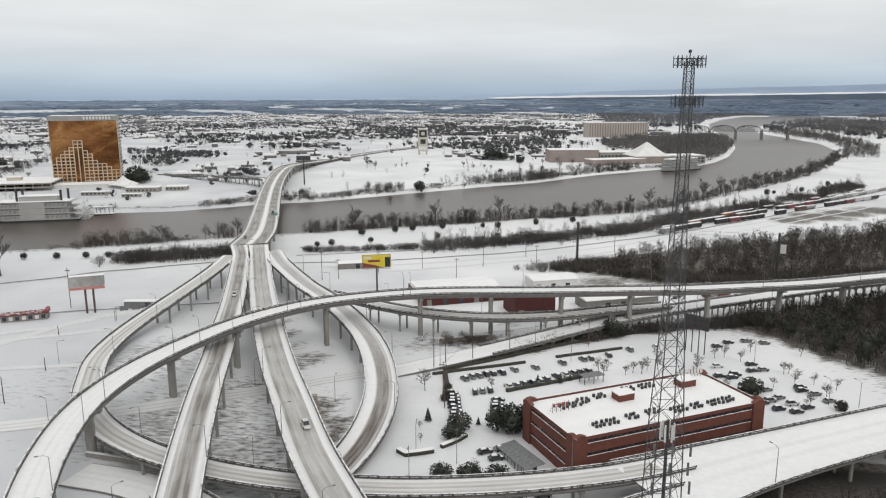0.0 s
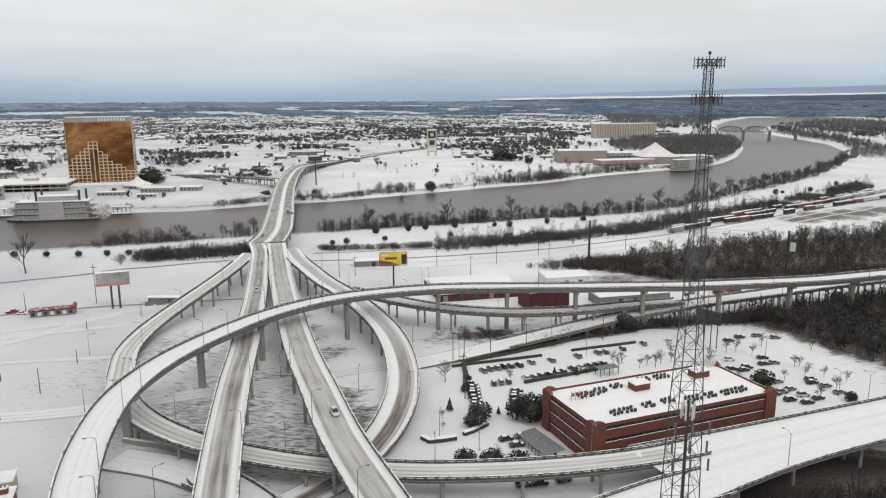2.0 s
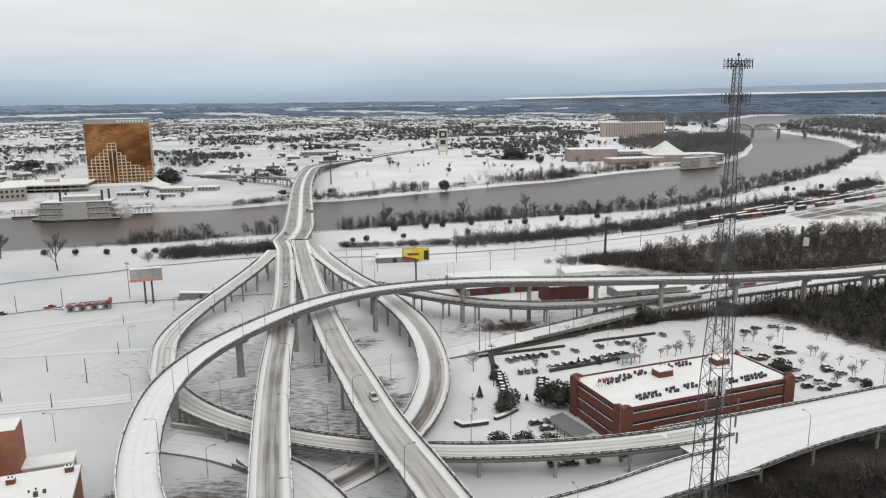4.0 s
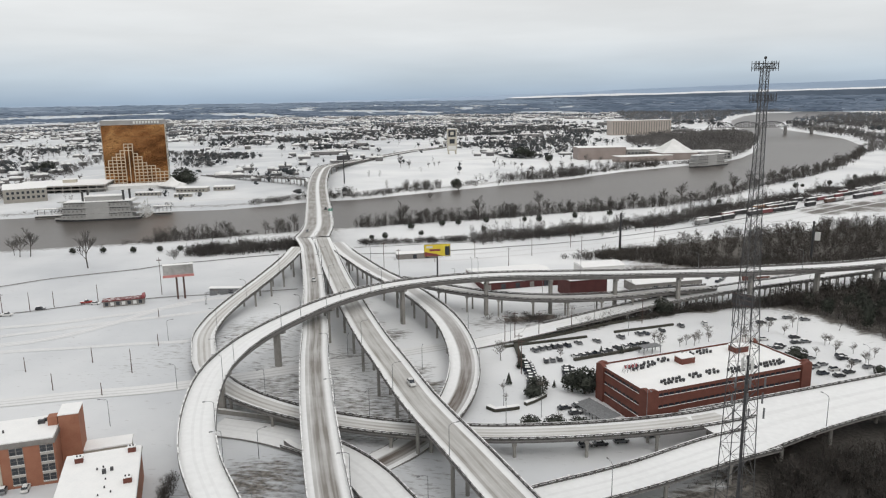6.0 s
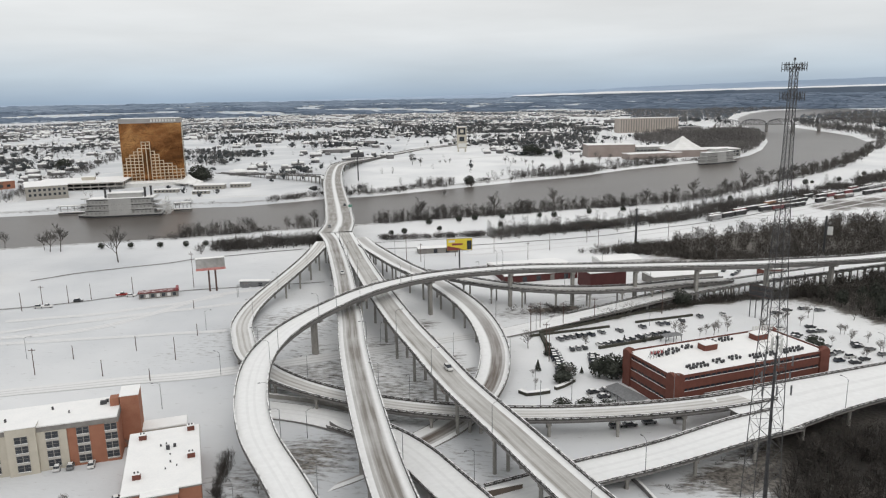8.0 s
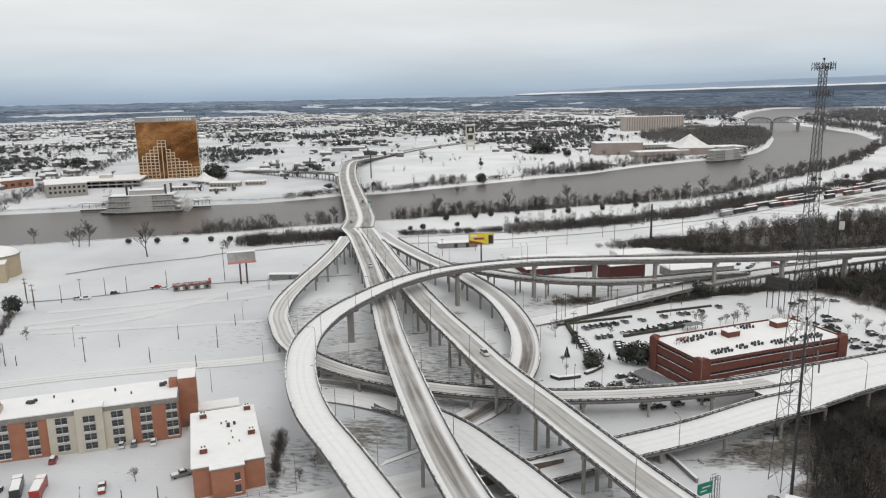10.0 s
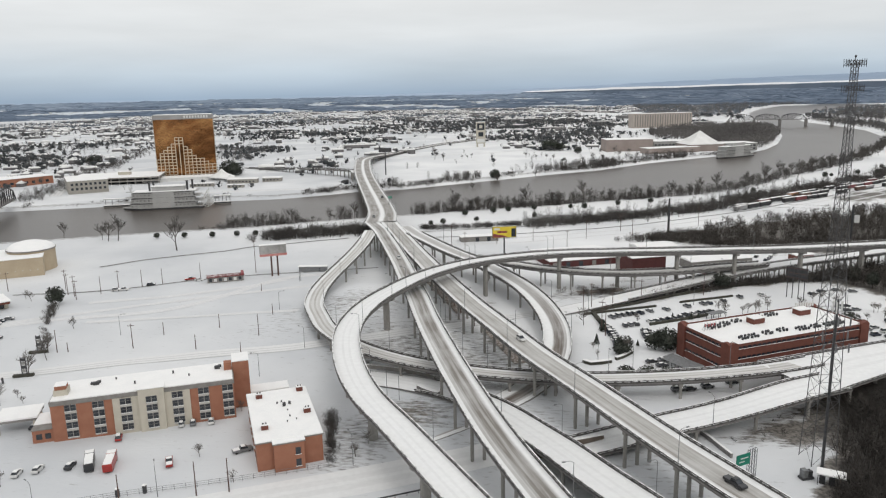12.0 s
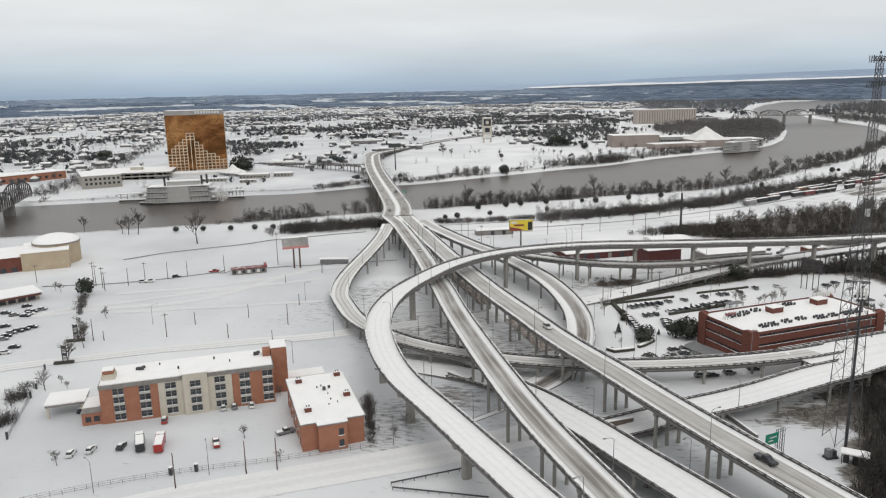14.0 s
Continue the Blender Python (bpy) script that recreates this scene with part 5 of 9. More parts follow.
for cx_, cy_, cn_, cr_ in ((-462, 833, 14, 7), (-665, 1263, 40, 22), (-576, 1121, 26, 16), (-579, 1216, 40, 24), (-765, 1822, 60, 40), (-624, 1702, 60, 40), (-543, 1756, 40, 34), (-538, 1984, 60, 50), (-465, 1761, 50, 36), (-407, 1929, 60, 50), (-304, 1770, 50, 40), (-286, 1936, 60, 50),
                           (-164, 1943, 50, 40), (-124, 1686, 60, 40), (-89, 1948, 50, 40), (-37, 1171, 22, 12), (-40, 2221, 60, 60), (46, 2689, 60, 70), (88, 2228, 60, 50), (139, 2231, 60, 50), (152, 1961, 50, 50), (-744, 967, 26, 16), (-910, 1028, 90, 40), (-960, 1050, 80, 50), (-818, 928, 40, 24),
                           (-684, 1576, 50, 34), (-794, 1710, 50, 40), (-567, 1197, 40, 24), (-538, 1044, 30, 18), (-555, 1659, 50, 34), (-528, 1915, 60, 50), (-450, 1420, 60, 40), (40, 1290, 50, 50), (-60, 1450, 50, 40), (-150, 1500, 40, 40), (60, 1560, 60, 50)):
    for j in range(cn_):
        trees.append((cx_ + rng.gauss(0, cr_) * 1.2, cy_ + rng.gauss(0, cr_) * 0.8, 0, rng.uniform(4, 7.5), rng.uniform(4, 7.5), rng.uniform(0, 6)))
FT, FT_LOW = [], []
for i in range(16):
    random.seed(300 + i)
    mb = MB()
    low = i >= 8
    for j in range(2 if low else 3):
        a = random.uniform(0, 6.28)
        mb.blob((0.6 * math.cos(a) * random.random(), 0.6 * math.sin(a) * random.random(), random.uniform(0.45, 1.3)), random.uniform(0.28, 0.55), random.uniform(0.25, 0.5), 4 if low else 5, 2, 0, 0.5)
    for j in range(7 if low else 26):
        a, z = random.uniform(0, 6.28), random.uniform(0.25, 1.7)
        q = 0.95 * math.sqrt(max(0.05, 1 - (z - 0.9) ** 2)) * random.uniform(0.6, 1.1)
        p = Vector((q * math.cos(a), q * math.sin(a), z))
        d1 = Vector((random.uniform(-1, 1), random.uniform(-1, 1), random.uniform(-1, 1))).normalized() * 0.26
        d2 = Vector((random.uniform(-1, 1), random.uniform(-1, 1), random.uniform(-1, 1))).normalized() * 0.2
        mb.add([p - d1, p + d2, p + d1], [(0, 1, 2)])
    (FT_LOW if low else FT).append(tri_arrays(mb))
random.seed(0)
TOWN_MESH = {}


def town_building(kind, k, place, name, label):
    """One building of the town as a thing with walls and a snowy roof."""
    if (kind, k) not in TOWN_MESH:
        walls, roof = (HV if kind == "house" else SV)[k]
        a, b = fast_mesh("wall", *walls), fast_mesh("roof_snow", *roof)
        a.materials.append(HOUSE_WALL)
        b.materials.append(ROOF_SNOW)
        TOWN_MESH[kind, k] = (a, b)
    x, y, z, sc, sz, a = place
    t = thing(name, pose(x, y, 0, 0, 0, math.degrees(a)) @ Matrix.Diagonal((sc, sc, sz, 1)), label, "building" if kind == "shop" else "house", "shops across the river" if kind == "shop" else "houses across the river")
    part("wall", TOWN_MESH[kind, k][0], HOUSE_WALL, t)
    part("roof_snow", TOWN_MESH[kind, k][1], ROOF_SNOW, t)


shops.sort(key=lambda p: p[1])
houses.sort(key=lambda p: p[1])
for i in range(150):
    town_building("shop", i % 4, shops[i], "shop_building", "flat-roofed shop building with snow on its roof across the river")
    town_building("house", (i * 7) % 4, houses[i], "house", "small house with a snow-covered pitched roof across the river")
shops, houses = shops[150:], houses[150:]
scatter("town_houses", [h[0] for h in HV], houses, HOUSE_WALL, "rows of small houses across the river", "houses")
scatter("town_house_roofs", [h[1] for h in HV], houses, ROOF_SNOW, "snow-covered roofs of the small houses", "roofs")
scatter("town_shops", [h[0] for h in SV], shops, HOUSE_WALL, "flat-roofed shops and sheds across the river", "buildings")
scatter("town_shop_roofs", [h[1] for h in SV], shops, ROOF_SNOW, "snowy flat roofs of the shops", "roofs")
dark_trees = [p for i, p in enumerate(trees) if i % 2 == 0]
bare_trees = [(x, y, z, s_ * 0.2, s_ * 0.19, a) for i, (x, y, z, s_, sz, a) in enumerate(trees) if i % 2 == 1]
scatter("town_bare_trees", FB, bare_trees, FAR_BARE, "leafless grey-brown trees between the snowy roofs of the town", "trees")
scatter("distant_trees", FT_LOW, [p for p in dark_trees if math.hypot(p[0], p[1]) > 2700], DISTANT, "masses of trees far across the river, tinted blue-grey for haze", "trees")
dark_trees = [p for p in dark_trees if math.hypot(p[0], p[1]) <= 2700]
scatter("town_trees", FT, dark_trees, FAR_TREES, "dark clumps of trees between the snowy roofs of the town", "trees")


# ---- brick office block by the parking lot ----
def slab_part(name, parent, material, x0, x1, y0, y1, z0, z1, label="", bevel=0.0):
    mb = MB()
    if bevel:
        mb.bevel_box(x0, x1, y0, y1, z0, z1, bevel)
    else:
        mb.box(x0, x1, y0, y1, z0, z1)
    return part(name, mb, material, parent, label)


def ring_band(parent, name, material, L, D, out, z0, z1, label=""):
    """A band round a rectangular building, standing out from the wall; four boxes butted at the corners."""
    mb = MB()
    mb.box(-out, L + out, -out, 0.0, z0, z1)
    mb.box(-out, L + out, D, D + out, z0, z1)
    mb.box(-out, 0.0, 0.0, D, z0, z1)
    mb.box(L, L + out, 0.0, D, z0, z1)
    return part(name, mb, material, parent, label)


LEDGE_SNOW = ROOF_SNOW
BL, BD = 63.2, 26.4
office = thing("office_building", pose(9.0, 158.9, 0, 0, 0, 27.3), "long low red-brick office block with ribbon windows and a snowy roof", "building")
slab_part("window_wall", office, GLASS_DARK, 0.1, BL - 0.1, 0.1, BD - 0.1, -0.5, 11.2, "dark ribbon windows")
for z0, z1 in ((-0.5, 2.7), (3.7, 6.3), (7.3, 10.0), (11.05, 12.0)):
    ring_band(office, "brick_band", BRICK_RED, BL, BD, 0.16, z0, z1)
for z in (2.7, 6.3, 10.0):
    ring_band(office, "snowy_ledge", LEDGE_SNOW, BL, BD, 0.22, z, z + 0.07, "snow on the window ledge")
mb = MB()
mb.box(-0.09, 0.09, -0.12, 0.1, 0, 0.93)
MULLION = mb.mesh("mullion")
MULLION.materials.append(BRICK_RED)
for z0 in (2.77, 6.37, 10.09):
    for i in range(27):
        f = part("mullion", MULLION, BRICK_RED, office)
        f.location = (3.2 + i * (BL - 6.4) / 26, 0, z0)
    for i in range(11):
        f = part("mullion", MULLION, BRICK_RED, office)
        f.matrix_local = pose(0, 3 + i * (BD - 6) / 10, z0, 0, 0, -90)
for cx, cy in ((0, 0), (BL, 0), (0, BD), (BL, BD)):
    mb = MB()
    sx, sy = (1 if cx == 0 else -1), (1 if cy == 0 else -1)
    for ax in (0, 1):
        lo, hi = (-0.7, 3.4)
        n = 7
        prof = [(lo, -0.5)] + [(hi, -0.5)] + [(hi - (hi - lo) * i / n, 12.1 + 0.7 * math.sin(math.pi * i / n)) for i in range(n + 1)]
        vs = []
        for o in (-0.75, 0.6):
            for a, z in prof:
                x, y = (a, o) if ax == 0 else (o - 0.004, a + 0.004)
                vs.append((cx + sx * x, cy + sy * y, z))
        k = len(prof)
        mb.add(vs, [tuple(range(k)), tuple(range(2 * k - 1, k - 1, -1))] + [(j, k + j, k + (j + 1) % k, (j + 1) % k) for j in range(k)])
    part("corner_pier", mb, BRICK_RED, office, "brick corner pier with a rounded top")
slab_part("roof_snow", office, ROOF_SNOW, 0.3, BL - 0.3, 0.3, BD - 0.3, 11.2, 11.5, "even snow on the flat roof")
ring_band(office, "coping_snow", ROOF_SNOW, BL, BD, 0.12, 12.0, 12.1)
for cx, cy, w, d in ((27.6, 17.8, 5.4, 3.8), (51.6, 19.3, 5.4, 3.8)):
    pent = slab_part("penthouse", office, BRICK_RED, cx - w / 2, cx + w / 2, cy - d / 2, cy + d / 2, 11.5, 13.6, "brick stair penthouse")
    slab_part("penthouse_snow", pent, ROOF_SNOW, cx - w / 2 - 0.2, cx + w / 2 + 0.2, cy - d / 2 - 0.2, cy + d / 2 + 0.2, 13.6, 13.9)
ac_body, ac_fan = MB(), MB()
ac_body.tube((0, 0, 0), (0, 0, 0.85), 0.44, 0.47, 10)
ac_fan.tube((0, 0, 0.85), (0, 0, 0.98), 0.34, 0.30, 10)
AC1, AC2 = ac_body.mesh("casing"), ac_fan.mesh("fan_grille")
AC1.materials.append(STEEL_DARK)
AC2.materials.append(STEEL)
first_ac = None
Mo = office.matrix_basis.copy()
for gx0, gy0, cols, rws in ((11, 4.2, 6, 2), (22.5, 5.2, 3, 2), (29.5, 5.6, 3, 2), (37, 4.2, 4, 2), (44, 4.4, 3, 2), (50, 4.0, 5, 2), (57, 4.2, 2, 2), (9, 18.2, 5, 2), (16, 19.4, 3, 2), (22, 20.6, 3, 2), (33, 21.5, 3, 2), (39, 21.8, 4, 2)):
    for i in range(cols):
        for j in range(rws):
            m = Mo @ Matrix.Translation((gx0 - 1.6 + i * 1.45 + rng.uniform(-0.3, 0.3), gy0 + j * 1.7 + i * 0.05 + rng.uniform(-0.35, 0.35), 11.5)) @ Matrix.Rotation(rng.uniform(-0.1, 0.1), 4, "Z")
            if first_ac is None:
                first_ac = thing("air_conditioner", m, "dark round air-conditioning condenser on the snowy office roof", "air conditioner", "condensers on the office roof")
                part("casing", AC1, STEEL_DARK, first_ac)
                part("fan_grille", AC2, STEEL, first_ac)
            else:
                copy_thing(first_ac, m)
# rooftop frame and letters that cannot be read
RED_STEEL = noisy("red_painted_steel", [(0.3, (0.20, 0.035, 0.04)), (0.7, (0.30, 0.07, 0.075))], 1.0, 0.6)
sign = thing("roof_sign", Mo @ pose(3.2, 17, 11.5), "red and white sign on a steel frame on the roof", "sign")
for i in range(5):
    mb = MB()
    mb.tube((i * 1.3, 0, 0), (i * 1.3, 0, 3.0), 0.07, n=5)
    mb.tube((i * 1.3, 1.2, 0), (i * 1.3, 0, 2.6), 0.05, n=5)
    part("frame", mb, STEEL_DARK, sign)
for i in range(4):
    slab_part("letter_bar", sign, RED_STEEL, i * 1.35 + 0.1, i * 1.35 + 0.8, -0.16, -0.06, 1.6, 2.7)
sign = thing("roof_sign", Mo @ pose(53.5, 24.5, 11.5, 0, 0, -8), "row of white block letters on a frame at the roof edge", "sign")
for i in range(8):
    slab_part("letter_bar", sign, WHITE_PAINT, i * 1.1, i * 1.1 + 0.75, -0.1, 0.1, 1.0, 2.8)
    mb = MB()
    mb.tube((i * 1.1 + 0.4, 0.14, 0), (i * 1.1 + 0.4, 0.14, 2.6), 0.06, n=5)
    part("post", mb, STEEL, sign)
# covered ramp at the west wall
canopy = thing("covered_ramp", pose(-1.5, 164, 0, 0, 0, 27.3 + 90), "sloping corrugated metal canopy beside the brick wall", "canopy")
for i in range(9):
    mb = MB()
    mb.add([(-4 + i * 2, -1.5, 3.4 - i * 0.16), (-4 + i * 2 + 1.7, -1.5, 3.4 - i * 0.16), (-4 + i * 2 + 1.7, 4.5, 2.6 - i * 0.16), (-4 + i * 2, 4.5, 2.6 - i * 0.16), (-4 + i * 2, -1.5, 3.5 - i * 0.16), (-4 + i * 2 + 1.7, -1.5, 3.5 - i * 0.16), (-4 + i * 2 + 1.7, 4.5, 2.7 - i * 0.16), (-4 + i * 2, 4.5, 2.7 - i * 0.16)],
           [(3, 2, 1, 0), (4, 5, 6, 7), (0, 1, 5, 4), (1, 2, 6, 5), (2, 3, 7, 6), (3, 0, 4, 7)])
    part("roof_panel", mb, STEEL, canopy)
    mb = MB()
    mb.tube((-3.2 + i * 2, 4.2, -0.4), (-3.2 + i * 2, 4.2, 2.6 - i * 0.16), 0.09, n=5)
    part("post", mb, STEEL_DARK, canopy)


# ---- four-storey hotel ----
HOT = pose(-196, 95, 0, 0, 0, 24.6)
hotel = thing("hotel", HOT, "four-storey hotel of orange brick and cream stucco with snowy roofs", "hotel")
U0, U1, DEP, TOP = -3.8, 48.6, 16.0, 12.4
slab_part("wall", hotel, BRICK_ORANGE, U0, U1, 0, DEP, -0.5, 11.1)
mb = MB()
mb.box(U0 - 0.15, U1 + 0.15, -0.18, DEP + 0.18, 11.1, TOP)
part("cornice", mb, TRIM_GREY, hotel, "grey cornice band below the roof")
slab_part("roof_snow", hotel, ROOF_SNOW, U0 + 0.2, U1 - 0.2, 0.15, DEP - 0.15, TOP, TOP + 0.3, "snow on the flat roof")
for a, b, top, out in ((13.2, 20.6, 11.1, 0.35), (20.6, 28.0, 13.3, 1.3), (28.0, 35.4, 11.1, 0.35)):
    slab_part("stucco_bay", hotel, STUCCO, a, b, -out, -0.004, -0.5, top, "cream stucco bay")
slab_part("bay_cap", hotel, ROOF_SNOW, 20.4, 28.2, -1.5, 3.0, 13.3, 13.55)
slab_part("bay_back", hotel, STUCCO, 20.6, 28.0, 0.2, 2.8, TOP + 0.3, 13.3)


PANEL = noisy("pale_window_panel", [(0.3, (0.40, 0.385, 0.36)), (0.7, (0.52, 0.505, 0.475))], 0.5, 0.7, scale2=3.0)


def hotel_windows(parent, cols, outs, rows, z_first=0.8, floor=2.75, w=1.42, h=1.85):
    for u, out in zip(cols, outs):
        slab_part("window_panel", parent, PANEL, u - 1.62, u + 1.62, -out - 0.12, -out - 0.005, 0.3, 0.3 + floor * rows - 0.3, "pale panel between the windows")
        for r in range(rows):
            z = z_first + r * floor
            for sx in (-1, 1):
                x0 = u + sx * 0.82 - w / 2
                win = slab_part("window", parent, GLASS_DARK, x0, x0 + w, -out - 0.135, -out - 0.122, z, z + h, "dark window")
                mb = MB()
                for q in ((x0 - 0.08, x0, z - 0.08, z + h + 0.08), (x0 + w, x0 + w + 0.08, z - 0.08, z + h + 0.08), (x0, x0 + w, z - 0.08, z), (x0, x0 + w, z + h, z + h + 0.08), (x0, x0 + w, z + h * 0.55, z + h * 0.55 + 0.06)):
                    mb.box(q[0], q[1], -out - 0.2, -out - 0.136, q[2], q[3])
                part("frame", mb, TRIM_GREY, win)
                slab_part("sill", win, ROOF_SNOW, x0 - 0.1, x0 + w + 0.1, -out - 0.3, -out - 0.201, z - 0.12, z)


hotel_windows(hotel, (1.6, 9.2, 16.9, 24.3, 31.7, 39.4, 46.6), (0.0, 0.0, 0.35, 1.3, 0.35, 0.0, 0.0), 4)
slab_part("stair_tower", hotel, BRICK_ORANGE, 48.604, 53.7, 7.5, 15.4, -0.5, 15.4, "taller brick stair tower")
slab_part("tower_snow", hotel, ROOF_SNOW, 48.5, 53.8, 7.4, 15.5, 15.4, 15.65)
slab_part("penthouse", hotel, BRICK_ORANGE, 45.9, 48.3, 8.0, 11.0, TOP + 0.3, 15.0)
box = slab_part("lift_box", hotel, STUCCO, U0 + 0.6, U0 + 4.5, 3.6, 8.0, TOP + 0.3, 14.4, "cream lift housing")
slab_part("lift_top", box, BRICK_ORANGE, U0 + 1.0, U0 + 4.1, 4.0, 7.6, 14.4, 15.6)
slab_part("lift_snow", box, ROOF_SNOW, U0 + 0.9, U0 + 4.2, 3.9, 7.7, 15.6, 15.8)
slab_part("lobby", hotel, BRICK_ORANGE, -9.6, U0 - 0.004, 0.8, 13.0, -0.5, 3.8, "single-storey brick lobby")
slab_part("lobby_snow", hotel, ROOF_SNOW, -9.8, U0 - 0.01, 4.4, 13.2, 3.8, 4.3)
slab_part("lobby_parapet", hotel, TRIM_GREY, -9.8, U0 - 0.01, 0.6, 4.396, 3.8, 4.1)
for u in (-8.6, -6.2):
    slab_part("window", hotel, GLASS_DARK, u, u + 1.6, 0.72, 0.795, 0.9, 2.6)
for x, y, w, d, h in ((7, 9, 1.6, 1.2, 0.9), (7.9, 10.6, 1.0, 0.9, 0.7), (43, 10, 1.7, 1.2, 1.0), (44.2, 11.6, 0.9, 0.9, 0.8), (6.1, 9.6, 0.8, 1.4, 0.6), (19, 6, 0.5, 0.5, 0.9), (30, 11, 0.5, 0.5, 0.9), (35, 7, 0.4, 0.4, 0.8), (13, 12, 0.4, 0.4, 0.7)):
    unit = slab_part("roof_unit", hotel, STEEL_DARK, x, x + w, y, y + d, TOP + 0.3, TOP + 0.3 + h, "dark rooftop unit", 0.08)
porte = thing("entrance_canopy", HOT @ pose(-21.4, 9.5, 0), "flat entrance canopy under deep snow on square pillars", "canopy")
slab_part("roof", porte, TRIM_GREY, 0, 11.5, 0, 10, 3.7, 4.5)
slab_part("roof_snow", porte, ROOF_SNOW, -0.2, 11.7, -0.2, 10.2, 4.5, 4.95)
for x, y in ((0.6, 0.6), (10.6, 0.6), (0.6, 9.2), (10.6, 9.2)):
    slab_part("pillar", porte, STUCCO, x - 0.35, x + 0.35, y - 0.35, y + 0.35, -0.5, 3.7)
# breezeway and two-storey wing
WING = pose(-131, 101, 0, 0, 0, 26)
wing = thing("hotel_wing", WING, "two-storey orange-brick wing with a snowy roof and four chimneys", "building")
wx, wy, wh = 8.9, 17.0, 8.0
slab_part("wall", wing, BRICK_ORANGE, -wx, wx, -wy, wy, -0.6, wh)
slab_part("front_bay", wing, BRICK_ORANGE, -4.5, 3.6, -wy - 2.2, -wy - 0.004, -0.6, wh, "projecting brick bay")
mb = MB()
mb.box(-wx - 0.35, wx + 0.35, -wy - 0.35, wy + 0.35, wh, wh + 0.35)
mb.box(-4.85, 3.95, -wy - 2.55, -wy - 0.354, wh, wh + 0.35)
part("cornice", mb, TRIM_GREY, wing)
mb = MB()
mb.bevel_box(-wx - 0.3, wx + 0.3, -wy - 0.3, wy + 0.3, wh + 0.35, wh + 0.75, 0.15)
mb.bevel_box(-4.8, 3.9, -wy - 2.5, -wy - 0.31, wh + 0.35, wh + 0.75, 0.15)
part("roof_snow", mb, ROOF_SNOW, wing, "smooth snow on the flat roof")
for x, y in ((-5.6, 12.6), (6.9, 14.2), (6.9, -2.6), (-5.9, -9.8)):
    ch = slab_part("chimney", wing, BRICK_RED, x - 0.95, x + 0.95, y - 0.8, y + 0.8, wh + 0.7, wh + 2.1, "squat brick chimney")
    slab_part("cap", ch, ROOF_SNOW, x - 1.0, x + 1.0, y - 0.85, y + 0.85, wh + 2.1, wh + 2.25)
    for q in (-0.4, 0.4):
        mb = MB()
        mb.tube((x + q, y, wh + 2.25), (x + q, y, wh + 2.6), 0.2, n=8)
        part("flue", mb, STEEL_DARK, ch)
for x, y, s in ((0.6, 3.5, 0.9), (2.4, 4.6, 0.7), (-1, 6.2, 0.4), (0.4, 7, 0.35), (1.6, -4, 0.35), (0.5, -7.4, 0.3), (3.2, -6.6, 0.3), (1.5, 0.3, 0.3)):
    slab_part("vent", wing, STEEL_DARK, x, x + s, y, y + s, wh + 0.7, wh + 0.9 + s, "", 0.05)
for z in (1.0, 4.4):
    for x in (1.9,):
        win = slab_part("window", wing, GLASS_DARK, x - 0.7, x + 0.7, -wy - 2.27, -wy - 2.205, z, z + 2.0)
        slab_part("sill", win, ROOF_SNOW, x - 0.85, x + 0.85, -wy - 2.4, -wy - 2.271, z - 0.14, z)
    for k in range(4):
        y = -12 + k * 7.2
        win = slab_part("window", wing, GLASS_DARK, -wx - 0.06, -wx - 0.005, y, y + 1.6, z, z + 1.9)
        slab_part("sill", win, ROOF_SNOW, -wx - 0.2, -wx - 0.061, y - 0.1, y + 1.7, z - 0.14, z)
link = thing("breezeway", pose(-150, 129, 0, 0, 0, 25), "low covered link with a snowy roof between hotel and wing", "building")
slab_part("wall", link, STUCCO, -4, 10, -2.6, 2.6, -0.5, 3.4)
slab_part("roof_snow", link, ROOF_SNOW, -4.6, 10.3, -3.2, 3.2, 3.4, 3.9, "", 0.1)


# ---- gold hotel tower across the river ----
def gold_mat():
    m, n, l, b = mat("gold_mirror_glass", 0.12, 0.85)
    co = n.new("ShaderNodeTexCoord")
    # noise paints warped light and dark reflections into the gold
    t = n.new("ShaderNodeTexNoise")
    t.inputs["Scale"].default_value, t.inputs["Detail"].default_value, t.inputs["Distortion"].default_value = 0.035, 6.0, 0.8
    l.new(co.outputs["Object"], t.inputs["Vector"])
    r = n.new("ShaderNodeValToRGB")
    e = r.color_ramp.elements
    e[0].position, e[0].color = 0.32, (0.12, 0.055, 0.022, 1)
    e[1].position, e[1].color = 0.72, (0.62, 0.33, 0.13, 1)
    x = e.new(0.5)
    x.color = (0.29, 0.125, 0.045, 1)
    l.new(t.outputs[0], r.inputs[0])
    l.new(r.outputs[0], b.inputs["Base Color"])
    bp = n.new("ShaderNodeBump")
    bp.inputs["Strength"].default_value, bp.inputs["Distance"].default_value = 0.5, 1.0
    t2 = n.new("ShaderNodeTexNoise")
    t2.inputs["Scale"].default_value = 0.12
    l.new(co.outputs["Object"], t2.inputs["Vector"])
    l.new(t2.outputs[0], bp.inputs["Height"])
    l.new(bp.outputs[0], b.inputs["Normal"])
    return m


GOLD = gold_mat()
STONE = noisy("pale_gold_stone", [(0.3, (0.44, 0.36, 0.26)), (0.7, (0.56, 0.48, 0.37))], 0.05, 0.8, scale2=0.6)
gold = thing("hotel_tower", pose(-505, 797, 0, 0, 0, 24), "tall gold mirror-glass hotel tower with a stepped pale stone skyline", "tower")
GW, GT, GD = 36.0, 73.5, 30.0
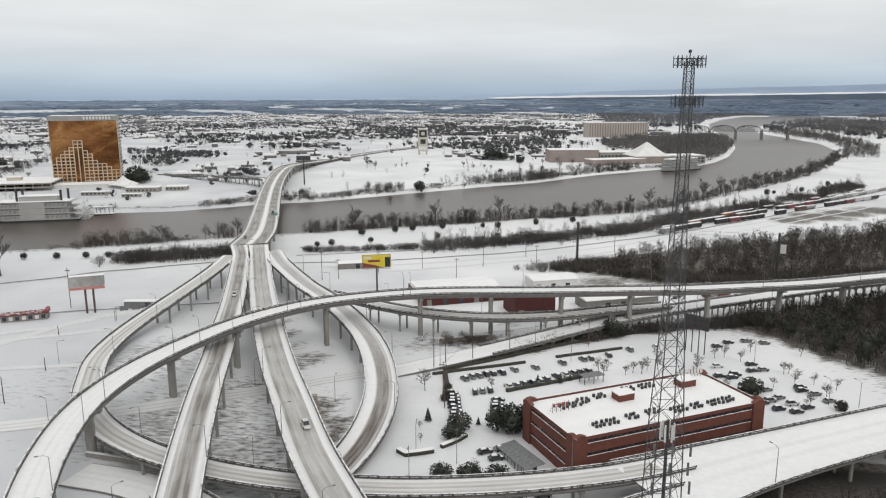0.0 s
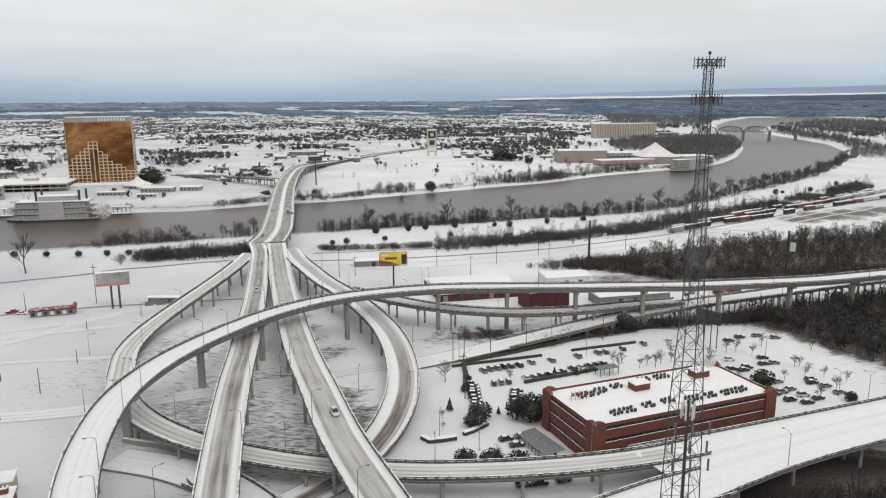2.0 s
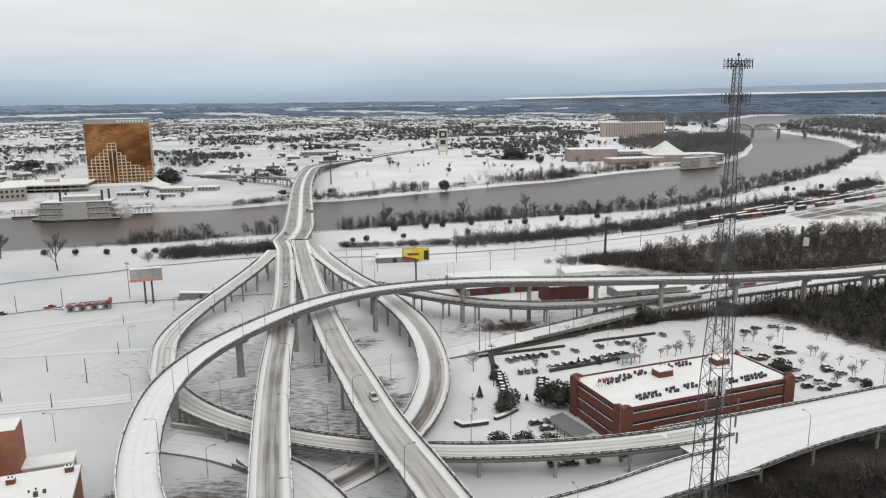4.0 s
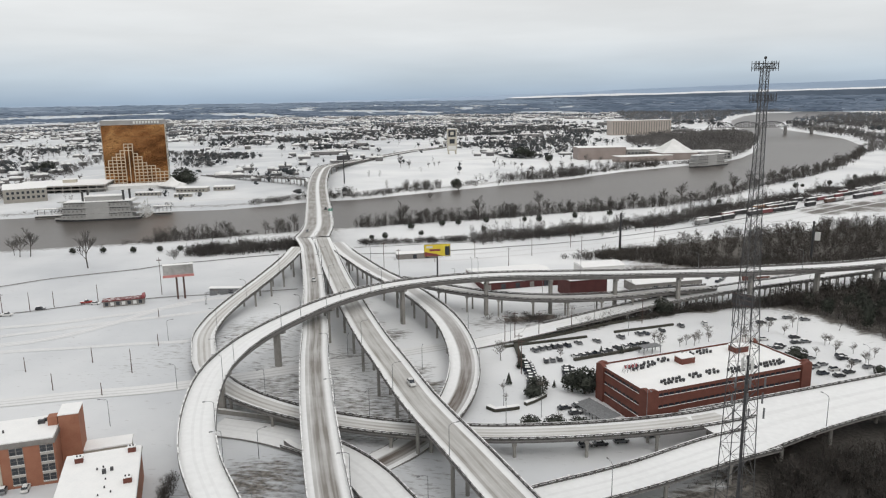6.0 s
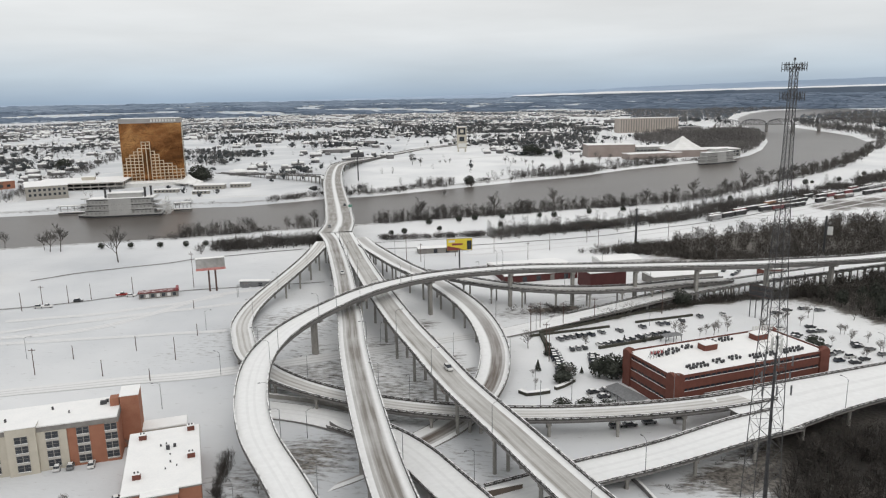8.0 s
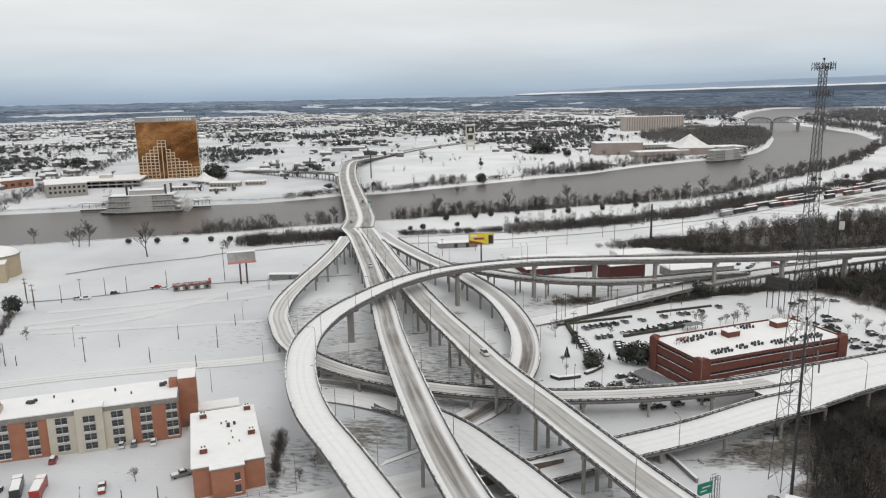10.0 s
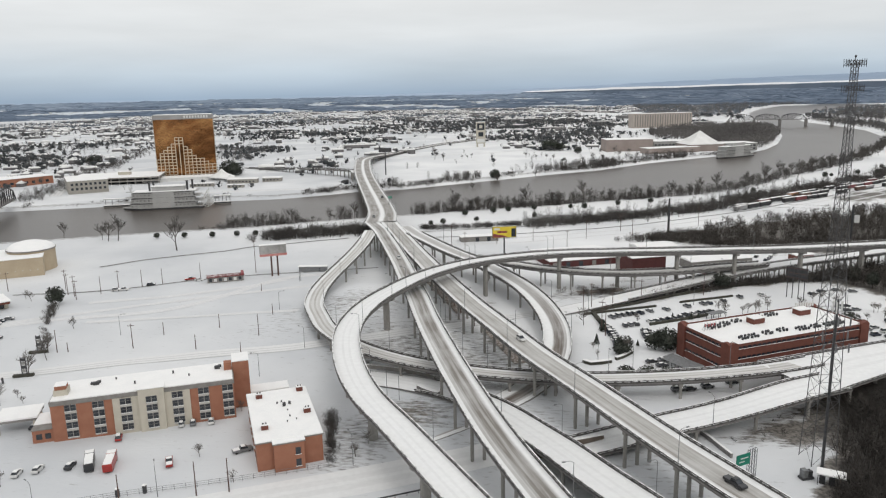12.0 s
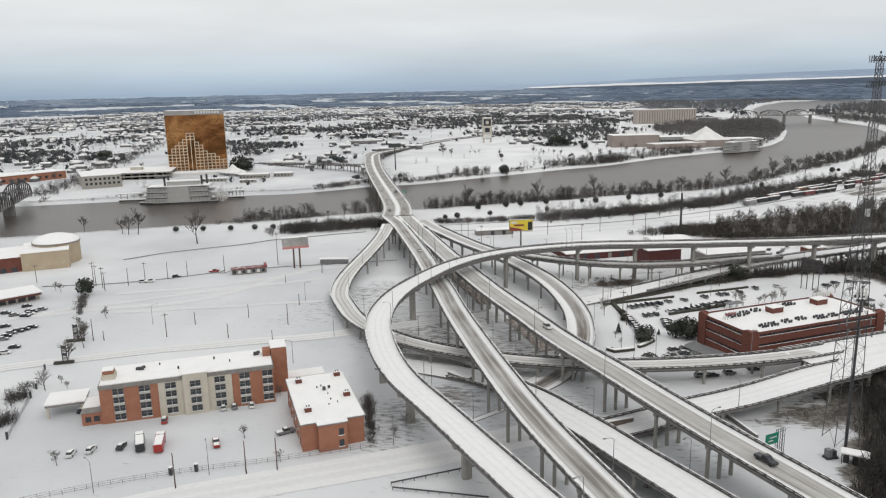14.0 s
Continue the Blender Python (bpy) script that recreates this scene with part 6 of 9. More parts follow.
# shallow bowed front in flat facets, one pane a facet and storey
bow = [(-GW + 2 * GW * i / 16, -3.2 * (1 - ((i - 8) / 8) ** 2)) for i in range(17)]
poly = bow + [(GW, GD), (-GW, GD)]
mb = MB()
mb.prism(poly, -0.5, GT)
part("curtain_wall", mb, GOLD, gold, "gold mirror glass with mottled reflections in its colour")
mb = MB()
mb.prism([(x * 1.012, y - 0.5 if y < 1 else y + 0.5) for x, y in poly], GT, GT + 5.6)
part("parapet", mb, noisy("grey_parapet", [(0.3, (0.24, 0.235, 0.23)), (0.7, (0.32, 0.315, 0.31))], 0.1, 0.7), gold, "grey parapet band")
mb = MB()
mb.prism([(x * 0.97, y * 0.97) for x, y in poly], GT + 5.6, GT + 6.0)
part("roof_snow", mb, ROOF_SNOW, gold)
for i in range(9):
    slab_part("letter_bar", gold, WHITE_PAINT, 1 + i * 3.4, 1 + i * 3.4 + 2.1, -4.1, -3.75, GT + 1.4, GT + 4.6, "pale sign letter too far to read")
COLS = 15
cw = 2 * GW / COLS
FH = 3.9


def bow_y(x):
    return -3.2 * (1 - (x / GW) ** 2)


ST2 = {0: 6, 1: 8, 2: 9, 3: 10, 4: 11, 5: 13, 6: 13, 7: 10, 8: 9, 9: 7, 10: 6, 11: 6, 12: 5, 13: 4, 14: 4}
for i in range(COLS + 1):
    hgt = max(ST2.get(i, 0), ST2.get(i - 1, 0)) * FH
    x = -GW + i * cw
    slab_part("stone_rib", gold, STONE, x - 0.5, x + 0.5, bow_y(x) - 0.95, bow_y(x) + 0.1, -0.5, hgt + 0.5)
for i in range(COLS):
    x = -GW + i * cw
    y = bow_y(x + cw / 2)
    for r in range(ST2[i] + 1):
        if i in (5, 6) and 0 < r < 11:
            continue
        slab_part("stone_sill", gold, STONE, x + 0.65, x + cw - 0.65, y - 0.8, y + 0.3, r * FH - (0.4 if r else 0.5), r * FH + 0.5)
for side in (-1, 1):
    slab_part("side_wall", gold, STUCCO, side * GW - (0.0 if side > 0 else 0.5), side * GW + (0.5 if side > 0 else 0.0), 0.3, GD - 0.3, -0.5, GT, "pale end wall of the tower")
    for r in range(17):
        for q in range(4):
            x0 = side * (GW + 0.5)
            slab_part("window", gold, GLASS_DARK, min(x0, x0 + side * 0.08), max(x0, x0 + side * 0.08), 4 + q * 7.5, 8.2 + q * 7.5, 3 + r * 4.0, 5.4 + r * 4.0)
pod = thing("podium", pose(-500, 768, 0, 0, 0, 22), "low stone podium of the gold tower with snow on it", "building")
slab_part("wall", pod, WHITE_PAINT, -44, 40, -14, 12, -0.5, 3.6)
slab_part("roof_snow", pod, ROOF_SNOW, -44.5, 40.5, -14.5, 12, 3.6, 4.1)

# annex with two rows of windows, parking deck and the white pavilion
annex = thing("annex_building", pose(-560, 632, 0, 0, 0, 37), "long two-storey pale annex with small square windows", "building")
slab_part("wall", annex, DRAB_STUCCO, 0, 40, 0, 60, -0.5, 14)
slab_part("roof_snow", annex, ROOF_SNOW, -0.4, 40.4, -0.4, 60.4, 14, 14.6)
for r in range(2):
    for k in range(8):
        slab_part("window", annex, GLASS_DARK, 3 + k * 4.6, 5.4 + k * 4.6, -0.08, -0.005, 4.0 + r * 5.0, 6.6 + r * 5.0)
deck = thing("parking_deck", pose(-570, 715, 0, 0, 0, 20), "broad flat parking deck under snow behind the riverboat", "building")
for z in (0, 4):
    slab_part("floor_slab", deck, CONCRETE, -40, 62, 0, 66, z + 2.6, z + 4.0)
for i in range(12):
    for j in range(4):
        slab_part("pillar", deck, CONCRETE, -38 + i * 9, -37 + i * 9, 1 + j * 21, 2 + j * 21, -0.5, 6.6)
slab_part("roof_snow", deck, ROOF_SNOW, -40, 62, 0, 66, 8.0, 8.5)
slab_part("lift_house", deck, STUCCO, 10, 24, 30, 40, 8.5, 12)
slab_part("lift_snow", deck, ROOF_SNOW, 9.6, 24.4, 29.6, 40.4, 12, 12.5)
TENT = noisy("white_canvas", [(0.3, (0.66, 0.66, 0.64)), (0.7, (0.78, 0.78, 0.77))], 0.1, 0.7)
for x, y, w, h in ((-447, 770, 17, 13), (-428, 752, 11, 8)):
    tent = thing("white_pavilion", pose(x, y, 0, 0, 0, 12), "white peaked canvas pavilion beside the gold tower", "pavilion", "white pavilions")
    mb = MB()
    n = 8
    rings = [(1.0, 3.5), (0.62, h * 0.45), (0.3, h * 0.66), (0.02, h)]
    vs = [(w * r * math.cos(2 * math.pi * i / n), w * r * math.sin(2 * math.pi * i / n), z) for r, z in rings for i in range(n)]
    mb.add(vs, [(j * n + i, j * n + (i + 1) % n, (j + 1) * n + (i + 1) % n, (j + 1) * n + i) for j in range(3) for i in range(n)])
    part("canvas_roof", mb, TENT, tent)
    for i in range(n):
        mb = MB()
        mb.tube((w * 0.97 * math.cos(2 * math.pi * i / n), w * 0.97 * math.sin(2 * math.pi * i / n), -0.5), (w * 0.97 * math.cos(2 * math.pi * i / n), w * 0.97 * math.sin(2 * math.pi * i / n), 3.6), 0.25, n=5)
        part("post", mb, WHITE_PAINT, tent)
for x, y, w, d, h, a in ((-405, 735, 34, 14, 4.5, 12), (-375, 752, 22, 14, 4, 12), (-440, 700, 26, 8, 3.5, 14), (-395, 690, 18, 7, 3, 14)):
    hut = thing("riverside_building", pose(x, y, 0, 0, 0, a), "low flat riverside building with a snowy roof", "building", "riverside buildings")
    slab_part("wall", hut, DRAB_STUCCO, -w / 2, w / 2, -d / 2, d / 2, -0.5, h)
    slab_part("roof_snow", hut, ROOF_SNOW, -w / 2 - 0.6, w / 2 + 0.6, -d / 2 - 0.6, d / 2 + 0.6, h, h + 0.5)
    for k in range(int(w / 4)):
        slab_part("window", hut, GLASS_DARK, -w / 2 + 1 + k * 4, -w / 2 + 3 + k * 4, -d / 2 - 0.08, -d / 2 - 0.005, 1, 2.6)


lodge = thing("river_lodge", pose(-700, 700, 0, 0, 0, 60), "long low red-brown building with a snowy roof by the far bank", "building")
slab_part("wall", lodge, BRICK_ORANGE, -60, 60, -16, 16, -0.5, 9)
slab_part("roof_snow", lodge, ROOF_SNOW, -61, 61, -17, 17, 9, 9.6)
for k in range(14):
    slab_part("window", lodge, GLASS_DARK, -56 + k * 8.2, -52 + k * 8.2, -16.1, -16.005, 2, 5)

# ---- riverboats ----
BOAT_PAINT = noisy("weathered_boat_paint", [(0.3, (0.33, 0.33, 0.325)), (0.7, (0.47, 0.47, 0.46))], 0.08, 0.6, scale2=1.5)


def landing_stage(m, length):
    """A floating stage with a covered gangway, dark fenders along the waterside."""
    st = thing("landing_stage", m, "grey landing stage with a snowy gangway at the riverboat's bow", "landing stage")
    slab_part("pontoon", st, CONCRETE, -length / 2, length / 2, -3, 3, -0.8, 1.4)
    slab_part("deck_snow", st, ROOF_SNOW, -length / 2, length / 2, -2.7, 2.7, 1.4, 1.65)
    slab_part("fender", st, STEEL_DARK, -length / 2, length / 2, -3.3, -3.005, 0.2, 1.2)
    for i in range(5):
        mb = MB()
        mb.tube((-length / 2 + 1 + i * (length - 2) / 4, 2.6, -1), (-length / 2 + 1 + i * (length - 2) / 4, 2.6, 7), 0.3, n=6)
        part("post", mb, STEEL, st)
    slab_part("canopy", st, BOAT_PAINT, -length / 2, length / 2, -2.4, 3.1, 7.0, 7.5)
    slab_part("canopy_snow", st, ROOF_SNOW, -length / 2 + 0.2, length / 2 - 0.2, -2.2, 2.9, 7.5, 7.8)
    return st


def riverboat(m, Lh, Bh, label, stacks=True):
    boat = thing("riverboat", m, label, "boat", "moored riverboats")
    n = 14
    out = []
    for i in range(n + 1):
        u = -1 + 2 * i / n
        w = Bh * min(1, (1.0 - max(0, -u - 0.55) * 1.9))
        out.append((u * Lh, w))
    outline = [(x, -w) for x, w in out] + [(x, w) for x, w in out[::-1]]
    mb = MB()
    mb.prism([(x * 0.985, y * 0.95) for x, y in outline], -1.2, 1.6)
    part("hull", mb, STEEL_DARK, boat, "dark hull")
    for d in range(4):
        z = 1.6 + d * 4.9
        k = 1 - d * 0.035
        dk = MB()
        dk.prism([(x * k, y * k) for x, y in outline], z, z + 0.45)
        lev = part("deck", dk, BOAT_PAINT, boat)
        if d < 3:
            hs = MB()
            hs.box(-Lh * 0.78 * k, Lh * 0.8 * k, -Bh * 0.86 * k, Bh * 0.86 * k, z + 0.45, z + 4.9)
            part("cabin_wall", hs, BOAT_PAINT, lev)
            for q in (0, 1, 2, 3, 4, 11, 12, 13, 14, 15):
                x = -Lh * 0.75 * k + q * Lh * 1.5 * k / 15.5
                slab_part("window", lev, DECK_SHADE, x, x + Lh * 0.045, -Bh * 0.86 * k - 0.08, -Bh * 0.86 * k - 0.005, z + 1.5, z + 3.2)
            rl = MB()
            for q in range(30):
                x = -Lh * 0.8 * k + q * Lh * 1.62 * k / 29
                rl.box(x - 0.12, x + 0.12, -Bh * k + 0.1, -Bh * k + 0.35, z + 0.45, z + 4.9)
            rl.box(-Lh * 0.82 * k, Lh * 0.86 * k, -Bh * k + 0.1, -Bh * k + 0.28, z + 1.3, z + 1.5)
            part("railing", rl, BOAT_PAINT, lev)
            slab_part("side_panel", lev, BOAT_PAINT, -Lh * 0.22, Lh * 0.3, -Bh * k - 0.02, -Bh * k + 0.06, z + 0.46, z + 4.88, "plain grey-white side panel")
            # added dark strip imitates the shade beneath the next deck
            slab_part("shaded_walk", lev, STEEL_DARK, -Lh * 0.77 * k, Lh * 0.79 * k, -Bh * 0.86 * k - 0.3, -Bh * 0.86 * k - 0.12, z + 4.1, z + 4.85, "dark strip standing in for the shade under the deck")
    top = 1.6 + 3 * 4.9 + 0.45
    slab_part("roof_snow", boat, ROOF_SNOW, -Lh * 0.7, Lh * 0.82, -Bh * 0.8, Bh * 0.8, top, top + 0.4, "", 0.1)
    tx = slab_part("texas_house", boat, BOAT_PAINT, -Lh * 0.25, Lh * 0.55, -Bh * 0.5, Bh * 0.55, top + 0.4, top + 4.2, "white upper deckhouse")
    slab_part("house_snow", tx, ROOF_SNOW, -Lh * 0.27, Lh * 0.57, -Bh * 0.55, Bh * 0.6, top + 4.2, top + 4.7)
    if stacks:
        for x, y in ((-Lh * 0.3, -Bh * 0.4), (-Lh * 0.24, Bh * 0.4), (Lh * 0.62, -Bh * 0.4), (Lh * 0.72, Bh * 0.4)):
            mb = MB()
            mb.tube((x, y, top), (x, y, top + 8.5), 0.95, n=10)
            mb.tube((x, y, top + 8.5), (x, y, top + 9.2), 1.25, 1.35, n=10)
            part("smokestack", mb, STEEL_DARK, boat, "black smokestack")
        wheel = MB()
        for i in range(12):
            a = 2 * math.pi * i / 12
            for y in (-Bh * 0.5, 0, Bh * 0.5):
                wheel.tube((Lh + 3.5, y, 5), (Lh + 3.5 + 5 * math.cos(a), y, 5 + 5 * math.sin(a)), 0.18, n=4)
            c0, s0 = Lh + 3.5 + 5 * math.cos(a), 5 + 5 * math.sin(a)
            wheel.tube((c0, -Bh * 0.55, s0), (c0, Bh * 0.55, s0), 0.3, n=4)
            a2 = 2 * math.pi * (i + 1) / 12
            for y in (-Bh * 0.5, Bh * 0.5):
                wheel.tube((c0, y, s0), (Lh + 3.5 + 5 * math.cos(a2), y, 5 + 5 * math.sin(a2)), 0.2, n=4)
        part("paddle_wheel", wheel, WHITE_PAINT, boat, "white paddle wheel at the stern")
        for y in (-Bh * 0.62, Bh * 0.62):
            fr = MB()
            fr.tube((Lh * 0.9, y, 12), (Lh + 8, y, 3), 0.3, n=4)
            fr.tube((Lh + 4, y, 0), (Lh + 4, y, 17), 0.3, n=4)
            fr.tube((Lh * 0.9, y, 3), (Lh + 4, y, 16), 0.25, n=4)
            part("stern_frame", fr, WHITE_PAINT, boat)
    return boat


riverboat(pose(-412, 560, -3, 0, 0, 19), 37, 11.5, "large white casino riverboat with tiered decks moored at the bank")
landing_stage(pose(-463, 566, -2.4, 0, 0, 19), 26)
landing_stage(pose(-366, 588, -2.4, 0, 0, 19), 16)
riverboat(pose(232, 1045, -3, 0, 0, 40), 38, 9, "white riverboat moored by the second casino", False)

# ---- second casino on the river bend ----
PINK = noisy("pinkish_stucco", [(0.3, (0.23, 0.19, 0.172)), (0.7, (0.31, 0.262, 0.24))], 0.05, 0.85)
for x, y, w, d, h, a, mt, lab in ((88, 1150, 76, 40, 19, 8, PINK, "boxy pinkish-brown casino hall"), (175, 1190, 90, 40, 13, 10, DECK_SHADE, "open parking garage with pale decks"), (150, 1105, 90, 26, 8, 22, PINK, "low pinkish pavilion hall"), (262, 1150, 50, 40, 11, 14, DECK_SHADE, "pale casino wing with a flat roof")):
    b = thing("casino_building", pose(x, y, 0, 0, 0, a), lab + " with snow on the roof", "building", "buildings of the second casino")
    slab_part("wall", b, mt, -w / 2, w / 2, -d / 2, d / 2, -0.5, h)
    slab_part("roof_snow", b, ROOF_SNOW, -w / 2 - 0.3, w / 2 + 0.3, -d / 2 - 0.3, d / 2 + 0.3, h, h + 0.6)
    for r in range(max(1, int(h / 5)) if mt == DECK_SHADE else 0):
        for k in range(int(w / 6)):
            slab_part("window", b, GLASS_DARK, -w / 2 + 1.2 + k * 6, -w / 2 + 5 + k * 6, -d / 2 - 0.1, -d / 2 - 0.005, 1.5 + r * 4.6, 4.0 + r * 4.6)
pyr = thing("pyramid_roof", pose(204, 1150, 0, 0, 0, 12), "white tent-like pyramid roof over the casino entrance", "roof")
mb = MB()
rings = [(30, 10.5), (21, 14.5), (12, 21), (0.3, 31)]
vs = [(r * sx, r * sy, z) for r, z in rings for sx, sy in ((-1, -1), (1, -1), (1, 1), (-1, 1))]
mb.add(vs, [(j * 4 + i, j * 4 + (i + 1) % 4, (j + 1) * 4 + (i + 1) % 4, (j + 1) * 4 + i) for j in range(3) for i in range(4)])
part("canvas", mb, TENT, pyr)
slab_part("hall", pyr, PINK, -29, 29, -29, 29, -0.5, 10.5)
BEIGE = noisy("tan_facade", [(0.3, (0.36, 0.315, 0.28)), (0.7, (0.45, 0.40, 0.36))], 0.03, 0.85)
bh = thing("apartment_hotel", pose(265, 1890, 0, 0, 0, 18), "wide tan ten-storey hotel with columns of windows", "hotel")
slab_part("wall", bh, BEIGE, -82, 82, 0, 30, -0.5, 36)
slab_part("roof_snow", bh, ROOF_SNOW, -82.5, 82.5, -0.5, 30.5, 36, 36.8)
for k in range(24):
    slab_part("pilaster", bh, BEIGE, -81 + k * 7, -79 + k * 7, -1.0, -0.005, -0.5, 36.2)
for k in range(23):
    slab_part("window_bay", bh, TRIM_GREY, -78.2 + k * 7, -75.6 + k * 7, -0.2, -0.005, 2, 34)

# ---- buildings of the western field ----
TAN = noisy("tan_brick", [(0.3, (0.36, 0.29, 0.20)), (0.7, (0.46, 0.385, 0.28))], 0.15, 0.85, scale2=2.0)
hall = thing("brick_hall", pose(-364, 276, 0, 0, 0, 33), "tan brick hall with a low snowy dome over its rounded corner", "building")
slab_part("wall", hall, TAN, 0, 25, 0, 34, -0.5, 10.6)
slab_part("end_wall", hall, BRICK_RED, -32, -0.004, 2, 36, -0.5, 8.6, "red-brick older part")
slab_part("roof_snow", hall, ROOF_SNOW, -0.25, 25.2, -0.25, 34.2, 10.6, 11.1)
slab_part("roof_snow", hall, ROOF_SNOW, -32.3, -0.3, 1.7, 36.3, 8.6, 9.1)
for k in range(5):
    slab_part("doorway", hall, GLASS_DARK, -28 + k * 5.6, -25 + k * 5.6, 1.9, 1.996, -0.4, 2.8)


def turned(profile, cx, cy, n):
    """A ring profile of (radius, z) turned round an upright axis."""
    mb = MB()
    mb.add([(cx + r * math.cos(2 * math.pi * i / n), cy + r * math.sin(2 * math.pi * i / n), z) for r, z in profile for i in range(n)], [(j * n + i, j * n + (i + 1) % n, (j + 1) * n + (i + 1) % n, (j + 1) * n + i) for j in range(len(profile) - 1) for i in range(n)])
    return mb


part("drum", turned([(13, -0.5), (13, 12.4)], 18, 23, 28), TAN, hall, "rounded tan brick corner", True)
part("cornice", turned([(13.0, 12.0), (13.5, 12.1), (13.5, 12.8), (12.9, 12.85)], 18, 23, 28), TRIM_GREY, hall)
part("dome", turned([(13.2, 12.8), (12.4, 14.0), (10, 15.6), (6, 16.8), (0.1, 17.3)], 18, 23, 28), ROOF_SNOW, hall, "shallow snow-covered dome", True)
for k in range(6):
    slab_part("vent", hall, STUCCO, 2.5 + k * 3.8, 3.1 + k * 3.8, -0.1, -0.005, 3.4, 3.9)
strip = thing("shop_row", pose(-326, 208, 0, 0, 0, 50), "long low shop row with a snowy flat roof and dark shopfronts", "building")
slab_part("wall", strip, STUCCO, -40, 19, 2, 16, -0.5, 3.6)
slab_part("fascia", strip, BRICK_RED, -40.5, 19.5, -1, 1.98, 2.8, 4.0)
slab_part("roof_snow", strip, ROOF_SNOW, -41, 20, -1.4, 16.5, 4.0, 4.5)
for k in range(13):
    slab_part("shopfront", strip, GLASS_DARK, -39 + k * 4.4, -35.6 + k * 4.4, 1.9, 1.985, 0.2, 2.6)
red = thing("red_kiosk_row", pose(-228, 281, 0, 0, 0, 25), "small grey drive-in shop with a red gable board", "building")
slab_part("wall", red, TRIM_GREY, -9.5, 9.5, -2.4, 2.4, -0.5, 3.0)
slab_part("roof", red, snowed("snow_dusted_red_roof", ((0.10, 0.02, 0.022), (0.20, 0.05, 0.05)), 0.7, cover=0.02), -10, 10, -2.9, 2.9, 3.0, 3.45, "red roof dusted with snow")
slab_part("gable", red, RED_STEEL, 8.4, 9.8, -3.0, 3.2, 3.45, 4.6)
for k in range(7):
    slab_part("window", red, WHITE_PAINT if k % 2 else GLASS_DARK, -8.8 + k * 2.6, -7.2 + k * 2.6, -2.5, -2.405, 0.7, 2.4)
DARK_BRICK = noisy("dark_red_brick", [(0.3, (0.06, 0.018, 0.018)), (0.7, (0.10, 0.03, 0.028))], 0.4, 0.9, scale2=5.0)
# warehouses east of the flyover
for x, y, w, d, h, a, mt, lab in ((-36, 342, 42, 34, 3.6, 20, DARK_BRICK, "broad brick warehouse under a sheet of snow"), (1, 316, 20, 16, 9.1, 20, DARK_BRICK, "tall dark-red brick warehouse block"), (14, 364, 25, 14, 4.6, 18, WHITE_PAINT, "pale metal shed with a snowy gable roof"), (44, 331, 38, 13, 4.2, 20, TRIM_GREY, "long grey metal shed with a snowy roof"),
                                  (96, 348, 12, 7, 3, 20, BRICK_RED, "small red-brown hut in the snow"), (-97, 398, 26, 7, 3.2, 18, TRIM_GREY, "low grey shed by the railway"), (-186, 307, 16, 3.2, 2.6, 5, STEEL, "pair of grey boxes beside the ramp")):
    b = thing("warehouse", pose(x, y, 0, 0, 0, a), lab, "warehouse", "sheds and warehouses")
    slab_part("wall", b, mt, -w / 2, w / 2, -d / 2, d / 2, -0.5, h)
    mb = MB()
    e, rise = 0.4, d * 0.07 + 0.25
    mb.add([(-w / 2 - e, -d / 2 - e, h), (w / 2 + e, -d / 2 - e, h), (w / 2 + e, d / 2 + e, h), (-w / 2 - e, d / 2 + e, h), (-w / 2 - e, 0, h + rise), (w / 2 + e, 0, h + rise), (-w / 2 - e, -d / 2 - e, h + 0.3), (w / 2 + e, -d / 2 - e, h + 0.3), (w / 2 + e, d / 2 + e, h + 0.3), (-w / 2 - e, d / 2 + e, h + 0.3)],
           [(3, 2, 1, 0), (0, 1, 7, 6), (2, 3, 9, 8), (6, 7, 5, 4), (8, 9, 4, 5), (1, 2, 8, 5, 7), (3, 0, 6, 4, 9)])
    part("roof_snow", mb, ROOF_SNOW, b)
    for k in range(max(1, int(w / 8))):
        slab_part("door", b, GLASS_DARK if k % 3 else TRIM_GREY, -w / 2 + 2 + k * 8, -w / 2 + 4.4 + k * 8, -d / 2 - 0.1, -d / 2 - 0.005, -0.3, min(h - 0.6, 2.8))


# ---- lattice mast, monopole and compound ----
MX, MY = 18.6, 102.2
WID = ((0, 6.7), (20, 5.5), (42, 4.6), (65, 2.7), (85, 1.6), (106, 1.15))


def mast_w(z):
    return float(np.interp(z, [a for a, _ in WID], [b for _, b in WID])) / 2


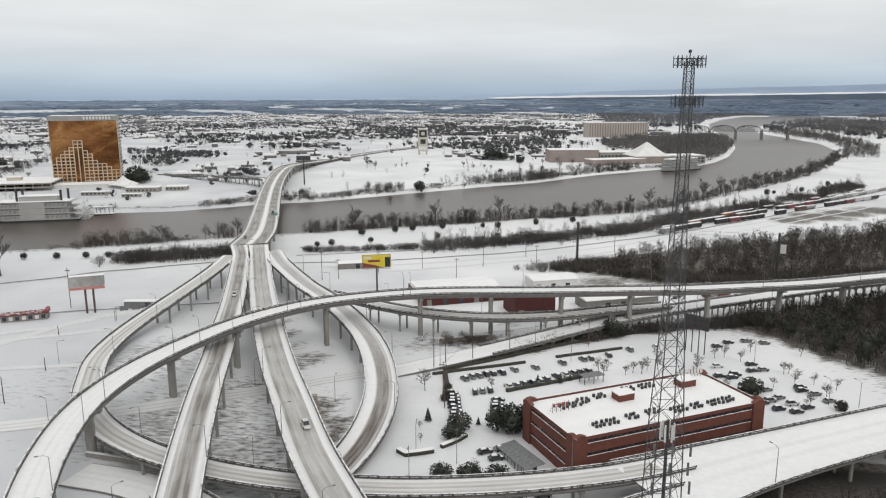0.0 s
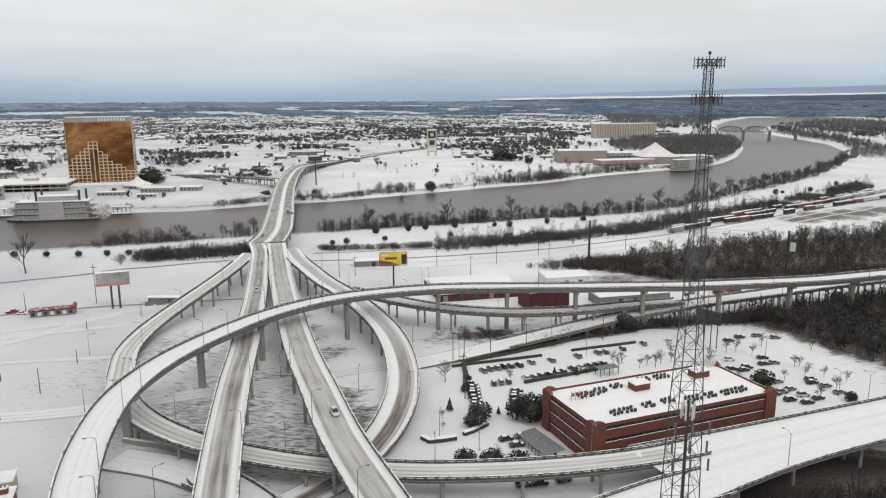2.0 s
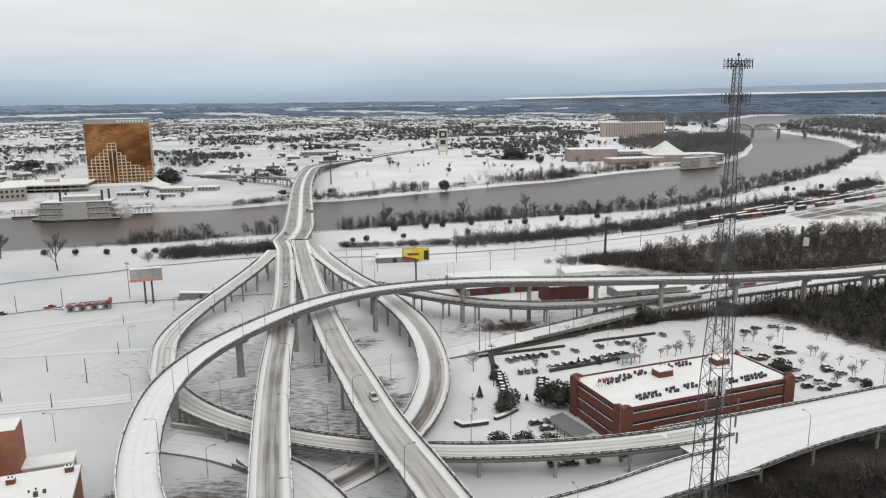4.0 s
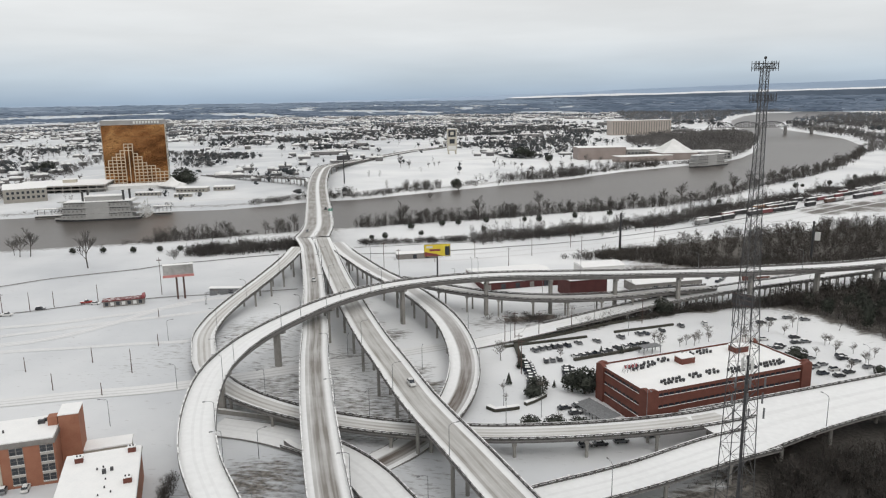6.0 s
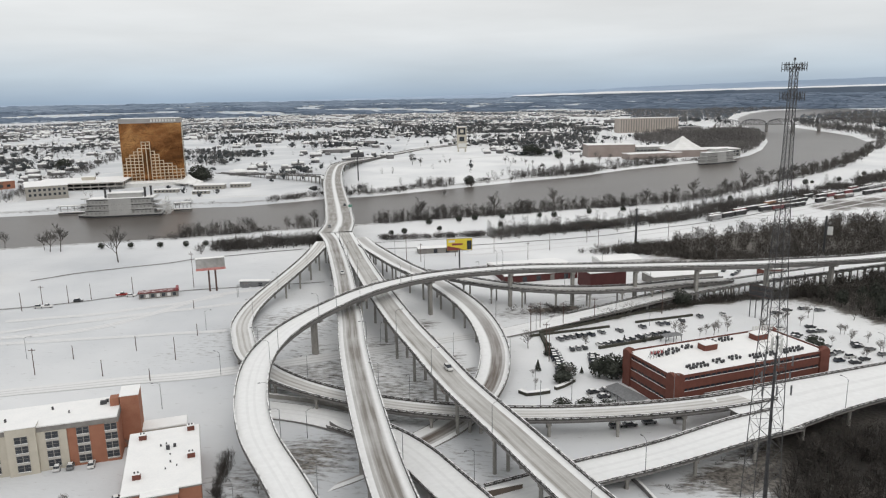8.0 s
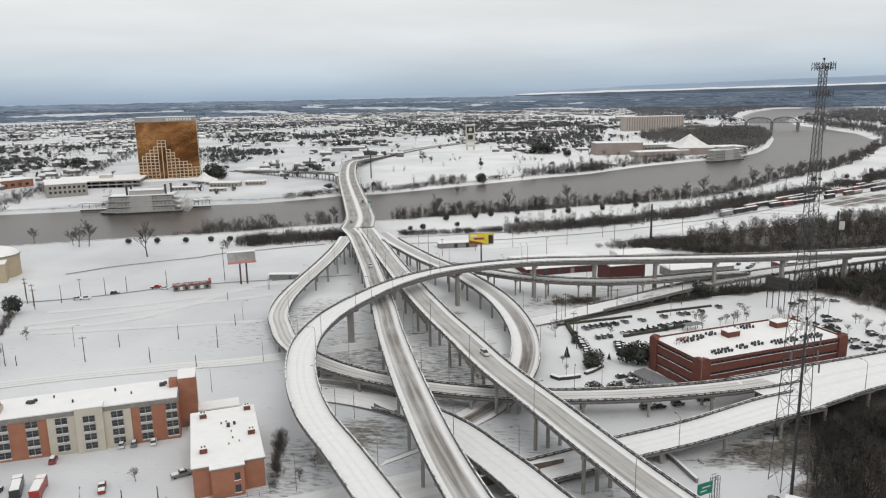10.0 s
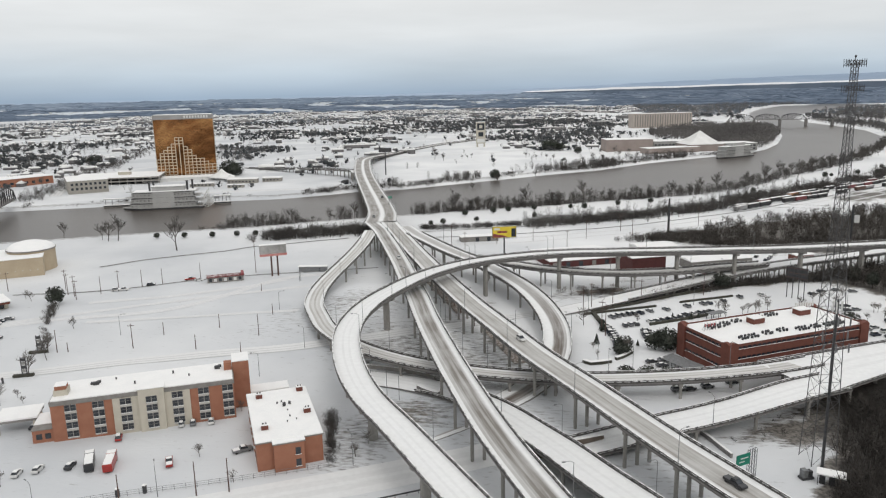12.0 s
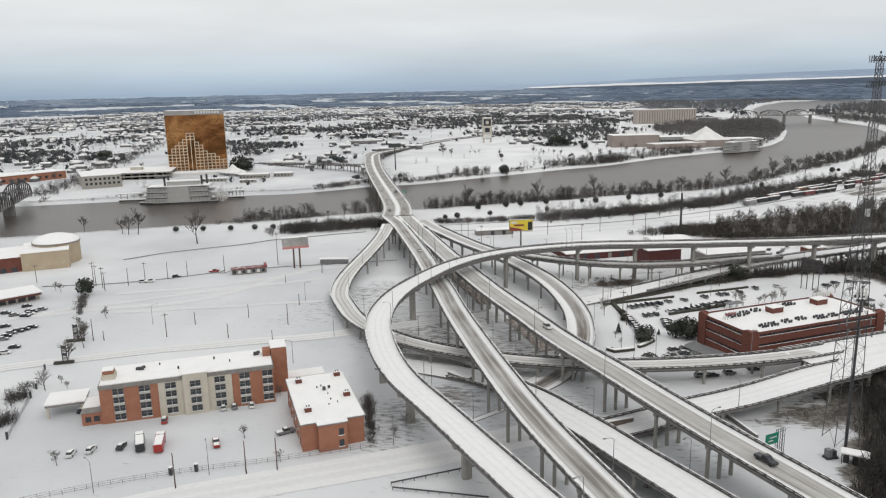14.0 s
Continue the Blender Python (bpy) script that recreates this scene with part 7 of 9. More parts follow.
mast = thing("lattice_mast", pose(MX, MY, 0, 0, 0, 8), "very tall dark steel lattice radio mast with antenna platforms", "mast")
levels = [0]
while levels[-1] < 104:
    levels.append(min(106, levels[-1] + max(1.5, 1.9 * mast_w(levels[-1]))))
CORN = ((-1, -1), (1, -1), (1, 1), (-1, 1))
for cx, cy in CORN:
    mb = MB()
    for a, b in zip(levels[:-1], levels[1:]):
        mb.tube((cx * mast_w(a), cy * mast_w(a), a - 0.3 if a == 0 else a), (cx * mast_w(b), cy * mast_w(b), b), 0.125 - a * 0.0004, n=5)
    part("leg", mb, MAST_STEEL, mast)
for k in range(4):
    (ax, ay), (bx, by) = CORN[k], CORN[(k + 1) % 4]
    mb = MB()
    for z0, z1 in zip(levels[:-1], levels[1:]):
        w0, w1 = mast_w(z0), mast_w(z1)
        r = 0.05 if z0 < 60 else 0.045
        mb.tube((ax * w0, ay * w0, z0), (bx * w1, by * w1, z1), r, n=4, caps=False)
        mb.tube((bx * w0, by * w0, z0), (ax * w1, ay * w1, z1), r, n=4, caps=False)
        mb.tube((ax * w1, ay * w1, z1), (bx * w1, by * w1, z1), r, n=4, caps=False)
    part("bracing", mb, MAST_STEEL, mast)
for z, wide in ((104.3, 2.2), (98.2, 2.2)):
    mb = MB()
    for q in (-0.5, 0.5):
        for y in (-0.8, 0.8):
            mb.tube((-wide, y, z + q), (wide, y, z + q), 0.07, n=4)
            mb.tube((y, -wide * 0.6, z + q), (y, wide * 0.6, z + q), 0.06, n=4)
        for x in (-wide, wide):
            mb.tube((x, -0.8, z + q), (x, 0.8, z + q), 0.06, n=4)
    for y in (-0.8, 0.8):
        for i in range(6):
            x0, x1 = -wide + i * wide / 3, -wide + (i + 1) * wide / 3
            mb.tube((x0, y, z - 0.5), (x1, y, z + 0.5), 0.045, n=4)
            mb.tube((x1, y, z - 0.5), (x1, y, z + 0.5), 0.045, n=4)
    pl = part("antenna_platform", mb, STEEL_DARK, mast)
    for x in (-wide, -wide * 0.72, -wide * 0.4, wide * 0.45, wide * 0.75, wide):
        for y in (-1.0, 1.0):
            ant = MB()
            ant.tube((x, y, z - 0.95), (x, y, z + 0.95), 0.07, n=5)
            part("whip_antenna", ant, STEEL_DARK, pl)
mb = MB()
mb.tube((0, 0, 104), (0, 0, 105.9), 0.1, n=5)
mb.blob((0, 0, 105.9), 0.28, 0.3, 7, 4, 0, 0.05)
part("beacon", mb, STEEL_DARK, mast)
for z, s in ((40, 1), (36, -1), (33, 1)):
    for i in range(3):
        w = mast_w(z)
        slab_part("panel_antenna", mast, STEEL, (-w - 0.8 + i * (w + 0.8)), (-w - 0.45 + i * (w + 0.8)), -w - 0.9 * (s > 0) - 0.2, -w - 0.9 * (s > 0), z - 1.2, z + 1.2, "grey panel antenna")
mono = thing("monopole", pose(17.4, 95.7, 0), "slim black steel monopole with antennas at its top", "mast")
mb = MB()
mb.tube((0, 0, -0.4), (0, 0, 47), 0.42, 0.26, 10)
part("pole", mb, STEEL_DARK, mono)
for k in range(6):
    a = k * math.pi / 3
    slab_part("panel_antenna", mono, WHITE_PAINT, 1.1 * math.cos(a) - 0.14, 1.1 * math.cos(a) + 0.14, 1.1 * math.sin(a) - 0.1, 1.1 * math.sin(a) + 0.1, 43.5, 46.5)
    mb = MB()
    mb.tube((0, 0, 45), (1.1 * math.cos(a), 1.1 * math.sin(a), 45), 0.05, n=4)
    part("arm", mb, STEEL_DARK, mono)
cabin = thing("equipment_cabin", pose(12.2, 92.3, 0, 0, 0, 20), "small grey equipment cabinets on a stand in the snow", "cabinet")
slab_part("cabinet", cabin, STEEL, -1.2, 0.2, -0.8, 0.8, 0.3, 2.4, "", 0.06)
slab_part("cabinet", cabin, STEEL_DARK, 0.5, 1.6, -0.7, 0.7, 0.3, 1.9, "", 0.06)
slab_part("stand", cabin, STEEL_DARK, -1.5, 1.9, -1, 1, -0.3, 0.3)
shel = thing("equipment_shelter", pose(17.5, 89.8, 0, 0, 0, -22), "open steel shelter with a snowy slab roof over dark equipment", "shelter")
slab_part("roof", shel, ROOF_SNOW, -3.4, 3.4, -1.8, 1.8, 2.6, 2.95)
for x in (-3, 0, 3):
    for y in (-1.5, 1.5):
        mb = MB()
        mb.tube((x, y, -0.4), (x, y, 2.6), 0.09, n=5)
        part("post", mb, STEEL_DARK, shel)
for x in (-2, 0.2, 2):
    slab_part("equipment_box", shel, STEEL_DARK, x - 0.7, x + 0.7, -0.8, 0.8, -0.3, 1.7, "", 0.05)

# ---- billboards and signs ----
YELLOW = noisy("yellow_print", [(0.3, (0.62, 0.47, 0.03)), (0.7, (0.72, 0.58, 0.06))], 0.3, 0.5)
MAROON = noisy("maroon_print", [(0.3, (0.16, 0.03, 0.03)), (0.7, (0.24, 0.05, 0.05))], 0.3, 0.5)
TIMBER = noisy("weathered_timber", [(0.3, (0.07, 0.045, 0.04)), (0.7, (0.14, 0.09, 0.075))], 0.8, 0.9, scale2=5)
bb = thing("billboard", pose(-77, 343.9, 0, 0, 0, 14), "yellow and maroon billboard on a single tall steel post", "billboard")
slab_part("panel", bb, STEEL_DARK, -7.4, 7.4, -0.15, 0.35, 12.6, 19.6)
mb = MB()
mb.box(-7.2, 7.2, -0.22, -0.155, 12.8, 19.4)
pf = part("poster", mb, YELLOW, bb, "yellow poster")
mb = MB()
mb.add([(-7.1, -0.24, 12.9), (2.4, -0.24, 12.9), (-0.5, -0.24, 14.0), (-7.1, -0.24, 15.4), (-7.1, -0.226, 12.9), (2.4, -0.226, 12.9), (-0.5, -0.226, 14.0), (-7.1, -0.226, 15.4)], [(0, 1, 2, 3), (7, 6, 5, 4), (0, 4, 5, 1), (1, 5, 6, 2), (2, 6, 7, 3), (3, 7, 4, 0)])
part("swoosh", mb, MAROON, pf)
slab_part("text_bar", pf, WHITE_PAINT, -6.3, -2.6, -0.25, -0.226, 17.4, 18.6)
slab_part("text_bar", pf, MAROON, -4.4, 1.8, -0.25, -0.226, 15.6, 16.8)
slab_part("dark_panel", pf, GLASS_DARK, 4.3, 7.0, -0.25, -0.226, 13.0, 18.2)
slab_part("snow_cap", bb, ROOF_SNOW, -7.4, 7.4, -0.15, 0.35, 19.6, 19.8)
mb = MB()
mb.tube((0, 0.4, -0.5), (0, 0.4, 13), 0.5, 0.45, 10)
part("post", mb, STEEL_DARK, bb)
mb = MB()
for x in np.linspace(-7, 7, 8):
    mb.tube((x, -0.1, 12.7), (x, -1.4, 12.4), 0.05, n=4)
mb.box(-7.2, 7.2, -1.5, -1.3, 12.3, 12.4)
part("catwalk", mb, STEEL_DARK, bb)
lb = thing("billboard", pose(-204.5, 293.5, 0, 0, 0, 26), "back-to-back grey billboard with a red trim board on two posts", "billboard")
GREYP = noisy("faded_grey_print", [(0.3, (0.20, 0.20, 0.19)), (0.7, (0.42, 0.41, 0.40))], 0.25, 0.6)
slab_part("panel", lb, GREYP, -7.3, 7.3, -1.8, -1.5, 13.2, 18.2)
slab_part("panel", lb, GREYP, -7.3, 7.3, 1.2, 1.5, 13.2, 18.2)
slab_part("trim_board", lb, noisy("faded_red_board", [(0.3, (0.42, 0.16, 0.14)), (0.7, (0.55, 0.26, 0.24))], 0.4, 0.7), -7.5, 7.5, -2.4, -1.9, 12.0, 13.2, "faded red trim board")
slab_part("snow_cap", lb, ROOF_SNOW, -7.4, 7.4, -1.9, 1.6, 18.2, 18.35)
for x in (-1.2, 2.2):
    mb = MB()
    mb.tube((x, 0, -0.5), (x, 0, 18.2), 0.5, 0.45, 8)
    part("post", mb, TIMBER, lb)
hb = thing("billboard", pose(65, 263, 0, 0, 0, -42), "weathered back of a large billboard on four posts above the lot", "billboard")
slab_part("panel", hb, STEEL_DARK, -5, 5, 0.2, 0.5, 9.5, 15.0)
for x in (-4, -1.4, 1.4, 4):
    mb = MB()
    mb.tube((x, 0, -0.5), (x, 0, 15.2), 0.22, 0.2, 6)
    part("post", mb, STEEL_DARK, hb)
for z in (9.8, 12.1, 14.4):
    mb = MB()
    mb.box(-5.1, 5.1, -0.12, 0.19, z, z + 0.22)
    part("stringer", mb, TIMBER, hb)
ws = thing("pole_sign", pose(141, 394, 0, 0, 0, -20), "tall dark pole with a white sign board", "sign")
mb = MB()
mb.tube((0, 0, -0.5), (0, 0, 25), 0.75, 0.6, 8)
part("pole", mb, STEEL_DARK, ws)
slab_part("board", ws, WHITE_PAINT, 1.0, 4.0, -0.3, 0.3, 13.5, 18.5)
slab_part("board_frame", ws, STEEL_DARK, 0.6, 1.0, -0.4, 0.4, 13, 19)
rs = thing("pole_sign", pose(-246.8, 806.5, 0, 0, 0, 18), "dark sign panel on a tall thin pole across the river", "sign")
mb = MB()
mb.tube((0, 0, -0.5), (0, 0, 29), 0.8, 0.6, 8)
part("pole", mb, STEEL_DARK, rs)
slab_part("board", rs, STEEL_DARK, -8, 8, -0.6, 0.6, 28.5, 33.5)
py_ = thing("sign_tower", pose(-163, 1271, 0, 0, 0, 10), "tan sign tower with dark square panels over the snowy field", "sign")
slab_part("shaft", py_, STUCCO, -8.5, 8.5, -3, 3, 6, 45)
for sx in (-6.5, 6.5):
    slab_part("leg", py_, STUCCO, sx - 1.4, sx + 1.4, -2, 2, -0.5, 6)
slab_part("top_panel", py_, GLASS_DARK, -6.6, 6.6, -3.3, -3.005, 31, 43)
slab_part("emblem", py_, STUCCO, -3, 3, -3.45, -3.31, 34, 40)
slab_part("low_panel", py_, GLASS_DARK, -4.5, 4.5, -3.3, -3.005, 19, 27)
slab_part("low_panel", py_, WHITE_PAINT, -7, 7, -3.3, -3.005, 8, 15)
slab_part("cap", py_, ROOF_SNOW, -8.9, 8.9, -3.4, 3.4, 45, 46)
GREEN = noisy("green_sign_sheet", [(0.3, (0.01, 0.17, 0.11)), (0.7, (0.015, 0.22, 0.15))], 0.6, 0.45)


def gantry(x, y, z, a, span, h, signs, label):
    g = thing("sign_gantry", pose(x, y, z, 0, 0, a), label, "sign gantry", "sign gantries")
    for sx in (0, span):
        mb = MB()
        for dx, dy in ((-0.35, -0.35), (0.35, -0.35), (0.35, 0.35), (-0.35, 0.35)):
            mb.tube((sx + dx, dy, -0.4), (sx + dx, dy, h), 0.07, n=4)
        for q in range(int(h / 1.2)):
            mb.tube((sx - 0.35, -0.35, q * 1.2), (sx + 0.35, -0.35, q * 1.2 + 1.2), 0.04, n=4)
            mb.tube((sx + 0.35, 0.35, q * 1.2), (sx - 0.35, 0.35, q * 1.2 + 1.2), 0.04, n=4)
        part("post", mb, STEEL, g)
        if span == 0:
            break
    if span:
        mb = MB()
        for q in (-0.45, 0.45):
            for dz in (-0.5, 0.4):
                mb.tube((0, q, h + dz), (span, q, h + dz), 0.07, n=4)
        for i in range(int(span / 1.5)):
            mb.tube((i * 1.5, -0.45, h - 0.5), (i * 1.5 + 1.5, -0.45, h + 0.4), 0.04, n=4)
        part("beam", mb, STEEL, g)
    for sx, w, hh, zz, mt in signs:
        b = slab_part("sign_board", g, mt, sx, sx + w, -0.62, -0.5, zz, zz + hh, "green sign board" if mt == GREEN else "grey sign back")
        if mt == GREEN:
            slab_part("text_bar", b, WHITE_PAINT, sx + w * 0.3, sx + w * 0.85, -0.66, -0.625, zz + hh * 0.58, zz + hh * 0.68)
            slab_part("text_bar", b, WHITE_PAINT, sx + w * 0.2, sx + w * 0.6, -0.66, -0.625, zz + hh * 0.28, zz + hh * 0.37)
    return g


gantry(-5.6, 80.0, 0, 32, 1.6, 13.4, [(-5.0, 4.4, 2.9, 10.2, GREEN)], "lattice sign gantry with a green road sign beside the viaduct")
gantry(-186, 283, 0, 25, 14.5, 6.0, [(2, 3.6, 2.2, 4.6, STEEL), (7, 3.6, 2.2, 4.6, STEEL)], "sign gantry seen from behind over the ramp entry")
gantry(-176, 480, 12, 17, 0.0, 7, [(-0.5, 3.0, 1.8, 5.2, GREEN)], "small green sign on the bridge")

# ---- lamp posts and utility poles ----
lamp_pole, lamp_head = MB(), MB()
lamp_pole.tube((0, 0, -0.3), (0, 0, 8.6), 0.11, 0.07, 6)
lamp_pole.tube((0, 0, 8.6), (0.8, 0, 9.1), 0.06, 0.05, 5)
lamp_pole.tube((0.8, 0, 9.1), (2.2, 0, 9.2), 0.05, 0.045, 5)
lamp_head.bevel_box(2.0, 2.8, -0.16, 0.16, 9.08, 9.28, 0.05)
LP, LH = lamp_pole.mesh("pole"), lamp_head.mesh("lamp_head")
LP.materials.append(STEEL)
LH.materials.append(STEEL)
first_lamp = None


def street_lamp(x, y, z, a, s=1.0):
    global first_lamp
    m = pose(x, y, z, 0, 0, a)
    if first_lamp is None:
        first_lamp = thing("street_lamp", m, "slim grey street lamp with a single curved arm", "street lamp", "street lamps")
        part("pole", LP, STEEL, first_lamp)
        part("lamp_head", LH, STEEL, first_lamp)
        return first_lamp
    return copy_thing(first_lamp, m)


for road_pts, start, every, side, wdt in ((FLY, 175, 48, -1, 9.4), (FLY, 300, 52, -1, 9.4), (WEST, 190, 44, -1, 9.6), (EAST, 150, 46, 1, 11.2), (LOOP_W, 60, 42, 1, 8.6), (LOOP_E, 60, 40, 1, 10.8), (ROAD_K, 18, 42, -1, 10.4), (MERGE, 30, 45, -1, 21), (SPUR_E, 40, 60, -1, 12), (SOUTH_C, 90, 40, 1, 11.6), (LINK_J, 30, 45, 1, 8.2), (BRIDGE, 30, 50, -1, 20.5)):
    lc, ls = spline([p[:3] for p in road_pts], 3.0)
    lt, ln = frames_of(lc)
    for d in np.arange(start, min(ls[-1], start + 420), every):
        i = int(np.argmin(abs(ls - d)))
        x, y = lc[i, 0] + ln[i, 0] * side * (wdt / 2 + 0.1), lc[i, 1] + ln[i, 1] * side * (wdt / 2 + 0.1)
        a = math.degrees(math.atan2(-ln[i, 1] * side, -ln[i, 0] * side))
        street_lamp(x, y, lc[i, 2] + 0.4, a)
for x, y, a in ((-34.4, 171.1, 90), (-22.4, 165.6, 90), (15.4, 248.2, -60), (85.2, 254.4, 200), (96.7, 216, 120), (105.6, 214.6, 120), (-102, 131, 40), (-157.2, 148.7, 200), (-149.8, 178.6, 160), (-97, 215, 90), (-178, 228, 20), (-236, 190, 30), (-66, 205, 90), (-152.7, 67.5, 120), (-178.9, 56.5, 150), (-205, 40, 150)):
    street_lamp(x, y, gz(x, y), a)
pole_mb, arm_mb = MB(), MB()
pole_mb.tube((0, 0, -0.4), (0, 0, 10.5), 0.19, 0.12, 7)
arm_mb.box(-1.3, 1.3, -0.07, 0.07, 9.6, 9.78)
for q in (-1.1, -0.4, 0.4, 1.1):
    arm_mb.tube((q, 0, 9.78), (q, 0, 10.05), 0.05, n=5)
UP1, UP2 = pole_mb.mesh("pole"), arm_mb.mesh("crossarm")
UP1.materials.append(TIMBER)
UP2.materials.append(TIMBER)
first_pole = None
for x, y, s, a in ((-221, 174, 1, 20), (-216.6, 191, 0.55, 0), (-193.9, 174.2, 0.6, 0), (-174.4, 192.4, 0.9, 10), (-178.8, 221, 0.5, 0), (-196.5, 202.5, 0.6, 0), (-173.7, 171.4, 0.45, 0), (-158.3, 59.9, 0.95, 30), (-143, 69, 0.9, 30), (-135.3, 71.5, 0.9, 30), (-338.6, 253.6, 1, 30), (-301.3, 249.9, 1.1, 30), (-295, 246, 1.1, 30), (-290, 240, 1.0, 30), (-308, 258, 1.1, 30), (-284, 252, 0.9, 0),
                   (-249.4, 166.5, 0.9, 20), (-245, 167, 0.4, 0), (-270, 268, 0.9, 0), (-262, 275, 0.8, 0), (-244, 284, 0.9, 0), (-280, 262, 1.0, 0), (-200, 262, 0.4, 0), (-112, 366, 1.6, 20), (-103.7, 370, 1.1, 20), (-84, 387, 1.2, 20), (-38, 377, 1.1, 20), (-24, 406, 1.2, 20), (2, 435, 1.2, 20), (8, 416, 1.1, 20), (60, 455, 1.3, 20), (-60, 400, 1.0, 20), (-30, 208, 1.3, 0), (-29, 202, 1.3, 0), (-32, 240, 1.2, 0), (-36, 236, 1.2, 0), (-8, 252, 1.1, 0), (-22, 244, 1.1, 0), (24, 268, 1.1, 0), (-96, 240, 1.0, 0), (-92, 230, 1.1, 0), (-84, 212, 1.0, 0),
                   (-218, 300, 1.9, 0), (-150, 350, 0.8, 0)):
    m = pose(x, y, gz(x, y), 0, 0, a) @ Matrix.Diagonal((1, 1, s, 1))
    p_ = thing("utility_pole", m, "weathered wooden utility pole standing in the snow", "utility pole", "utility poles")
    p_.scale = (1, 1, s)
    part("pole", UP1, TIMBER, p_)
    if s > 0.95:
        part("crossarm", UP2, TIMBER, p_)
tp = thing("transmission_pole", pose(32.7, 420.3, 0), "very tall dark steel transmission pole by the railway", "pole")
mb = MB()
mb.tube((0, 0, -0.5), (0, 0, 25.3), 0.85, 0.6, 10)
part("shaft", mb, STEEL_DARK, tp)
wires = MB()
for (x0, y0, z0), (x1, y1, z1) in (((32.7, 420.3, 25), (141, 394, 24)), ((141, 394, 24), (420, 420, 25)), ((32.7, 420.3, 23), (141, 394, 22)), ((141, 394, 22), (420, 420, 23)), ((-30, 208, 13), (-22, 244, 11.5)), ((-22, 244, 11.5), (24, 268, 11.5))):
    prev = None
    for i in range(9):
        u = i / 8
        p = (x0 + (x1 - x0) * u, y0 + (y1 - y0) * u, z0 + (z1 - z0) * u - 10 * u * (1 - u) * 0.25)
        if prev:
            wires.tube(prev, p, 0.045, n=4, caps=False)
        prev = p
tagged(part("overhead_wires", wires, STEEL_DARK, None), "thin dark overhead wires strung between poles", "wires", "", "stuff")

# ---- vehicles ----
TYRE = noisy("black_rubber", [(0.3, (0.015, 0.015, 0.015)), (0.7, (0.03, 0.03, 0.03))], 2.0, 0.8)


def car_paint(name, c):
    return noisy(name, [(0.3, tuple(v * 0.8 for v in c)), (0.7, tuple(min(1, v * 1.15) for v in c))], 0.8, 0.3, random_ob=0.3)


PAINTS = [car_paint("paint_dark", (0.03, 0.032, 0.036)), car_paint("paint_grey", (0.16, 0.165, 0.17)), car_paint("paint_white", (0.62, 0.62, 0.61)), car_paint("paint_red", (0.30, 0.025, 0.02)), car_paint("paint_blue", (0.02, 0.026, 0.04))]


def loft(mb, sections):
    """Skins rectangles (x, half width, z low, z high) along x."""
    vs = []
    for x, w, a, b in sections:
        vs += [(x, -w, a), (x, w, a), (x, w, b), (x, -w, b)]
    n = len(sections)
    fs = [(3, 2, 1, 0), (4 * n - 4, 4 * n - 3, 4 * n - 2, 4 * n - 1)]
    for i in range(n - 1):
        for j in range(4):
            fs.append((i * 4 + j, i * 4 + (j + 1) % 4, i * 4 + 4 + (j + 1) % 4, i * 4 + 4 + j))
    mb.add(vs, fs)


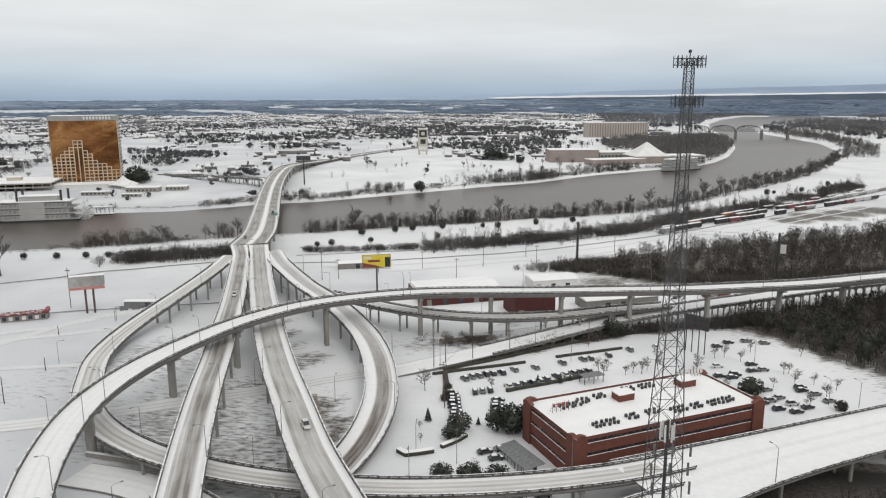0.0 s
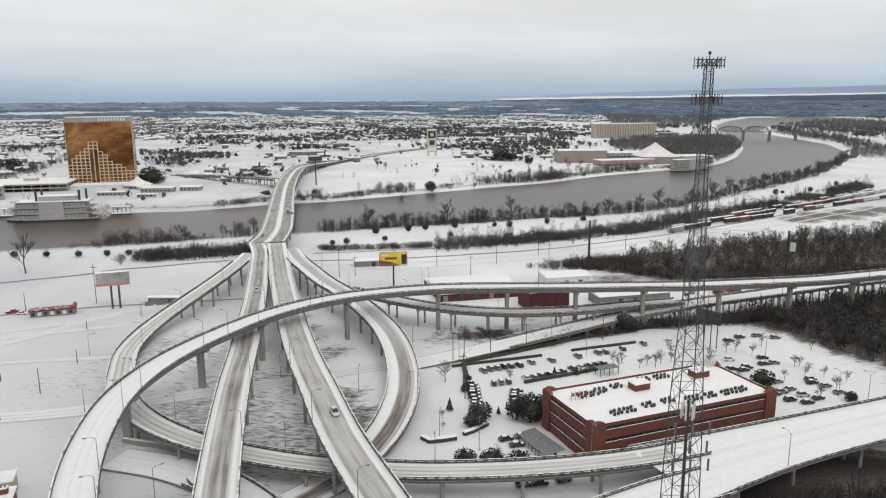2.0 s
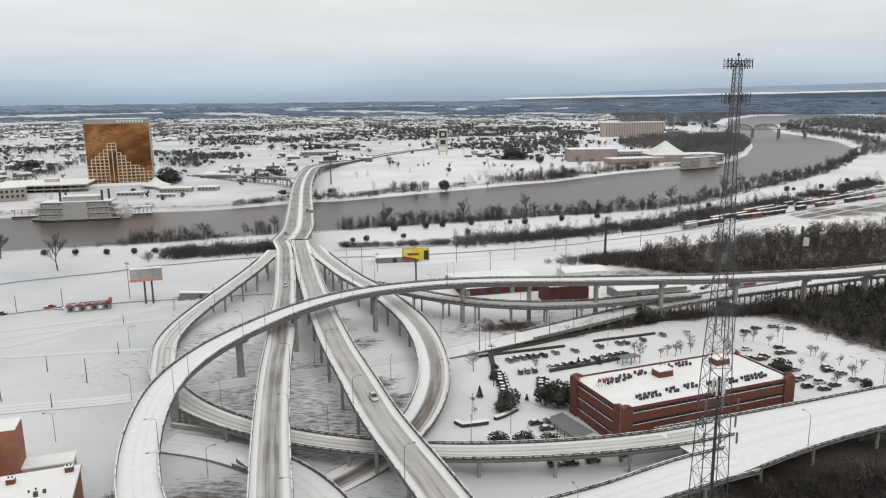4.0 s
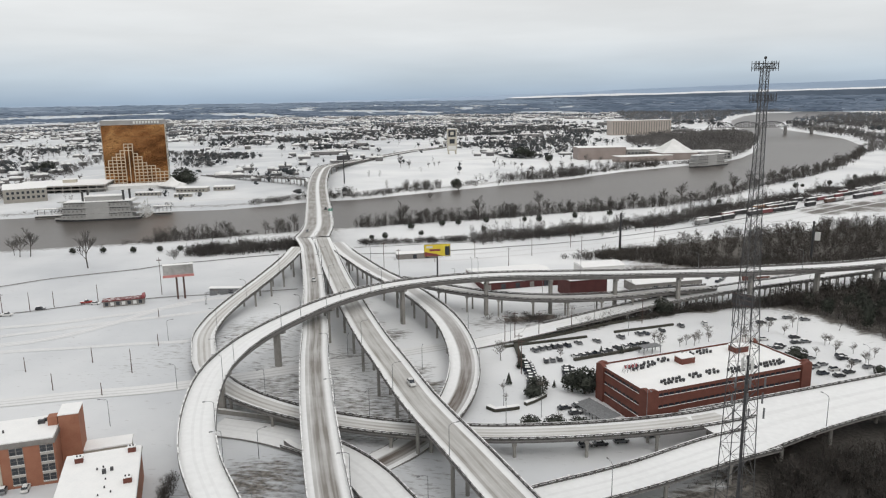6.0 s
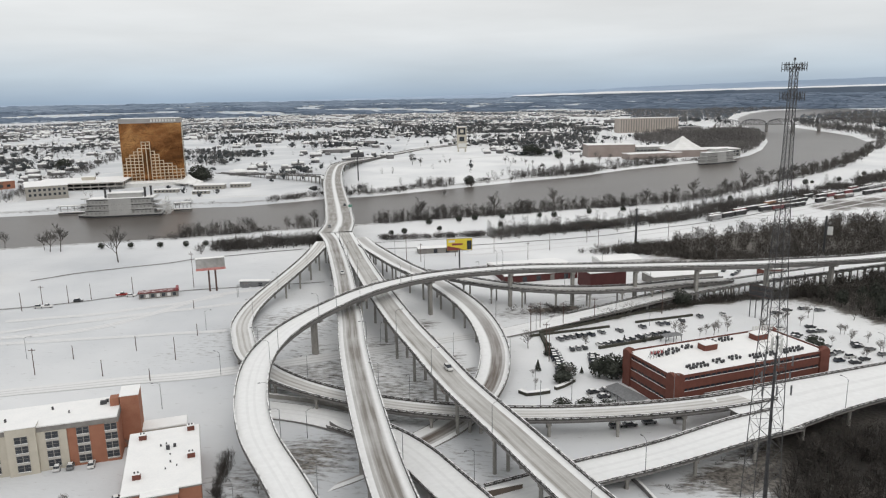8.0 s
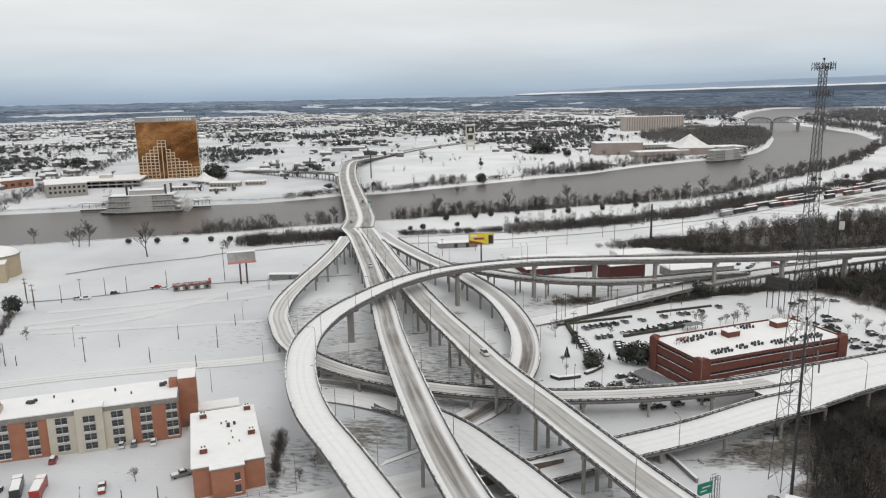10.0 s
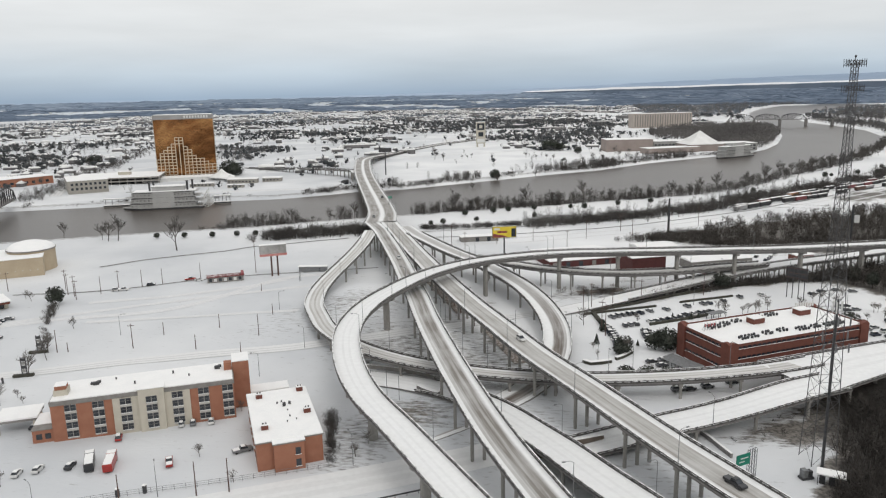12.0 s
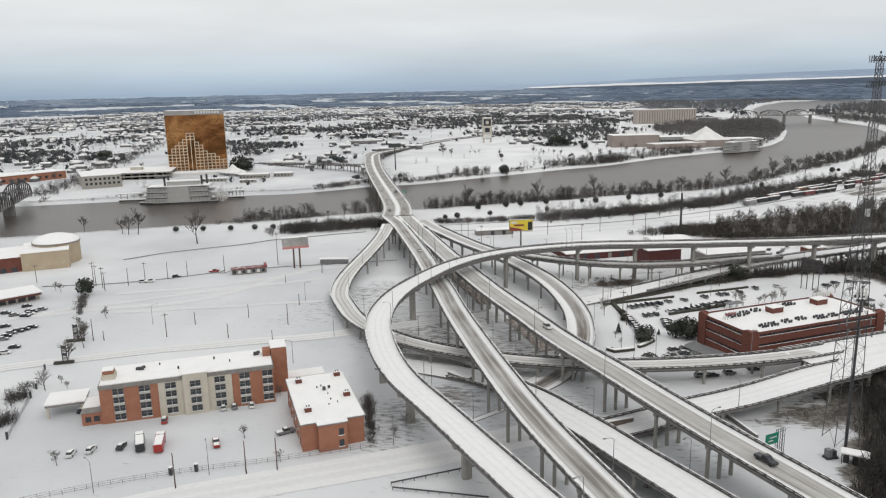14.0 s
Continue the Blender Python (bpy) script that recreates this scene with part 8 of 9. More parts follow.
def make_car(m, paint, kind, snow, label):
    c = thing({"car": "car", "suv": "car", "pickup": "pickup_truck", "fire": "fire_truck"}[kind], m, label, {"car": "car", "suv": "car", "pickup": "pickup", "fire": "truck"}[kind], "parked vehicles")
    body, glass, cap = MB(), MB(), MB()
    if kind == "fire":
        loft(body, [(-4.3, 1.2, 0.6, 2.3), (-4.2, 1.25, 0.5, 2.7), (1.9, 1.25, 0.5, 2.7), (2.0, 1.25, 0.5, 3.0), (4.0, 1.25, 0.5, 3.0), (4.3, 1.15, 0.6, 1.9)])
        loft(glass, [(2.2, 1.27, 1.8, 2.7), (4.15, 1.24, 1.8, 2.6)])
        loft(cap, [(-4.1, 1.1, 2.7, 2.95), (1.9, 1.1, 2.7, 2.95)])
        loft(cap, [(2.05, 1.15, 3.0, 3.15), (3.9, 1.15, 3.0, 3.15)])
        wheels, wr = ((-2.6, 1.1), (-2.6, -1.1), (3.0, 1.1), (3.0, -1.1)), 0.52
    elif kind == "pickup":
        loft(body, [(-2.85, 0.9, 0.5, 1.1), (-0.6, 0.95, 0.4, 1.15), (-0.55, 0.95, 0.4, 1.15), (1.4, 0.95, 0.4, 1.15), (2.7, 0.93, 0.45, 1.05), (2.9, 0.85, 0.5, 0.95)])
        loft(glass, [(-0.75, 0.86, 1.15, 1.2), (-0.45, 0.8, 1.15, 1.85), (0.8, 0.78, 1.15, 1.85), (1.5, 0.84, 1.15, 1.18)])
        loft(cap, [(-0.4, 0.74, 1.85, 1.95), (0.75, 0.74, 1.85, 1.95)])
        if snow:
            loft(cap, [(-2.7, 0.8, 1.1, 1.25), (-0.85, 0.8, 1.1, 1.25)])
        wheels, wr = ((-1.9, 0.8), (-1.9, -0.8), (1.9, 0.8), (1.9, -0.8)), 0.38
    else:
        h = 1.5 if kind == "car" else 1.8
        loft(body, [(-2.3, 0.78, 0.4, 0.85), (-2.15, 0.88, 0.3, 0.98), (-0.5, 0.92, 0.25, 1.0), (1.1, 0.92, 0.25, 0.98), (2.1, 0.87, 0.3, 0.85), (2.32, 0.75, 0.4, 0.7)])
        back = -2.1 if kind == "suv" else -1.75
        loft(glass, [(back, 0.8, 0.98, 1.02), (back + 0.45, 0.7, 1.0, h - 0.05), (0.25, 0.7, 1.0, h - 0.05), (1.15, 0.8, 0.98, 1.0)])
        wc = 0.56 if snow else 0.7
        loft(cap, [(back + 0.5, wc, h - 0.05, h + (0.1 if snow else 0.02)), (0.2, wc, h - 0.05, h + (0.1 if snow else 0.02))])
        if snow:
            loft(cap, [(1.2, 0.62, 0.96, 1.05), (2.0, 0.56, 0.85, 0.92)])
        wheels, wr = ((-1.4, 0.8), (-1.4, -0.8), (1.4, 0.8), (1.4, -0.8)), 0.33
    part("body", body, paint, c)
    part("cabin_glass", glass, GLASS_DARK, c)
    part("snow_cap" if snow else "roof_panel", cap, ROOF_SNOW if snow else paint, c)
    for x, y in wheels:
        mb = MB()
        mb.tube((x, y - 0.12, wr), (x, y + 0.12, wr), wr, n=10)
        part("wheel", mb, TYRE, c)
    return c


PROTO = {}


def car(x, y, a, kind="car", colour=0, snow=True, z=None, label=None):
    m = pose(x, y, gz(x, y) + 0.05 if z is None else z, 0, 0, a)
    names = ("black", "grey", "white", "red", "dark blue")
    key = (kind, colour, snow)
    if key not in PROTO:
        base = {"car": "saloon car", "suv": "estate car", "pickup": "pickup truck", "fire": "fire engine"}[kind]
        PROTO[key] = make_car(m, PAINTS[colour], kind, snow, label or f"{names[colour]} {base} " + ("parked under a cap of snow" if snow else "driving on the slushy road"))
        return PROTO[key]
    return copy_thing(PROTO[key], m)


ci = 0
for xs, ang in (([(-23.8, 226.5), (-21.4, 228.3), (-18.8, 229.6), (-16.4, 230.9), (-13.8, 232.3), (-10.9, 233.1), (-6.2, 236.9), (1.8, 239.9), (12, 245), (20, 250)], 118),
                ([(-8.2, 220.1), (-5.5, 221.3), (-2.8, 223.1), (-0.1, 224.3), (2.6, 226.0), (5.3, 228.0), (9, 231.5), (12.2, 233.5), (15, 235), (18, 236.5), (21, 238)], 118),
                ([(-27.4, 213), (-26.8, 210.2), (-26.3, 207.4), (-25.9, 204.6), (-25.5, 201.8), (-25.2, 199), (-25, 196.2), (-24.9, 193.4), (-24.9, 190.6), (-25, 187.8), (-25.2, 185)], 5),
                ([(-19.5, 215), (-17, 216), (-14.4, 216.8)], 98), ([(-11.9, 208.5), (-11.8, 205.7), (-11.9, 202.9), (-12.1, 200)], 12), ([(-11.7, 169), (-10.2, 174.3), (-15, 172.5)], 20),
                ([(40, 263.1), (30.7, 256.4), (23.2, 251.4), (50.8, 266.8)], 100), ([(81.4, 275), (88.8, 277), (95.7, 274.9), (75.5, 270.3)], 10), ([(83, 250.6), (85.5, 245.6), (73.6, 239.5), (67.7, 237.8), (69.2, 247)], 14),
                ([(72.4, 226.2), (80.3, 226.9), (82.4, 220.3), (84.8, 215.4), (92.8, 229.1), (95.5, 223.9), (97.8, 218.4), (75.7, 215.5), (78.5, 217.5), (89, 213)], 22),
                ([(-289.4, 165), (-290.5, 168.5), (-291, 172.1), (-289.7, 174.5), (-288.5, 177), (-287, 180), (-277, 155.6), (-276.3, 149.2)], 20), ([(-301.7, 195.3), (-302.3, 198.8), (-302.6, 202.2), (-301, 205.5), (-314.5, 198.7)], 15),
                ([(75, 343), (80, 352), (85, 359), (72, 352), (78, 347)], 60), ([(79, 210.5), (84, 209), (92, 226.5), (79, 218), (74, 230), (72, 237), (81, 244)], 18), ([(-300, 180), (-308, 196), (-305, 203), (-312, 210)], 40),
                ([(-9.8, 147.7), (-5.8, 149), (0.4, 151.1), (9.6, 155)], 20)):
    for x, y in xs:
        r_ = rng.random()
        car(x + rng.uniform(-0.2, 0.2), y + rng.uniform(-0.2, 0.2), ang + rng.uniform(-4, 4), "suv" if rng.random() < 0.35 else "car", 0 if r_ < 0.42 else 1 if r_ < 0.72 else 4 if r_ < 0.86 else 2)
for x, y, a, kd, co_, in ((-166.6, 107.8, 115, "car", 2), (-163.4, 109, 115, "car", 1), (-158.1, 110.5, 115, "car", 2), (-140.6, 93, 38, "pickup", 1), (-181.2, 97.3, 115, "suv", 3), (-197.3, 74.5, 105, "car", 2), (-192.8, 77, 100, "car", 2), (-184.9, 79.5, 100, "car", 0), (-179.8, 80.7, 120, "fire", 0), (-174, 81.2, 112, "fire", 3), (-158.4, 84.4, 118, "pickup", 3), (-210, 100.4, 20, "suv", 0),
                         (-266.3, 270.6, 20, "suv", 0), (-249.4, 282.1, 30, "pickup", 3), (-243, 280, 10, "car", 2), (-275.7, 259, 15, "pickup", 2), (-279, 258, 15, "suv", 2)):
    car(x, y, a, kd, co_)
car(-62.7, 159.5, -62, "suv", 2, False, 12.05, "white estate car driving on the grey viaduct")
car(-131.4, 287, -70, "car", 2, False, 12.1, "white saloon car driving on the slushy viaduct")
car(-12.5, 66.3, -58, "pickup", 0, False, 11.45, "black pickup driving on the viaduct")
car(-175, 420, -74, "car", 1, False, 12.05)
car(-190, 520, -74, "suv", 0, False, 12.05)

# ---- parking-lot planting, walls and fences ----
for j, (x, y, rx, rz, lift) in enumerate(((-25.8, 156.6, 3.0, 2.4, 0), (-18.4, 157.5, 3.4, 2.2, 0), (-11, 158.5, 3.2, 2.0, 0), (-7.3, 186, 4.6, 4.2, 0.5), (-11.5, 187, 3.6, 3.4, 0.3), (-3.5, 190, 3.2, 3.0, 0.3), (74.6, 223.5, 3.6, 2.8, 0.3), (98.8, 211.8, 2.0, 1.8, 0), (-23, 187.5, 3.6, 2.4, 0), (-24.5, 181, 3.4, 2.0, 0), (-29, 212, 1.5, 1.2, 0), (-29.5, 208, 1.5, 1.2, 0), (-29.2, 217, 1.6, 1.2, 0), (35, 280, 4.5, 3.4, 0.8), (-295, 231, 4.2, 4.4, 0.4), (117, 264, 2.6, 6.0, 1), (124, 252, 2.8, 5.6, 1), (114, 277, 2.4, 5.5, 1), (133, 241, 3.0, 5.6, 1), (140, 260, 3.0, 6.2, 1), (-458, 822, 13, 9, 1), (-448, 812, 9, 7, 1), (-37, 1171, 15, 9, 1), (-20, 1168, 9, 6, 1), (-108, 775, 6, 5, 0.5), (6, 1101, 6, 5, 0.5), (-744, 967, 12, 8, 1))):
    big = rz > 5
    plant_bush(x, y, rx, rz, j, lift, "evergreen_tree" if big else "evergreen_bush", "dense dark evergreen tree at the edge of the woods" if big else "dark leafy evergreen shrub beside the snowy lot", "evergreen trees" if big else "evergreen shrubs")
cone_mb = MB()
for j in range(9):
    z = 0.6 + j * 0.42
    r_ = 1.25 * (1 - j / 10)
    for q in range(16):
        a = rng.uniform(0, 6.28)
        c0 = Vector((r_ * math.cos(a) * 0.5, r_ * math.sin(a) * 0.5, z))
        d0 = Vector((math.cos(a), math.sin(a), -0.45)) * r_ * 0.62
        s0 = Vector((-math.sin(a), math.cos(a), 0.1)) * 0.22
        cone_mb.add([c0 - s0, c0 + d0 * rng.uniform(0.8, 1.2), c0 + s0, c0 + Vector((0, 0, 0.5))], [(0, 1, 2), (0, 3, 1), (2, 1, 3)])
con = thing("conifer", pose(-33.3, 192, gz(-33, 192)), "small dark conical evergreen standing in the snow", "tree", "small conifers")
part("foliage", cone_mb, EVERGREEN, con)
mb = MB()
mb.tube((0, 0, -0.3), (0, 0, 4), 0.12, 0.05, 6)
part("trunk", mb, BARK, con)
for x, y, s in ((2, 226, 0.7), (10, 226.5, 0.75), (18, 233, 0.7), (-1, 162.5, 0.7), (13.5, 229, 0.6), (-17.5, 190.5, 0.6)):
    copy_thing(con, pose(x, y, gz(x, y), 0, 0, x * 40) @ Matrix.Scale(s, 4))
pergola = thing("shelter", pose(21, 228.5, 0, 0, 0, 27), "flat grey shelter roof on posts between the parking rows", "shelter")
slab_part("roof", pergola, STEEL, -4.2, 4.2, -1.9, 1.9, 2.6, 2.85)
for x in (-3.8, 0, 3.8):
    for y in (-1.6, 1.6):
        slab_part("post", pergola, STEEL_DARK, x - 0.1, x + 0.1, y - 0.1, y + 0.1, -0.4, 2.6)
ti = 0
for x, y, s in ((-37, 216, 1.7), (-14.1, 218.1, 1.1), (66.6, 226, 1.0), (24.7, 239, 1.2), (28, 241, 1.1), (37.1, 239, 1.1), (42.8, 242, 1.2), (47, 244, 1.1), (59.8, 241, 1.1), (62, 246, 1.3), (79.9, 254, 1.1), (93.8, 243.5, 1.0), (94.8, 238.1, 0.9), (98.7, 233.1, 1.0), (98.1, 221, 1.2), (104.4, 228.6, 1.0), (-17, 159.5, 1.1), (-22, 184, 1.2), (75, 258, 1.2), (87, 265, 1.3), (-35, 186, 0.7), (-34, 178, 0.6), (-197.6, 68.6, 1.1), (-151.7, 89.2, 1.0), (-235, 116, 1.6), (-233, 122, 0.8), (-228, 118, 0.7), (-136, 76, 0.8), (112, 268, 1.5), (105, 262, 1.2), (26, 235, 1.2), (34, 236, 1.0), (40, 238, 1.3), (48, 251, 1.2), (71, 257, 1.1), (92, 243, 1.1), (92, 233, 1.0), (89, 212, 1.3), (84, 230, 0.9), (-243, 141, 2.2), (-253, 166, 2.0), (-312, 236, 1.2), (-318, 240, 1.0), (-152, 120, 0.9), (-107, 92, 1.0), (-105, 99, 0.9)):
    plant_tree(x, y, s, SMALL_TREE, ti, "small bare ornamental tree in the snowy parking lot", "small bare trees")
    ti += 1
shrub = []
for j in range(110):
    x, y = -23 + rng.gauss(0, 9), 269 + rng.gauss(0, 4)
    shrub.append((x, y, gz(x, y), rng.uniform(0.5, 0.9), rng.uniform(0.2, 0.5), rng.uniform(0, 6)))
scatter("roadside_scrub", SCRUB, shrub, WOODS, "low leafless scrub below the ramps", "scrub")


def wall_run(name, pts, w, h, material, label, category, snow=True):
    wc, _ = spline([(*p, 0) for p in pts], 3.0)
    for p in wc:
        p[2] = gz(p[0], p[1])
    _, wn2 = frames_of(wc)
    t = thing(name, pose(0, 0, 0), label, category)
    part("wall", ribbon(wc, wn2, [(-w / 2, -0.5), (-w / 2, h), (w / 2, h), (w / 2, -0.5)]), material, t)
    if snow:
        part("snow_cap", ribbon(wc, wn2, [(-w / 2 - 0.05, h), (-w / 2 - 0.02, h + 0.18), (w / 2 + 0.02, h + 0.18), (w / 2 + 0.05, h)]), ROOF_SNOW, t)
    return t


HEDGE = noisy("clipped_hedge", [(0.3, (0.025, 0.026, 0.02)), (0.7, (0.07, 0.066, 0.052))], 0.8, 0.95, scale2=4, bump=0.6)
wall_run("retaining_wall", [(-32.2, 235), (-8.3, 251.5), (11.1, 266), (30, 278), (50, 287)], 0.9, 1.2, HEDGE, "dark retaining wall along the edge of the lot", "wall", False)
wall_run("hedge", [(-36, 231), (-18, 238.5), (-2, 245.5)], 0.9, 0.9, HEDGE, "low dark hedge along the back of the lot", "hedge", False)
wall_run("hedge", [(10, 252), (24, 259), (37, 265)], 0.9, 0.9, HEDGE, "low dark hedge along the back of the lot", "hedge", False)
wall_run("hedge", [(-39.6, 171.6), (-38, 169.2), (-34.5, 170), (-29.5, 172)], 1.5, 1.2, HEDGE, "low clipped hedge round the lot entrance", "hedge")
wall_run("hedge", [(-27.5, 174.5), (-24.5, 177.2), (-20.7, 182.3)], 1.3, 1.1, HEDGE, "short clipped hedge beside the parked cars", "hedge")
wall_run("hedge", [(-31.5, 232), (-30, 222), (-28.5, 214)], 1.6, 1.2, HEDGE, "dark clipped hedge behind the parked cars", "hedge", False)
wall_run("hedge", [(-9, 216.5), (4, 224), (18, 232.5)], 1.2, 1.0, HEDGE, "clipped hedge between parking rows", "hedge", False)
wall_run("ramp_wall", [(-127, 161), (-112, 158), (-97, 152.5), (-86, 145)], 0.8, 1.5, CONCRETE, "low concrete retaining wall under the loop ramp", "wall")
wall_run("ramp_wall", [(-97, 140), (-93, 136), (-89, 133)], 1.6, 2.0, GIRDER, "dark concrete abutment wall below the viaduct", "wall")
wall_run("ramp_wall", [(-45, 109.5), (-30, 117), (-17, 127)], 0.6, 1.2, CONCRETE, "low concrete wall beside the ramp foot", "wall")
wall_run("ramp_wall", [(-16, 128), (-8.5, 115), (-3.7, 102)], 0.6, 1.3, GIRDER, "dark drainage wall under the ramps", "wall")
wall_run("brown_wall", [(-62, 93), (-50, 100), (-38, 106)], 0.7, 3.0, noisy("brown_concrete", [(0.3, (0.10, 0.08, 0.065)), (0.7, (0.16, 0.13, 0.105))], 0.4, 0.9), "brown stained retaining wall below the viaduct", "wall")
def fence_run(pts, label, every=2.8, h=1.6, ends=False):
    f = thing("fence", pose(0, 0, 0), label, "fence", "fences round the hotel lot")
    fc, _ = spline([(*p, 0) for p in pts], every)
    for k, p in enumerate(fc):
        mb = MB()
        z = gz(p[0], p[1])
        big = ends and k in (0, len(fc) - 1)
        mb.tube((p[0], p[1], z - 0.3), (p[0], p[1], z + h + (0.6 if big else 0.0)), 0.35 if big else 0.06, n=6 if big else 5)
        part("post", mb, STEEL_DARK if big else STEEL, f)
    for hh in (0.25 * h, 0.6 * h, 0.95 * h):
        mb = MB()
        for p, q in zip(fc[:-1], fc[1:]):
            mb.tube((p[0], p[1], gz(p[0], p[1]) + hh), (q[0], q[1], gz(q[0], q[1]) + hh), 0.04, n=4, caps=False)
        part("rail", mb, STEEL, f)
    return f


fence_run([(-215, 36), (-189, 54), (-166, 65), (-127, 80), (-113, 86)], "thin wire fence along the hotel lot")
fence_run([(-223, 82), (-229, 95), (-236, 110)], "short picket fence between dark end posts in the snow", 1.3, 1.7, True)
fence_run([(-239, 117), (-243, 125), (-248, 134)], "short picket fence beside the lane", 1.3, 1.5, True)
lot_scrub = []
for cx_, cy_, n_ in ((-240, 108, 26), (-231, 92, 22), (-233, 88, 12), (-243, 116, 10)):
    for j in range(n_):
        x, y = cx_ + rng.gauss(0, 1.7), cy_ + rng.gauss(0, 2.6)
        lot_scrub.append((x, y, gz(x, y), rng.uniform(0.35, 0.8), rng.uniform(0.4, 1.0), rng.uniform(0, 6)))
for j in range(70):
    u = rng.random()
    x, y = -121.5 + 8.5 * u + rng.gauss(0, 0.8), 118 - 30 * u + rng.uniform(-2, 2)
    lot_scrub.append((x, y, gz(x, y), rng.uniform(0.3, 0.6), rng.uniform(0.3, 0.8), rng.uniform(0, 6)))
for j in range(90):
    u = rng.random()
    x, y = np.interp(u, [0, 0.3, 0.6, 1], [-293, -285, -277, -255]) + rng.gauss(0, 0.9), np.interp(u, [0, 0.3, 0.6, 1], [227, 212, 198, 168]) + rng.gauss(0, 1.0)
    lot_scrub.append((x, y, gz(x, y), rng.uniform(0.3, 0.7) * (1.2 - 0.7 * u), rng.uniform(0.3, 0.8) * (1.2 - 0.7 * u), rng.uniform(0, 6)))
scatter("lot_scrub", SCRUB, lot_scrub, BANK_TWIG, "leafless snowy bushes along the hotel lot's fences", "scrub")
for x, y in ((-163, 66.5), (-157, 69)):
    gp = thing("gate_post", pose(x, y, gz(x, y)), "short dark gate post in the fence line", "post", "gate posts")
    slab_part("post", gp, STEEL_DARK, -0.4, 0.4, -0.4, 0.4, -0.3, 2.2)
    slab_part("cap", gp, ROOF_SNOW, -0.45, 0.45, -0.45, 0.45, 2.2, 2.4)
for x, y in ((-244.5, 141), (-256.3, 165.5)):
    sg = thing("sign_pylon", pose(x, y, gz(x, y), 0, 0, 20), "dark upright sign pylon with stacked boards at the road", "sign", "sign pylons")
    for sx in (-0.8, 0.8):
        slab_part("post", sg, STEEL_DARK, sx - 0.15, sx + 0.15, -0.15, 0.15, -0.3, 7.5)
    for k in range(4):
        slab_part("board", sg, STEEL_DARK if k % 2 else GREYP, -0.65, 0.65, -0.12, 0.12, 1.6 + k * 1.45, 2.8 + k * 1.45)
    slab_part("plinth", sg, HEDGE, -4, 3, -0.8, 0.8, -0.3, 1.0)
tri = thing("guard_rail", pose(0, 0, 0), "dark guard rails meeting in a point beside the road", "guard rail")
for a, b in (((-103.3, 67.4), (-81, 78.7)), ((-102.5, 65.2), (-78, 63.5))):
    mb = MB()
    for q in range(9):
        x, y = a[0] + (b[0] - a[0]) * q / 8, a[1] + (b[1] - a[1]) * q / 8
        mb.tube((x, y, gz(x, y) - 0.2), (x, y, gz(x, y) + 0.9), 0.1, n=5)
    mb.tube((*a, gz(*a) + 0.75), (*b, gz(*b) + 0.75), 0.22, n=5)
    part("rail", mb, STEEL_DARK, tri)

# ---- ground roads and tracks ----
def ground_road(pts, w, material, name, label, lift=0.09):
    rc, rs_ = spline([(*p, 0) for p in pts], 4.0)
    _, rn = frames_of(rc)
    mb = MB()
    rows = (-1, -0.34, 0.33, 1)
    vs = [(p[0] + q[0] * a * w / 2, p[1] + q[1] * a * w / 2, gz(p[0] + q[0] * a * w / 2, p[1] + q[1] * a * w / 2) + lift) for p, q in zip(rc, rn) for a in rows]
    mb.add(vs, [(i * 4 + j + 1, i * 4 + j, i * 4 + 4 + j, i * 4 + 5 + j) for i in range(len(rc) - 1) for j in range(3)])
    me = mb.mesh(name, True)
    uvl = me.uv_layers.new(name="UVMap")
    vi = np.empty(len(me.loops), int)
    me.loops.foreach_get("vertex_index", vi)
    uvl.data.foreach_set("uv", np.c_[np.array(rows)[vi % 4], rs_[vi // 4]].ravel().astype(np.float32))
    return tagged(part(name, me, material, None), label, "road", "", "structure")


LANE = road_mat("snowy_lane", [(-0.3, 0.1, 0.42), (0.3, 0.1, 0.42), (-0.95, 0.12, 0.6)], (0.40, 0.40, 0.395), (0.71, 0.715, 0.715))
STREET = road_mat("trampled_street", [(-0.3, 0.2, 0.25), (0.35, 0.2, 0.22)], (0.5, 0.5, 0.495), (0.72, 0.725, 0.725))
TRACK = road_mat("tyre_tracks", [(-0.45, 0.16, 0.45), (0.45, 0.16, 0.45)], (0.44, 0.443, 0.445), (0.70, 0.705, 0.71))
EDGE = road_mat("slush_edge", [(0.0, 0.62, 1.1)], (0.10, 0.095, 0.088), (0.62, 0.63, 0.64))
ground_road([(-420, 60), (-340, 102), (-267, 135), (-192, 167), (-149, 182), (-106, 204), (-62, 230), (-45, 238)], 8, LANE, "road", "snow-packed lane with grey wheel tracks")
ground_road([(-330, 180), (-262, 214), (-240, 223), (-217, 250), (-206, 275), (-193, 292), (-174, 303)], 5, TRACK, "track", "twin tyre tracks curving across the snowfield")
ground_road([(-300, 200), (-240, 240), (-200, 262), (-172, 276)], 4, TRACK, "track", "faint twin tyre tracks in the snow")
ground_road([(-260, 10), (-200, 32), (-146, 60), (-110, 77), (-80, 92), (-50, 110)], 13, STREET, "road", "broad snow-covered street below the flyover")
ground_road([(-330, 246), (-288, 258), (-250, 279), (-200, 300), (-150, 318)], 2.2, EDGE, "road", "dark slushy kerb line behind the snowfield", 0.16)
ground_road([(-322, 311), (-303, 331), (-261, 359), (-251, 370), (-225, 386), (-190, 404)], 3.2, EDGE, "track", "dark ditch line on the levee field", 0.16)
ground_road([(-145, 428), (-60, 452), (30, 492), (120, 560), (230, 660), (360, 800)], 2.0, EDGE, "track", "dark edge of the levee road", 0.16)
